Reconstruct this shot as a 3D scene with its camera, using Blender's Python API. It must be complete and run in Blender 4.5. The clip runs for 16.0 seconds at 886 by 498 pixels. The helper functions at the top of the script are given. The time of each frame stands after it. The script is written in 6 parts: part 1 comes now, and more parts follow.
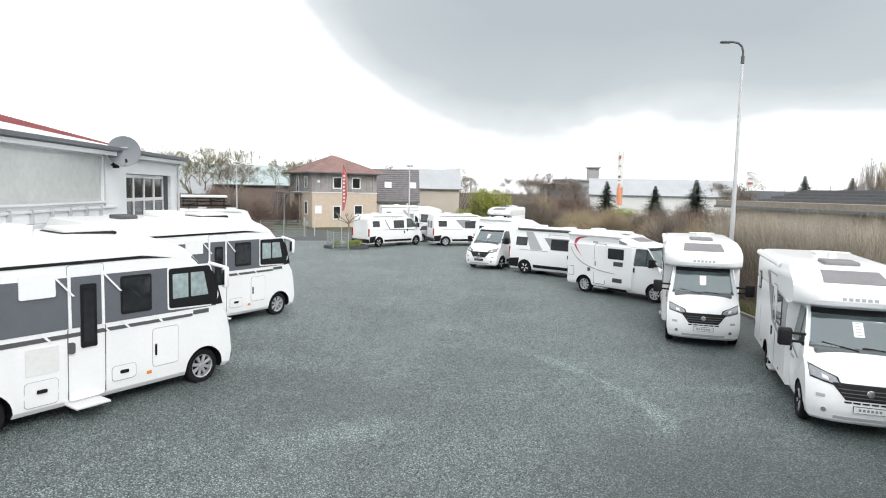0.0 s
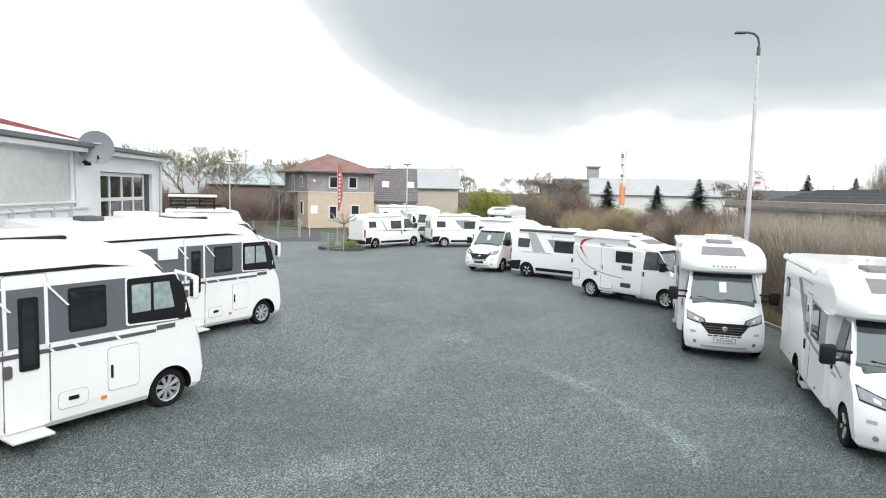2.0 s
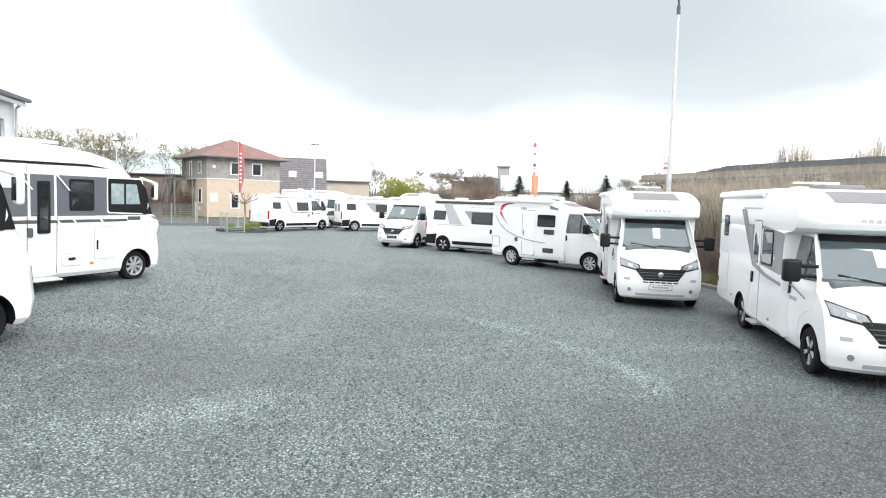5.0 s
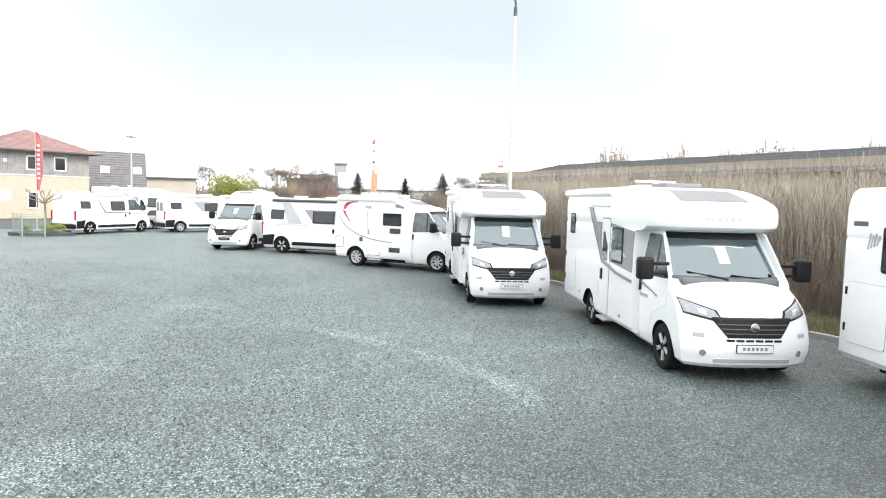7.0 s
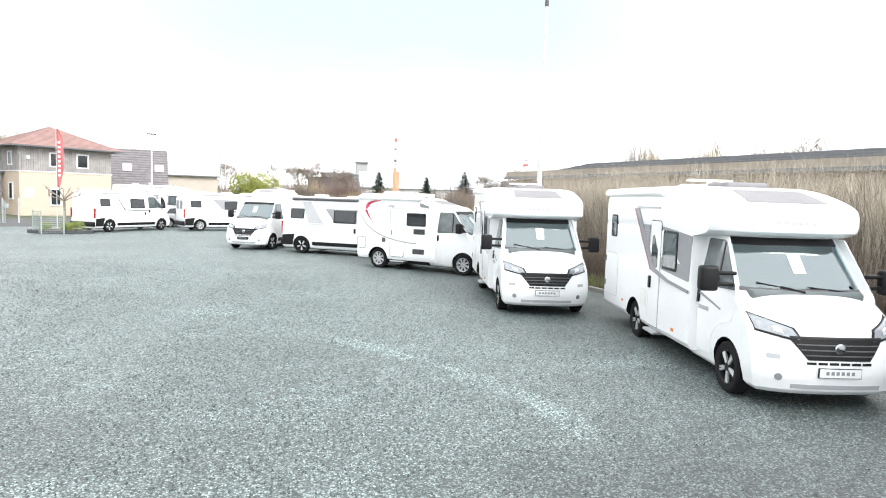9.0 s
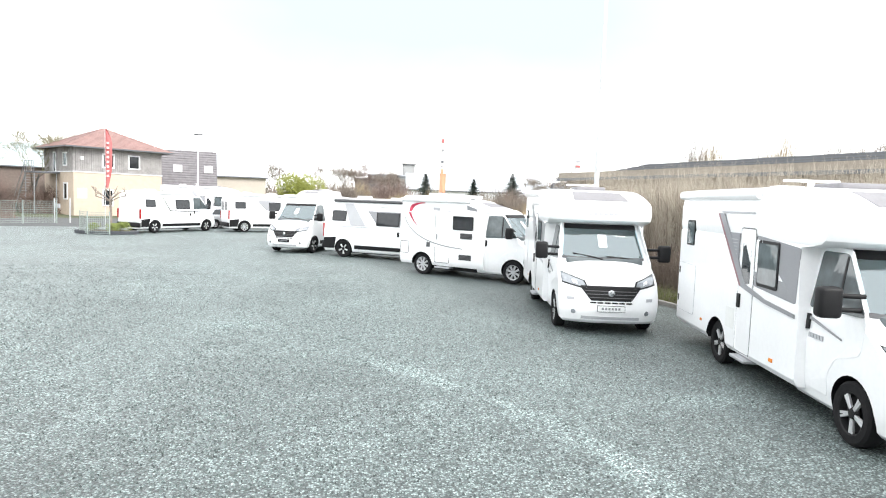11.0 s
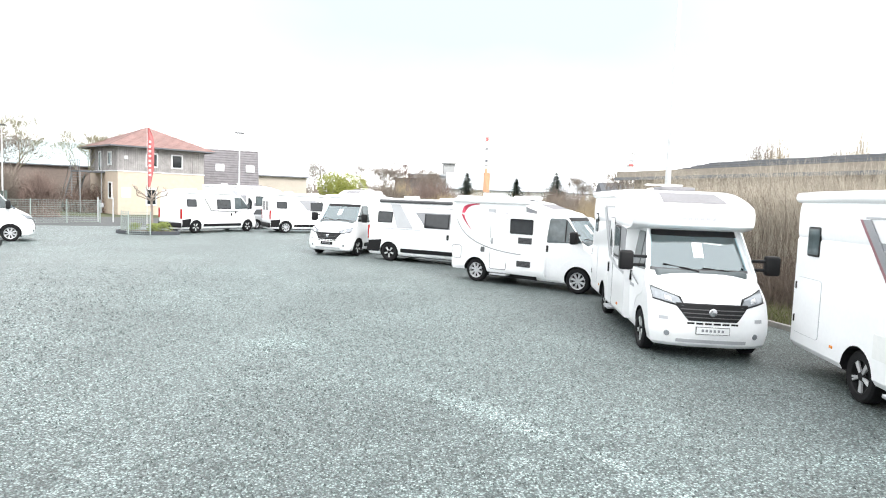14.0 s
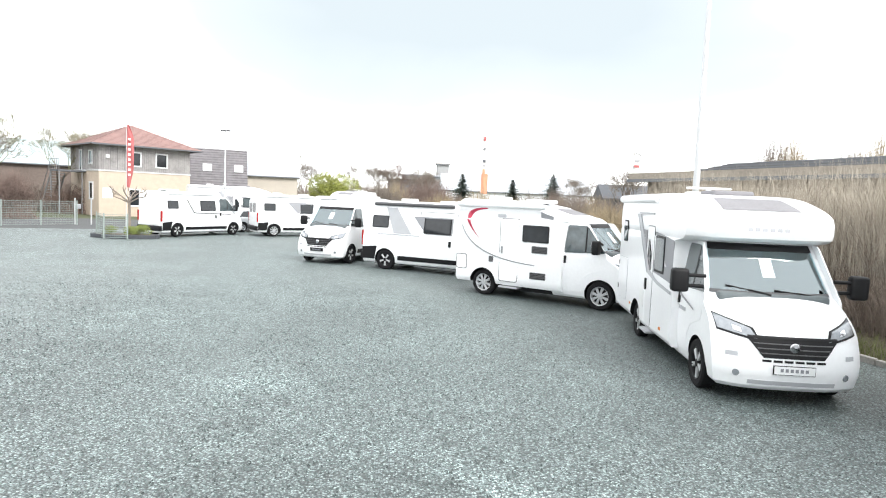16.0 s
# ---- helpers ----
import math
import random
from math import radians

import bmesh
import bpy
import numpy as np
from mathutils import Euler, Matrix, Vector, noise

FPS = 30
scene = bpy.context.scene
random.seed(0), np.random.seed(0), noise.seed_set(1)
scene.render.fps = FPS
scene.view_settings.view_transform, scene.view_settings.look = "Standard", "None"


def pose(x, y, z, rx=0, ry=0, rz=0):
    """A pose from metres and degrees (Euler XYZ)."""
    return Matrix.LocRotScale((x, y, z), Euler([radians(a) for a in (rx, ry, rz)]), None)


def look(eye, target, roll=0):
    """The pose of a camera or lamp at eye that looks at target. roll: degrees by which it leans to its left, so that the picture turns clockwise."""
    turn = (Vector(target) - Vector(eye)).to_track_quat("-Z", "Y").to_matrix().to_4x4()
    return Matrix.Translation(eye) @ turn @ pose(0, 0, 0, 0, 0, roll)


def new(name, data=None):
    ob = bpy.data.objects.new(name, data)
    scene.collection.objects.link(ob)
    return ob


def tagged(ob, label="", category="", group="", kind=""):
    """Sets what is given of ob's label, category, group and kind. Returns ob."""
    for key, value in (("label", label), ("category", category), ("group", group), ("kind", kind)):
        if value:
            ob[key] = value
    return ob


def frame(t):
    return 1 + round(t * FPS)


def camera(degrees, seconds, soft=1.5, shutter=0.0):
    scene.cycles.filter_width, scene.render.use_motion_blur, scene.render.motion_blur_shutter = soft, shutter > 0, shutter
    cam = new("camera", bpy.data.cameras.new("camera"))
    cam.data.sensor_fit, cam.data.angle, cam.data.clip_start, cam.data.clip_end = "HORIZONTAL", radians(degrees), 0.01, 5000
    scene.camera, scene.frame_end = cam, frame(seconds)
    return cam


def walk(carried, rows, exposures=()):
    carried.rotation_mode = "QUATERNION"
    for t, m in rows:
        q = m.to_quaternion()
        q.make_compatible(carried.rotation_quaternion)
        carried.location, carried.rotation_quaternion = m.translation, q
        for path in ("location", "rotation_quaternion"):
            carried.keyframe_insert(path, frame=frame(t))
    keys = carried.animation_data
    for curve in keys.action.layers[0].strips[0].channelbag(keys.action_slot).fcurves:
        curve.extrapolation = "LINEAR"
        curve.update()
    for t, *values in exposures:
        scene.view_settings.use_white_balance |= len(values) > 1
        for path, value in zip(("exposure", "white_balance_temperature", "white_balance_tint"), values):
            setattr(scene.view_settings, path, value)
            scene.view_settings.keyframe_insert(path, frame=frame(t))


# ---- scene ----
cam = camera(69.2, 16.0, 1.1)
PATH = [
    (0, (0.752, 0.602, 4.425), (0.469, 2.573, 4.244), 1.2),
    (0.5, (0.678, 1.009, 4.443), (0.396, 2.981, 4.26), 1.3),
    (1, (0.634, 1.395, 4.438), (0.353, 3.366, 4.256), 1.2),
    (1.5, (0.591, 1.779, 4.447), (0.311, 3.751, 4.264), 1.3),
    (2, (0.546, 2.131, 4.411), (0.267, 4.103, 4.229), 1.2),
    (2.5, (0.497, 2.466, 4.077), (0.22, 4.438, 3.898), 1.2),
    (3, (0.454, 2.812, 3.462), (0.179, 4.785, 3.285), 1.2),
    (5.5, (0.266, 4.449, 2.589), (0.512, 6.428, 2.442), 1.9),
    (6, (0.206, 4.714, 2.622), (0.694, 6.647, 2.474), 1.5),
    (6.5, (0.159, 4.939, 2.637), (0.649, 6.872, 2.486), 1.4),
    (7, (0.153, 5.182, 2.62), (0.645, 7.114, 2.469), 1.5),
    (7.5, (0.138, 5.4, 2.617), (0.634, 7.332, 2.466), 1.6),
    (8, (0.162, 5.662, 2.623), (0.661, 7.593, 2.47), 1.6),
    (8.5, (0.158, 5.944, 2.619), (0.595, 7.89, 2.464), 1.7),
    (9, (0.2, 6.316, 2.618), (0.632, 8.262, 2.463), 1.8),
    (11.5, (0.478, 8.148, 2.618), (0.753, 10.123, 2.465), 2.1),
    (12, (0.451, 8.415, 2.625), (0.745, 10.387, 2.471), 2.1),
    (12.5, (0.419, 8.7, 2.631), (0.58, 10.688, 2.473), 2.3),
    (13, (0.323, 8.966, 2.634), (0.487, 10.953, 2.477), 2.3),
    (13.5, (0.213, 9.239, 2.637), (0.383, 11.226, 2.479), 2.3),
    (14, (0.127, 9.619, 2.639), (0.302, 11.605, 2.48), 2.2),
    (14.5, (0.049, 10.111, 2.666), (0.232, 12.096, 2.506), 2.3),
    (15, (0.016, 10.729, 2.671), (0.205, 12.714, 2.514), 2.4),
    (15.5, (-0.013, 11.283, 2.665), (0.181, 13.268, 2.51), 2.4),
    (16, (-0.012, 11.851, 2.696), (0.187, 13.835, 2.541), 2.4),
]
walk(cam, [(t, look(eye, target, roll)) for t, eye, target, roll in PATH],
     exposures=[(0, 0.0), (3.0, 0.08), (5.5, 0.52), (7.0, 0.70), (9.0, 0.82), (12.0, 0.86), (14.0, 0.85), (16.0, 0.70)])

# ---- world and sun ----
SUN_EL, SUN_AZ = radians(38), radians(215)
world = bpy.data.worlds.new("overcast_sky")
scene.world = world
world.use_nodes = True
wt = world.node_tree
wt.nodes.clear()


def wn(kind, **values):
    n = wt.nodes.new(kind)
    for key, value in values.items():
        n.inputs[key].default_value = value
    return n


w_out, w_bg = wn("ShaderNodeOutputWorld"), wn("ShaderNodeBackground", Strength=1.0)
w_sky = wn("ShaderNodeTexSky")
w_sky.sky_type, w_sky.sun_disc = "NISHITA", False
w_sky.sun_elevation, w_sky.sun_rotation = SUN_EL, SUN_AZ
w_dim = wn("ShaderNodeVectorMath")
w_dim.operation = "SCALE"
w_dim.inputs["Scale"].default_value = 0.08
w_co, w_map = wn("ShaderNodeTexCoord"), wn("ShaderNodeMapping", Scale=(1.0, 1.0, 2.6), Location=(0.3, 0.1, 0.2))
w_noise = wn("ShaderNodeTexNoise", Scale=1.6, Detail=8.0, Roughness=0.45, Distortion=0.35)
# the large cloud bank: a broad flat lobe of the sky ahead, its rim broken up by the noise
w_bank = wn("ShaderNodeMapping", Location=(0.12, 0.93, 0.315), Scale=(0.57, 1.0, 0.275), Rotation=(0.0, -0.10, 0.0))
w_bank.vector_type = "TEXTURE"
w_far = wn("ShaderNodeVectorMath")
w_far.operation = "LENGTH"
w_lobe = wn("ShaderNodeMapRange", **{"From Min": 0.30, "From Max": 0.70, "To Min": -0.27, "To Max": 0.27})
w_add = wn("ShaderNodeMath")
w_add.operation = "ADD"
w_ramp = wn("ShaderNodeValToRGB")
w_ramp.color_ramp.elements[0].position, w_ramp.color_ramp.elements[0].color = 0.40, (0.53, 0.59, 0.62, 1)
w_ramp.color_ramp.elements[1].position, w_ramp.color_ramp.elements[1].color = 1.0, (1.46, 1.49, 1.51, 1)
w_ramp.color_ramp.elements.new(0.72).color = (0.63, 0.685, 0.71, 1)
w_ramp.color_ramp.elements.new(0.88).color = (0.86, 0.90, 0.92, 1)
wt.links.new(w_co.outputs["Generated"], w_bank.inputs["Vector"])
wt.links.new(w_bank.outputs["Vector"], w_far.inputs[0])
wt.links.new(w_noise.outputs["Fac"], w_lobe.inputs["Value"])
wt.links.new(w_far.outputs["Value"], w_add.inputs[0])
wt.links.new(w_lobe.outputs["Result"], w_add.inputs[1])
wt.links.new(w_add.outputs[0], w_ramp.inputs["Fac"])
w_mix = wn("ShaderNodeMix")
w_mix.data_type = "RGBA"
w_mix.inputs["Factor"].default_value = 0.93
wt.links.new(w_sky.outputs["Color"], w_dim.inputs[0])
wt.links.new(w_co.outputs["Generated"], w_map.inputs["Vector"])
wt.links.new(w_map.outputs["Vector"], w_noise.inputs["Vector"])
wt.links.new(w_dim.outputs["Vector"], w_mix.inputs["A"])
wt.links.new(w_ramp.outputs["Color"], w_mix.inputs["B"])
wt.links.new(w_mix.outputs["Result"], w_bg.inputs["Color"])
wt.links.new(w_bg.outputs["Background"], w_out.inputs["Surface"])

sun = new("sun", bpy.data.lights.new("sun", "SUN"))
sun.data.energy, sun.data.angle, sun.data.color = 1.9, radians(28), (1.0, 0.97, 0.93)
sun.matrix_world = look((20, -20, 30), (0, 10, 0))


# ---- materials ----
def material(name, base, rough=0.5, metal=0.0, vary=0.0, scale=4.0, bump=0.0, bump_scale=60.0, coat=0.0, spec=0.5, random_tint=0.0):
    """A procedural surface: colour varied at two scales, fine relief."""
    m = bpy.data.materials.new(name)
    m.use_nodes = True
    t = m.node_tree
    b = t.nodes["Principled BSDF"]
    b.inputs["Base Color"].default_value = (*base, 1)
    b.inputs["Roughness"].default_value = rough
    b.inputs["Metallic"].default_value = metal
    b.inputs["Coat Weight"].default_value = coat
    b.inputs["Specular IOR Level"].default_value = spec
    if vary or random_tint:
        co = t.nodes.new("ShaderNodeTexCoord")
        n1, n2 = t.nodes.new("ShaderNodeTexNoise"), t.nodes.new("ShaderNodeTexNoise")
        n1.inputs["Scale"].default_value, n1.inputs["Detail"].default_value = scale, 6
        n2.inputs["Scale"].default_value, n2.inputs["Detail"].default_value = scale * 11, 3
        add = t.nodes.new("ShaderNodeMath")
        add.operation = "ADD"
        t.links.new(co.outputs["Object"], n1.inputs["Vector"])
        t.links.new(co.outputs["Object"], n2.inputs["Vector"])
        t.links.new(n1.outputs["Fac"], add.inputs[0])
        t.links.new(n2.outputs["Fac"], add.inputs[1])
        r = t.nodes.new("ShaderNodeMapRange")
        r.inputs["From Min"].default_value, r.inputs["From Max"].default_value = 0.65, 1.35
        r.inputs["To Min"].default_value, r.inputs["To Max"].default_value = 1 - vary, 1 + vary
        t.links.new(add.outputs[0], r.inputs["Value"])
        hsv = t.nodes.new("ShaderNodeHueSaturation")
        hsv.inputs["Color"].default_value = (*base, 1)
        last = r.outputs["Result"]
        if random_tint:
            info = t.nodes.new("ShaderNodeObjectInfo")
            r2 = t.nodes.new("ShaderNodeMapRange")
            r2.inputs["To Min"].default_value, r2.inputs["To Max"].default_value = 1 - random_tint, 1 + random_tint
            t.links.new(info.outputs["Random"], r2.inputs["Value"])
            mul = t.nodes.new("ShaderNodeMath")
            mul.operation = "MULTIPLY"
            t.links.new(last, mul.inputs[0])
            t.links.new(r2.outputs["Result"], mul.inputs[1])
            last = mul.outputs[0]
        t.links.new(last, hsv.inputs["Value"])
        t.links.new(hsv.outputs["Color"], b.inputs["Base Color"])
    if bump:
        co = t.nodes.new("ShaderNodeTexCoord")
        nb, bp = t.nodes.new("ShaderNodeTexNoise"), t.nodes.new("ShaderNodeBump")
        nb.inputs["Scale"].default_value, nb.inputs["Detail"].default_value = bump_scale, 4
        bp.inputs["Strength"].default_value, bp.inputs["Distance"].default_value = bump, 0.01
        t.links.new(co.outputs["Object"], nb.inputs["Vector"])
        t.links.new(nb.outputs["Fac"], bp.inputs["Height"])
        t.links.new(bp.outputs["Normal"], b.inputs["Normal"])
    return m


def glass_material(name, tint, rough=0.03, clear=0.75):
    """Window glass: clear sheet with real gloss."""
    m = bpy.data.materials.new(name)
    m.use_nodes = True
    t = m.node_tree
    t.nodes.remove(t.nodes["Principled BSDF"])
    out = t.nodes["Material Output"]
    see, gloss, mix = t.nodes.new("ShaderNodeBsdfTransparent"), t.nodes.new("ShaderNodeBsdfGlossy"), t.nodes.new("ShaderNodeMixShader")
    fres = t.nodes.new("ShaderNodeFresnel")
    fres.inputs["IOR"].default_value = 3.0
    gloss.inputs["Color"].default_value = (0.86, 0.97, 1.0, 1)
    see.inputs["Color"].default_value = (*[c * clear for c in tint], 1)
    gloss.inputs["Roughness"].default_value = rough
    t.links.new(fres.outputs["Fac"], mix.inputs["Fac"])
    t.links.new(see.outputs[0], mix.inputs[1])
    t.links.new(gloss.outputs[0], mix.inputs[2])
    t.links.new(mix.outputs[0], out.inputs["Surface"])
    return m


PAINT = material("white_paint", (0.84, 0.85, 0.86), 0.28, vary=0.03, scale=1.5, coat=0.3)
PAINT_OLD = material("old_white_paint", (0.74, 0.75, 0.74), 0.4, vary=0.06, scale=1.2)
GREY_DECAL = material("grey_decal", (0.115, 0.125, 0.145), 0.42, vary=0.1, scale=3)
SILVER_DECAL = material("silver_decal", (0.26, 0.265, 0.28), 0.4, metal=0.2, vary=0.06)
PALE_DECAL = material("pale_grey_decal", (0.40, 0.41, 0.43), 0.4, vary=0.05)
RED_DECAL = material("red_decal", (0.42, 0.03, 0.07), 0.4, vary=0.08)
DULL_RED = material("dull_red_decal", (0.24, 0.10, 0.115), 0.4, vary=0.08)
BLACK = material("black_plastic", (0.010, 0.010, 0.011), 0.5, vary=0.2, scale=8, spec=0.25)
TRIM_GREY = material("grey_plastic", (0.085, 0.086, 0.09), 0.6, vary=0.15)
RUBBER = material("tyre_rubber", (0.011, 0.011, 0.012), 0.85, vary=0.3, scale=12, bump=0.3, spec=0.2)
ALLOY = material("silver_wheel", (0.55, 0.56, 0.58), 0.35, metal=0.6, vary=0.08)
DARK_ALLOY = material("dark_wheel", (0.20, 0.20, 0.21), 0.35, metal=0.5, vary=0.1)
SPOKE = material("machined_spokes", (0.62, 0.63, 0.64), 0.3, metal=0.5, vary=0.1)
CHROME = material("chrome", (0.7, 0.7, 0.72), 0.12, metal=1.0)
PALE_STEP = material("pale_aluminium_tread", (0.68, 0.68, 0.68), 0.5, metal=0.2, vary=0.08)
GRILLE_BAR = material("dark_grille_bar", (0.10, 0.10, 0.105), 0.45, vary=0.1, spec=0.25)
ROOF_PANE = material("glossy_grey_roof_pane", (0.23, 0.225, 0.235), 0.6, spec=0.12, vary=0.12, scale=2)
INTERIOR = material("cab_lining", (0.42, 0.52, 0.54), 0.8, vary=0.1)
DASH = material("dashboard_plastic", (0.12, 0.14, 0.145), 0.7, vary=0.15)
SEAT = material("seat_cloth", (0.21, 0.26, 0.28), 0.95, vary=0.15, scale=9)
GLASS = glass_material("clear_glass", (0.78, 0.95, 0.98), clear=0.92)
TINTED = material("tinted_window", (0.020, 0.023, 0.026), 0.04, spec=0.6, vary=0.3, scale=0.6)
# opaque cab pane: daylight showing through is painted as a pale base colour
LIT_PANE = material("painted_daylight_pane", (0.30, 0.37, 0.38), 0.05, spec=0.8, vary=0.35, scale=0.8)
SEE_PANE = material("clear_side_window", (0.075, 0.095, 0.10), 0.05, spec=0.8, vary=0.4, scale=0.45)
LAMP_GLASS = material("headlight_glass", (0.30, 0.32, 0.34), 0.08, metal=0.4, vary=0.2, scale=14)
RED_GLASS = material("tail_light_glass", (0.35, 0.02, 0.02), 0.15, vary=0.1)
AMBER = material("amber_glass", (0.75, 0.25, 0.04), 0.2)
PLATE = material("plate_white", (0.75, 0.76, 0.76), 0.4, vary=0.03)
PAPER = material("paper_white", (0.82, 0.83, 0.84), 0.7, vary=0.03)
INK = material("grey_ink", (0.22, 0.23, 0.25), 0.6)


# ---- mesh helpers ----
def part(name, bm, mat, parent=None, label="", smooth=None):
    me = bpy.data.meshes.new(name)
    bmesh.ops.recalc_face_normals(bm, faces=bm.faces)
    if smooth is not None:
        for f in bm.faces:
            f.smooth = True
        for e in bm.edges:
            e.smooth = not (len(e.link_faces) == 2 and e.calc_face_angle(0) > radians(smooth))
    bm.to_mesh(me)
    bm.free()
    for m in (mat if isinstance(mat, (list, tuple)) else [mat]):
        me.materials.append(m)
    ob = new(name, me)
    if parent:
        ob.parent = parent
    return tagged(ob, label)


def box_bm(x0, x1, y0, y1, z0, z1, bevel=0.0, segments=2):
    bm = bmesh.new()
    bmesh.ops.create_cube(bm, size=1)
    bmesh.ops.transform(bm, matrix=Matrix.Translation(((x0 + x1) / 2, (y0 + y1) / 2, (z0 + z1) / 2)) @ Matrix.Diagonal((x1 - x0, y1 - y0, z1 - z0, 1)), verts=bm.verts)
    if bevel:
        bmesh.ops.bevel(bm, geom=list(bm.edges), offset=bevel, segments=segments, affect="EDGES", profile=0.5)
    return bm


def turned(bm, m):
    bmesh.ops.transform(bm, matrix=m, verts=bm.verts)
    return bm


def joined(*bms):
    first = bms[0]
    for other in bms[1:]:
        me = bpy.data.meshes.new("joined")
        other.to_mesh(me)
        other.free()
        first.from_mesh(me)
        bpy.data.meshes.remove(me)
    return first


def lathe(profile, n=28, close=True):
    """Turns points (radius, y) round the y axis."""
    bm = bmesh.new()
    rings = [[bm.verts.new((r * math.cos(a), y, r * math.sin(a))) for a in (2 * math.pi * k / n for k in range(n))] for r, y in profile]
    pairs = list(zip(rings, rings[1:] + rings[:1])) if close else list(zip(rings, rings[1:]))
    for a, b in pairs:
        for k in range(n):
            bm.faces.new((a[k], a[(k + 1) % n], b[(k + 1) % n], b[k]))
    if not close:
        bm.faces.new(rings[0])
        bm.faces.new(rings[-1])
    return bm


def rod(a, b, r0, r1=None, n=8):
    a, b = Vector(a), Vector(b)
    bm = bmesh.new()
    bmesh.ops.create_cone(bm, cap_ends=True, segments=n, radius1=r0, radius2=r0 if r1 is None else r1, depth=(b - a).length)
    turn = (b - a).to_track_quat("Z", "Y").to_matrix().to_4x4()
    return turned(bm, Matrix.Translation((a + b) / 2) @ turn)


def plate_bm(outline, depth):
    """A flat sheet from a list of 3D corners, given thickness along its normal."""
    bm = bmesh.new()
    vs = [bm.verts.new(p) for p in outline]
    f = bm.faces.new(vs)
    bm.normal_update()
    n = f.normal.copy()
    got = bmesh.ops.extrude_face_region(bm, geom=[f])
    for v in got["geom"]:
        if isinstance(v, bmesh.types.BMVert):
            v.co -= n * depth
    return bm


def rounded(points, radius, steps=4):
    """A 2D outline with its corners rounded."""
    out = []
    n = len(points)
    for k in range(n):
        p, a, b = Vector(points[k]), Vector(points[k - 1]), Vector(points[(k + 1) % n])
        r = min(radius, (a - p).length * 0.45, (b - p).length * 0.45)
        s, e = p + (a - p).normalized() * r, p + (b - p).normalized() * r
        for j in range(steps + 1):
            t = j / steps
            out.append(((1 - t) ** 2 * s + 2 * t * (1 - t) * p + t * t * e)[:])
    return out


class Shell:
    """A vehicle skin as a stack of level outlines: z, rear x, front x, half width, bow of the front, bow of the rear."""

    def __init__(self, rows, power=2.6):
        self.rows, self.power = rows, power

    def at(self, z):
        rows = self.rows
        z = min(max(z, rows[0][0]), rows[-1][0])
        for a, b in zip(rows, rows[1:]):
            if a[0] <= z <= b[0]:
                t = (z - a[0]) / max(b[0] - a[0], 1e-6)
                return [p + t * (q - p) for p, q in zip(a, b)]
        return list(rows[-1])

    def nose(self, y, z):
        _, _, xf, w, df, _ = self.at(z)
        return xf - df * min(abs(y) / w, 1) ** self.power

    def tail(self, y, z):
        _, xr, _, w, _, dr = self.at(z)
        return xr + dr * min(abs(y) / w, 1) ** 6

    def wide(self, z):
        return self.at(z)[3]

    def mesh(self, fine=0.05, nf=17):
        zs = [self.rows[0][0]]
        for a, b in zip(self.rows, self.rows[1:]):
            k = max(1, min(6, int((b[0] - a[0]) / fine)))
            zs += [a[0] + (b[0] - a[0]) * (j + 1) / k for j in range(k)]
        bm = bmesh.new()
        rings = []
        ss = [math.sin(math.pi / 2 * (2 * k / (nf - 1) - 1)) for k in range(nf)]
        for z in zs:
            _, xr, xf, w, df, dr = self.at(z)
            ring = [bm.verts.new((self.nose(s * w, z), s * w, z)) for s in ss]
            ring += [bm.verts.new((self.tail(s * w, z), s * w, z)) for s in reversed(ss)]
            rings.append(ring)
        for a, b in zip(rings, rings[1:]):
            n = len(a)
            for k in range(n):
                bm.faces.new((a[k], a[(k + 1) % n], b[(k + 1) % n], b[k]))
        bm.faces.new(list(reversed(rings[0])))
        bm.faces.new(rings[-1])
        return bm

    def side(self, outline, side=-1, off=0.006, depth=0.02, radius=0.0):
        """A panel on the flank from an outline (x, z)."""
        pts = rounded(outline, radius) if radius else outline
        return plate_bm([(x, side * (self.wide(z) + off), z) for x, z in (pts if side < 0 else pts[::-1])], depth)

    def front(self, z0, z1, reach, off=0.008, nz=6, ny=14, depth=0.02):
        """A panel on the nose; reach(z) gives its left and right y."""
        bm = bmesh.new()
        top, low = [], []
        for i in range(nz + 1):
            z = z0 + (z1 - z0) * i / nz
            ya, yb = reach(z)
            top.append([bm.verts.new((self.nose(ya + (yb - ya) * j / ny, z) + off, ya + (yb - ya) * j / ny, z)) for j in range(ny + 1)])
            low.append([bm.verts.new((v.co.x - depth, v.co.y, v.co.z)) for v in top[-1]])
        for i in range(nz):
            for j in range(ny):
                bm.faces.new((top[i][j], top[i][j + 1], top[i + 1][j + 1], top[i + 1][j]))
                bm.faces.new((low[i][j], low[i + 1][j], low[i + 1][j + 1], low[i][j + 1]))
        edge = [(i, 0) for i in range(nz + 1)] + [(nz, j) for j in range(1, ny + 1)] + [(i, ny) for i in range(nz - 1, -1, -1)] + [(0, j) for j in range(ny - 1, 0, -1)]
        for (a, b), (c, d) in zip(edge, edge[1:] + edge[:1]):
            bm.faces.new((top[a][b], low[a][b], low[c][d], top[c][d]))
        return bm


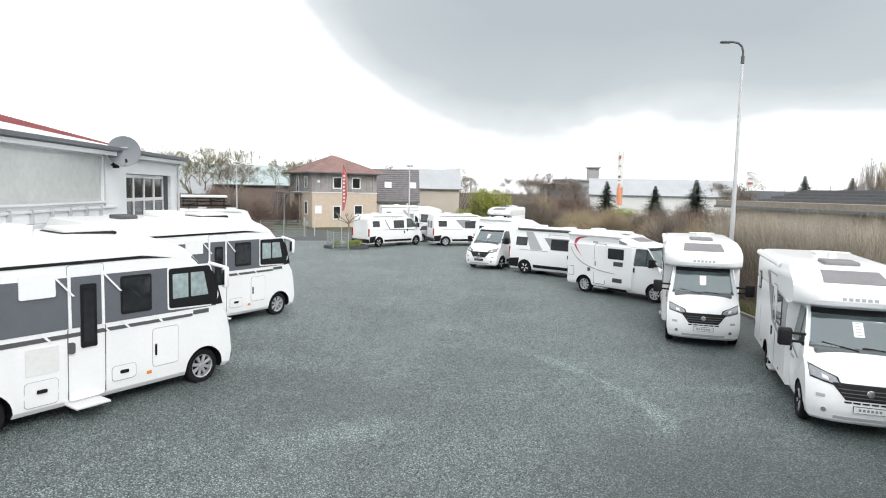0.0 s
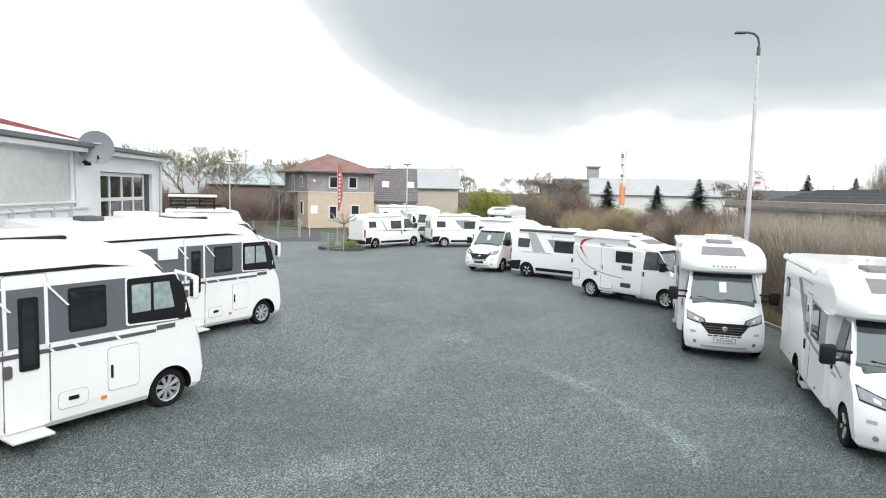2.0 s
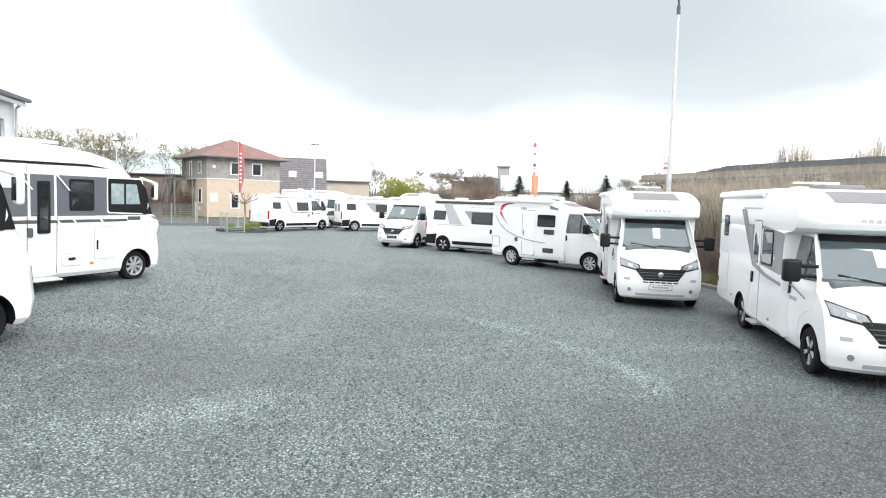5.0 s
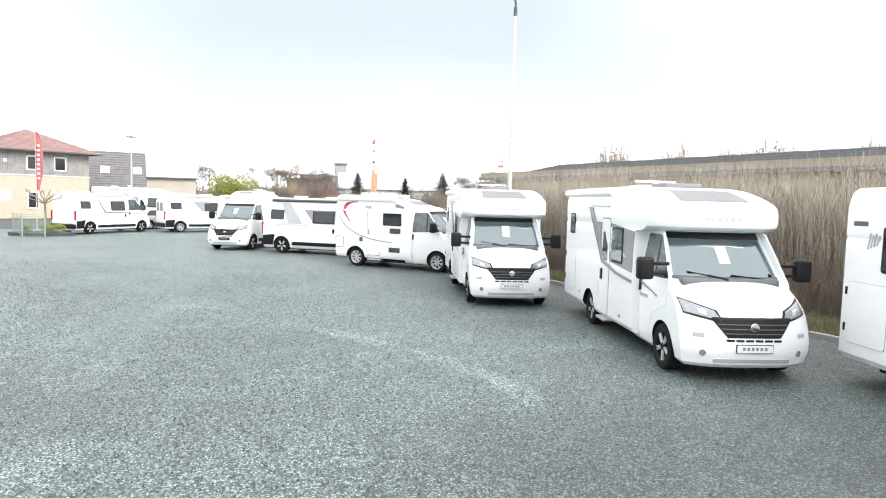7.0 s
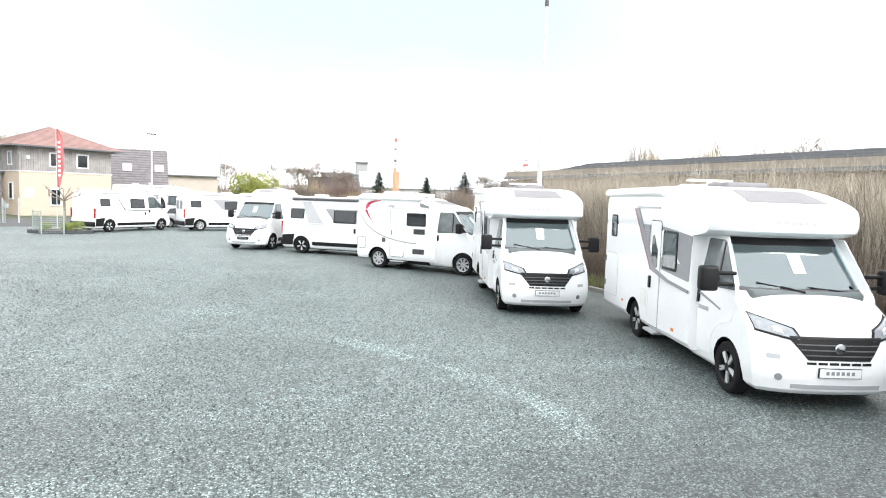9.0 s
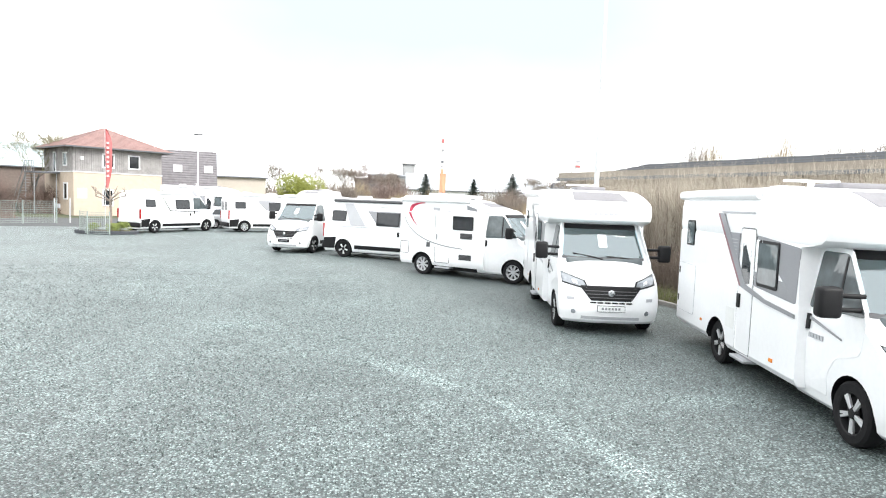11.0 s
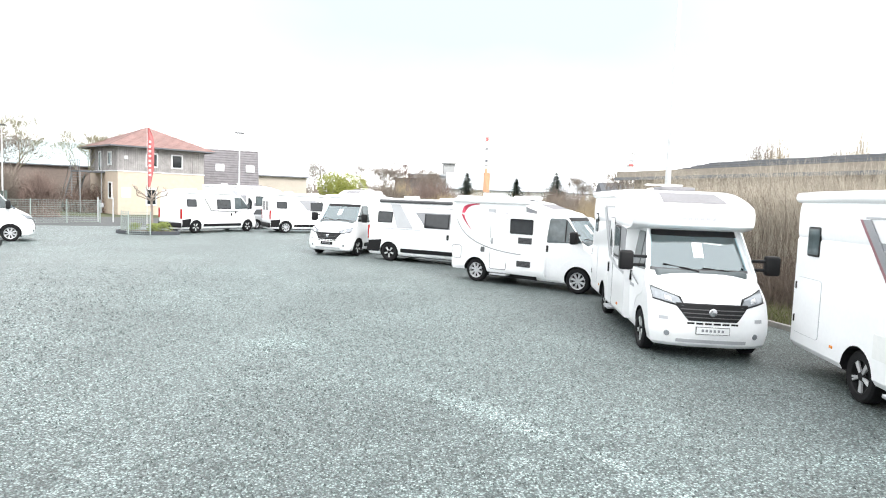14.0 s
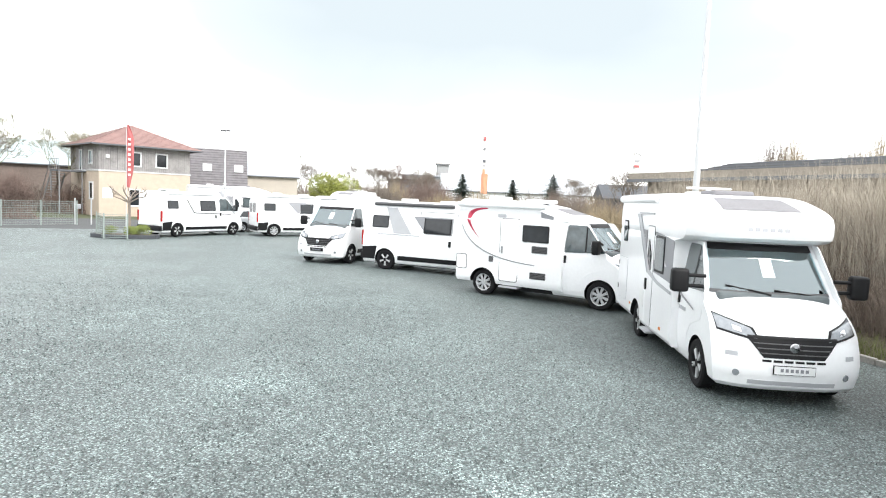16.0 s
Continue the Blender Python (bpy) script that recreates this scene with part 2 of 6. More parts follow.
def nose_patch(shell, fn, off=0.012, nu=8, nv=4, depth=0.02):
    """A panel on the nose with free corners; fn(u, v) gives y and z."""
    bm = bmesh.new()
    top, low = [], []
    for i in range(nv + 1):
        row = []
        for j in range(nu + 1):
            y, z = fn(j / nu, i / nv)
            row.append(bm.verts.new((shell.nose(y, z) + off, y, z)))
        top.append(row)
        low.append([bm.verts.new((v.co.x - depth, v.co.y, v.co.z)) for v in row])
    for i in range(nv):
        for j in range(nu):
            bm.faces.new((top[i][j], top[i][j + 1], top[i + 1][j + 1], top[i + 1][j]))
            bm.faces.new((low[i][j], low[i + 1][j], low[i + 1][j + 1], low[i][j + 1]))
    edge = [(i, 0) for i in range(nv + 1)] + [(nv, j) for j in range(1, nu + 1)] + [(i, nu) for i in range(nv - 1, -1, -1)] + [(0, j) for j in range(nu - 1, 0, -1)]
    for (a, b), (c, d) in zip(edge, edge[1:] + edge[:1]):
        bm.faces.new((top[a][b], low[a][b], low[c][d], top[c][d]))
    return bm


def quad(a, b, c, d):
    """Free corners: bottom inner, bottom outer, top outer, top inner, as (y, z)."""
    def fn(u, v):
        return tuple((1 - v) * ((1 - u) * a[k] + u * b[k]) + v * ((1 - u) * d[k] + u * c[k]) for k in (0, 1))
    return fn


def carve(ob, cutters):
    """Cuts closed meshes out of ob; a cutter's faces keep their material number."""
    made = []
    for bm, number in cutters:
        bmesh.ops.recalc_face_normals(bm, faces=bm.faces)
        for f in bm.faces:
            f.material_index = number
        me = bpy.data.meshes.new("cut")
        bm.to_mesh(me)
        bm.free()
        for m in ob.data.materials:
            me.materials.append(m)
        c = new("cut", me)
        mod = ob.modifiers.new("cut", "BOOLEAN")
        mod.operation, mod.solver, mod.object = "DIFFERENCE", "EXACT", c
        made.append(c)
    parent, ob.parent = ob.parent, None
    bpy.context.view_layer.update()
    done = bpy.data.meshes.new_from_object(ob.evaluated_get(bpy.context.evaluated_depsgraph_get()))
    ob.modifiers.clear()
    ob.data = done
    ob.parent = parent
    for c in made:
        bpy.data.objects.remove(c)


# ---- vehicle parts ----
def wheel(root, x, side, rim_mat, spokes=6, r=0.365, out=1.005, label=""):
    """A road wheel: tyre, rim with spokes and hub."""
    w, s = 0.22, side
    y1, y0 = s * out, s * (out - w)
    tyre = lathe([(r - 0.13, y0), (r - 0.03, y0), (r, y0 + s * 0.03), (r, y1 - s * 0.03), (r - 0.03, y1), (r - 0.12, y1 - s * 0.005), (r - 0.13, y1 - s * 0.03)], 32)
    t = part("wheel", turned(tyre, Matrix.Translation((x, 0, r))), RUBBER, root, smooth=40)
    rim = lathe([(r - 0.115, y1 - s * 0.004), (r - 0.135, y1 - s * 0.015), (r - 0.15, y1 - s * 0.09), (r - 0.13, y1 - s * 0.10)], 32)
    pieces = [rim, lathe([(0.001, y1 - s * 0.012), (0.055, y1 - s * 0.015), (0.075, y1 - s * 0.04), (0.08, y1 - s * 0.08)], 20, close=False)]
    two_tone = rim_mat is DARK_ALLOY
    r_ob = part("rim", turned(joined(*pieces), Matrix.Translation((x, 0, r))), BLACK if two_tone else rim_mat, t, label, smooth=40)
    for k in range(spokes):
        for d in (-0.10, 0.10):
            b = box_bm(0.05, r - 0.12, min(y1 - s * 0.02, y1 - s * 0.055), max(y1 - s * 0.02, y1 - s * 0.055), -0.016, 0.016, 0.004, 1)
            turned(b, Matrix.Translation((x, 0, r)) @ Matrix.Rotation(2 * math.pi * k / spokes + 0.3 + d, 4, "Y"))
            part("spoke", b, SPOKE if two_tone else rim_mat, t)
    part("brake", turned(lathe([(0.001, y1 - s * 0.09), (r - 0.13, y1 - s * 0.09), (r - 0.13, y1 - s * 0.11), (0.001, y1 - s * 0.11)], 24, close=False), Matrix.Translation((x, 0, r))), BLACK, t)


def arch_cut(x, side, r=0.355, deep=0.42, wide=1.3):
    bm = lathe([(0.001, side * (wide - deep - 0.12)), (r + 0.075, side * (wide - deep - 0.12)), (r + 0.075, side * wide), (0.001, side * wide)], 28, close=False)
    return turned(bm, Matrix.Translation((x, 0, r + 0.005)))


def window(root, shell, outline, side=-1, mat=TINTED, frame_mat=BLACK, radius=0.05, name="window", label=""):
    """A framed caravan window: dark frame with a glossy pane set on it."""
    cx, cz = sum(p[0] for p in outline) / len(outline), sum(p[1] for p in outline) / len(outline)
    inner = [(cx + (x - cx) * 0.90, cz + (z - cz) * 0.86) for x, z in outline]
    f = part(name, shell.side(outline, side, 0.014, 0.03, radius), frame_mat, root, label)
    part("pane", shell.side(inner, side, 0.020, 0.012, radius * 0.8), mat, f)
    return f


def door_line(root, shell, outline, side=-1, name="door", mat=None, label="", seam=TRIM_GREY, gap=0.017):
    """A door or hatch: a seam and the leaf standing a little proud of it."""
    cx, cz = sum(p[0] for p in outline) / len(outline), sum(p[1] for p in outline) / len(outline)
    grow = [(x + math.copysign(gap, x - cx), z + math.copysign(gap, z - cz)) for x, z in outline]
    d = part(name, shell.side(outline, side, 0.010, 0.02, 0.07), mat or PAINT, root, label)
    part("seal", shell.side(grow, side, 0.005, 0.015, 0.08), seam, d)
    return d


CAB = [  # z, rear x, front x, half width, bow of the front, bow of the rear
    (0.24, -1.35, 0.84, 0.90, 0.20, 0.0), (0.30, -1.35, 0.92, 0.96, 0.24, 0.0), (0.48, -1.35, 0.97, 1.00, 0.27, 0.0),
    (0.62, -1.35, 0.97, 1.01, 0.28, 0.0), (0.80, -1.35, 0.94, 1.015, 0.30, 0.0), (0.98, -1.35, 0.88, 1.015, 0.32, 0.0),
    (1.08, -1.35, 0.82, 1.01, 0.33, 0.0), (1.17, -1.35, 0.71, 1.005, 0.32, 0.0), (1.28, -1.35, 0.52, 1.00, 0.30, 0.0),
    (1.38, -1.35, 0.33, 0.985, 0.28, 0.0), (1.46, -1.35, 0.18, 0.975, 0.26, 0.0), (2.22, -1.35, -0.50, 0.86, 0.16, 0.0),
    (2.30, -1.35, -0.62, 0.84, 0.16, 0.0), (2.34, -1.35, -0.75, 0.80, 0.14, 0.0)]


def cab_front(root, shell, body, paper=True, plate=True, dark_grille=True, screen=(1.49, 2.17), door_glass=True, long_mirror=False, plate_mat=None):
    """Everything on the nose and the doors of the delivery-van cab."""
    zs0, zs1 = screen
    reach = lambda z: (-shell.wide(z) * 0.90, shell.wide(z) * 0.90)
    glass = part("windscreen", shell.front(zs0, zs1, reach, 0.004, 8, 18, 0.006), GLASS, root, "clear sky-reflecting windscreen", smooth=60)
    glass.visible_shadow = False
    part("screen_band", shell.front(zs1 - 0.075, zs1 + 0.03, reach, 0.008, 2, 18), BLACK, root, smooth=60)
    part("scuttle", shell.front(zs0 - 0.02, zs0 + 0.03, reach, 0.012, 2, 18), TRIM_GREY, root, smooth=60)
    if paper:
        bm = plate_bm([(shell.nose(y, z) + 0.014, y, z) for y, z in ((-0.09, 1.72), (0.09, 1.72), (0.09, 1.98), (-0.09, 1.98))], 0.004)
        p = part("price_sheet", bm, PAPER, root, "white paper sheet behind glass")
        for k in range(5):
            z = 1.96 - k * 0.05
            part("print", plate_bm([(shell.nose(0, zz) + 0.018, y, zz) for y, zz in ((-0.06, z - 0.007), (0.07 - 0.03 * (k % 2), z - 0.007), (0.07 - 0.03 * (k % 2), z), (-0.06, z))], 0.002), INK, p)
    for y0, y1, h in ((-0.05, -0.66, 0.10), (0.62, 0.02, 0.06)):
        a = (shell.nose(y0, zs0) + 0.03, y0, zs0 - 0.01)
        b = (shell.nose(y1, zs0 + h) + 0.03, y1, zs0 + h)
        part("wiper", joined(rod(a, b, 0.013, 0.009, 6), rod((a[0] + 0.01, a[1], a[2]), ((a[0] + b[0]) / 2 + 0.02, (a[1] + b[1]) / 2, (a[2] + b[2]) / 2 + 0.01), 0.018, 0.012, 6)), BLACK, root)
    # lamps, grille, bumper
    for s in (-1, 1):
        h = part("headlight", nose_patch(shell, quad((s * 0.48, 0.955), (s * 0.935, 1.045), (s * 0.95, 1.22), (s * 0.55, 1.085)), 0.014, 10, 4), LAMP_GLASS, root, "clear swept headlight", smooth=60)
        part("lamp_surround", nose_patch(shell, quad((s * 0.44, 0.915), (s * 0.945, 1.02), (s * 0.957, 1.235), (s * 0.51, 1.092)), 0.008, 10, 4), BLACK, h, smooth=60)
        part("lens", nose_patch(shell, quad((s * 0.66, 1.02), (s * 0.76, 1.045), (s * 0.77, 1.115), (s * 0.67, 1.08)), 0.020, 4, 3), CHROME, h, smooth=60)
        part("fog_light", turned(lathe([(0.001, 0.0), (0.045, 0.0), (0.05, -0.02), (0.001, -0.03)], 14, close=False), Matrix.Translation((shell.nose(0.74, 0.47) + 0.012, s * 0.74, 0.47)) @ Matrix.Rotation(radians(-90 + s * 28), 4, "Z")), LAMP_GLASS, root)
        part("bumper_vent", shell.front(0.70, 0.76, (lambda z, s=s: (min(s * 0.72, s * 0.86), max(s * 0.72, s * 0.86))), 0.006, 2, 4), PALE_DECAL, root)
    g = part("grille", shell.front(0.71, 0.985, lambda z: (-0.40 - 0.80 * (z - 0.71), 0.40 + 0.80 * (z - 0.71)), 0.010, 5, 16), BLACK, root, "black slatted radiator grille", smooth=60)
    part("grille_brow", shell.front(0.965, 1.0, lambda z: (-0.60, 0.60), 0.02, 2, 16), BLACK, g, smooth=60)
    for k in range(3):
        z = 0.765 + 0.065 * k
        part("slat", shell.front(z, z + 0.012, lambda z: (-0.40 - 0.7 * (z - 0.72), 0.40 + 0.7 * (z - 0.72)), 0.024, 1, 14), GRILLE_BAR if dark_grille else CHROME, g)
    part("badge", turned(lathe([(0.001, -0.02), (0.06, -0.02), (0.07, 0.0), (0.06, 0.012), (0.001, 0.016)], 20, close=False), Matrix.Translation((shell.nose(0, 0.86) + 0.035, 0, 0.86)) @ Matrix.Rotation(radians(-90), 4, "Z")), CHROME, g, "round chrome badge", smooth=40)
    for k in range(6):
        y = -0.36 + 0.144 * k
        part("intake_slot", shell.front(0.655, 0.685, lambda z, y=y: (y - 0.058, y + 0.058), 0.008, 1, 3), BLACK, root)
    part("lower_lip", shell.front(0.33, 0.39, lambda z: (-0.58, 0.58), 0.012, 2, 10), PALE_DECAL, root, smooth=60)
    if plate:
        p = part("number_plate", shell.front(0.50, 0.61, lambda z: (-0.27, 0.27), 0.03, 1, 6, 0.015), plate_mat or PLATE, root)
        part("plate_frame", shell.front(0.492, 0.618, lambda z: (-0.278, 0.278), 0.024, 1, 6, 0.02), BLACK, p)
        for k in range(6):
            y = -0.17 + 0.066 * k
            part("plate_bar", shell.front(0.535, 0.58, lambda z, y=y: (y - 0.02, y + 0.02), 0.034, 1, 1, 0.004), INK, p)
    # doors
    for s in (-1, 1):
        d = part("cab_door", shell.side([(0.10, 1.04), (0.14, 1.40), (-0.44, 2.20), (-1.12, 2.20), (-1.16, 0.42), (-0.52, 0.40), (-0.50, 0.70), (-0.36, 0.90)], s, 0.006, 0.02, 0.06), PAINT, root)
        part("door_glass", shell.side([(0.10, 1.47), (-0.47, 2.15), (-1.02, 2.15), (-1.06, 1.42)], s, 0.012, 0.012, 0.06), SEE_PANE, d, "dark tinted door window")
        part("pillar", shell.side([(-0.43, 1.46), (-0.45, 2.12), (-0.49, 2.12), (-0.47, 1.46)], s, 0.016, 0.01), BLACK, d)
        part("door_seam", shell.side([(-1.17, 0.44), (-1.155, 0.44), (-1.125, 2.19), (-1.14, 2.19)], s, 0.010, 0.01), TRIM_GREY, d)
        part("door_handle", shell.side([(-0.98, 1.14), (-0.98, 1.34), (-1.07, 1.34), (-1.07, 1.14)], s, 0.03, 0.03, 0.03), BLACK, d)
        reach_out = 0.34 if long_mirror else 0.25
        y = s * (shell.wide(1.5) + reach_out)
        arm = joined(rod((-0.02, s * (shell.wide(1.6) - 0.02), 1.70), (-0.06, y, 1.70), 0.03, 0.028), rod((-0.02, s * (shell.wide(1.45) - 0.02), 1.54), (-0.06, y, 1.54), 0.03, 0.028))
        m = part("mirror", joined(box_bm(-0.16, 0.02, y - 0.13, y + 0.13, 1.44, 1.80, 0.05, 3), arm), BLACK, root, "black plastic wing mirror", smooth=50)
        part("mirror_glass", box_bm(-0.168, -0.162, y - 0.10, y + 0.10, 1.50, 1.76), CHROME, m)


def cab_inside(root):
    part("dashboard", box_bm(-0.28, 0.20, -0.80, 0.80, 1.32, 1.50, 0.05, 2), DASH, root, "dark grey dashboard")
    for s in (-1, 1):
        st = part("seat", joined(box_bm(-1.10, -0.55, s * 0.45 - 0.25, s * 0.45 + 0.25, 1.05, 1.25, 0.05), box_bm(-1.16, -0.98, s * 0.45 - 0.24, s * 0.45 + 0.24, 1.2, 1.85, 0.06)), SEAT, root, smooth=50)
        part("headrest", box_bm(-1.14, -1.02, s * 0.45 - 0.13, s * 0.45 + 0.13, 1.86, 2.06, 0.05), SEAT, st, smooth=50)
    ring = lathe([(0.17 + 0.016 * math.cos(a), 0.016 * math.sin(a)) for a in (k * math.pi / 4 for k in range(8))], 22)
    part("steering_wheel", turned(joined(ring, box_bm(-0.17, 0.17, -0.012, 0.012, -0.02, 0.02)), Matrix.Translation((-0.36, 0.42, 1.46)) @ Matrix.Rotation(radians(90), 4, "Z") @ Matrix.Rotation(radians(50), 4, "X")), BLACK, root, smooth=50)


def screen_cut(shell, zs0, zs1, back=-1.2):
    """The room behind the windscreen, open through the glass."""
    bm = bmesh.new()
    rows, backs = [], []
    nz, ny = 5, 12
    for i in range(nz + 1):
        z = zs0 + (zs1 - zs0) * i / nz
        w = shell.wide(z) * 0.885
        ys = [-w + 2 * w * j / ny for j in range(ny + 1)]
        rows.append([bm.verts.new((shell.nose(y, z) + 0.05, y, z)) for y in ys])
        backs.append([bm.verts.new((back, y, z)) for y in ys])
    for i in range(nz):
        for j in range(ny):
            bm.faces.new((rows[i][j], rows[i][j + 1], rows[i + 1][j + 1], rows[i + 1][j]))
            bm.faces.new((backs[i][j], backs[i + 1][j], backs[i + 1][j + 1], backs[i][j + 1]))
        bm.faces.new((rows[i][0], rows[i + 1][0], backs[i + 1][0], backs[i][0]))
        bm.faces.new((rows[i][ny], backs[i][ny], backs[i + 1][ny], rows[i + 1][ny]))
    for j in range(ny):
        bm.faces.new((rows[0][j], backs[0][j], backs[0][j + 1], rows[0][j + 1]))
        bm.faces.new((rows[nz][j], rows[nz][j + 1], backs[nz][j + 1], backs[nz][j]))
    return bm


def lot_height(x, y):
    """The yard rises gently towards the workshop hall."""
    a, b = np.clip((-2.2 - np.asarray(x)) / 4.2, 0, 1), np.clip((37.0 - np.asarray(y)) / 13.0, 0, 1)
    return 0.40 * a * a * (3 - 2 * a) * b * b * (3 - 2 * b)


def at_wheel(name, contact, heading, label, category, group, lean=0.0):
    """An Empty for a vehicle whose front right tyre stands at contact; x runs ahead, y to its left."""
    h = Vector((*heading, 0)).normalized()
    left = Vector((-h.y, h.x, 0))
    o = Vector((*contact, 0)) + left * 0.97
    root = new(name)
    o.z = float(lot_height(*contact))
    root.matrix_basis = Matrix.Translation(o) @ Matrix.Rotation(math.atan2(h.y, h.x), 4, "Z") @ Matrix.Rotation(radians(lean), 4, "X")
    return tagged(root, label, category, group)


def roof_hatch(root, x, y, z, sx=0.5, sy=0.5, h=0.09, mat=None, name="roof_hatch"):
    a = part(name, box_bm(x - sx / 2, x + sx / 2, y - sy / 2, y + sy / 2, z - 0.02, z + h, 0.04, 3), mat or PAINT_OLD, root, smooth=50)
    return a


def aerial(root, x, y, z):
    a = part("aerial", joined(rod((x, y, z - 0.02), (x, y, z + 0.14), 0.08, 0.05, 10), box_bm(x - 0.09, x + 0.09, y - 0.42, y + 0.42, z + 0.13, z + 0.17, 0.015, 1)), PAINT_OLD, root, smooth=40)
    return a


def coachbuilt(contact, heading, label, wheelbase, rear, stripe, cap=True, rims=ALLOY, spokes=6, long_mirror=False, paper=True, plate=True):
    """A coach-built motorhome on a delivery-van cab; cap: with the rounded nose above the cab, else a low sloping roof."""
    root = at_wheel("motorhome", contact, heading, label, "motorhome", "motorhomes on the lot")
    shell = Shell(CAB, 3.3)
    cab = part("cab", shell.mesh(), [PAINT, BLACK, INTERIOR], root, smooth=28)
    carve(cab, [(arch_cut(0, -1), 1), (arch_cut(0, 1), 1), (screen_cut(shell, 1.50, 2.16), 2)])
    cab_inside(root)
    cab_front(root, shell, cab, paper=paper, plate=plate, long_mirror=long_mirror)
    W = 1.13
    if cap:
        rows = [(0.36, rear + 0.04, -1.02, W - 0.05, 0.02, 0.10), (0.44, rear, -1.02, W, 0.02, 0.10), (1.10, rear, -1.02, W, 0.02, 0.10), (2.17, rear, -1.10, W, 0.02, 0.10),
                (2.21, rear, -0.52, W - 0.02, 0.30, 0.10), (2.24, rear, -0.34, W - 0.01, 0.32, 0.10), (2.29, rear, -0.24, W, 0.32, 0.10), (2.38, rear, -0.20, W, 0.32, 0.10), (2.53, rear, -0.22, W, 0.31, 0.10), (2.62, rear, -0.27, W, 0.31, 0.10),
                (2.68, rear, -0.37, W - 0.005, 0.31, 0.10), (2.74, rear + 0.01, -0.53, W - 0.01, 0.31, 0.10), (2.80, rear + 0.01, -0.73, W - 0.02, 0.31, 0.10), (2.86, rear + 0.02, -0.95, W - 0.035, 0.32, 0.10), (2.92, rear + 0.03, -1.22, W - 0.06, 0.32, 0.10), (2.965, rear + 0.06, -1.60, W - 0.11, 0.30, 0.10), (2.98, rear + 0.12, -2.0, W - 0.20, 0.30, 0.10)]
    else:
        rows = [(0.36, rear + 0.04, -1.02, W - 0.06, 0.02, 0.10), (0.46, rear, -1.02, W - 0.01, 0.02, 0.12), (1.10, rear, -1.02, W, 0.02, 0.12), (2.17, rear, -1.06, W, 0.02, 0.12),
                (2.20, rear, -0.72, W - 0.05, 0.62, 0.12), (2.24, rear, -0.60, W - 0.07, 0.62, 0.12), (2.31, rear, -0.62, W - 0.08, 0.62, 0.12), (2.37, rear, -0.78, W - 0.07, 0.62, 0.12), (2.46, rear, -1.15, W - 0.06, 0.62, 0.12), (2.58, rear + 0.02, -1.65, W - 0.07, 0.25, 0.12),
                (2.68, rear + 0.04, -2.25, W - 0.09, 0.25, 0.12), (2.74, rear + 0.10, -2.8, W - 0.16, 0.22, 0.12)]
    live = Shell(rows, 5.0 if cap else 2.3)
    house = part("living_body", live.mesh(0.06, 21), [PAINT, BLACK], root, smooth=28)
    carve(house, [(arch_cut(-wheelbase, -1, wide=1.4), 1), (arch_cut(-wheelbase, 1, wide=1.4), 1)])
    for x in (0, -wheelbase):
        for s in (-1, 1):
            wheel(root, x, s, rims, spokes, out=1.01 if x == 0 else 1.07)
    part("chassis", box_bm(rear + 0.5, 0.45, -0.74, 0.74, 0.20, 0.46), BLACK, root)
    return root, shell, live


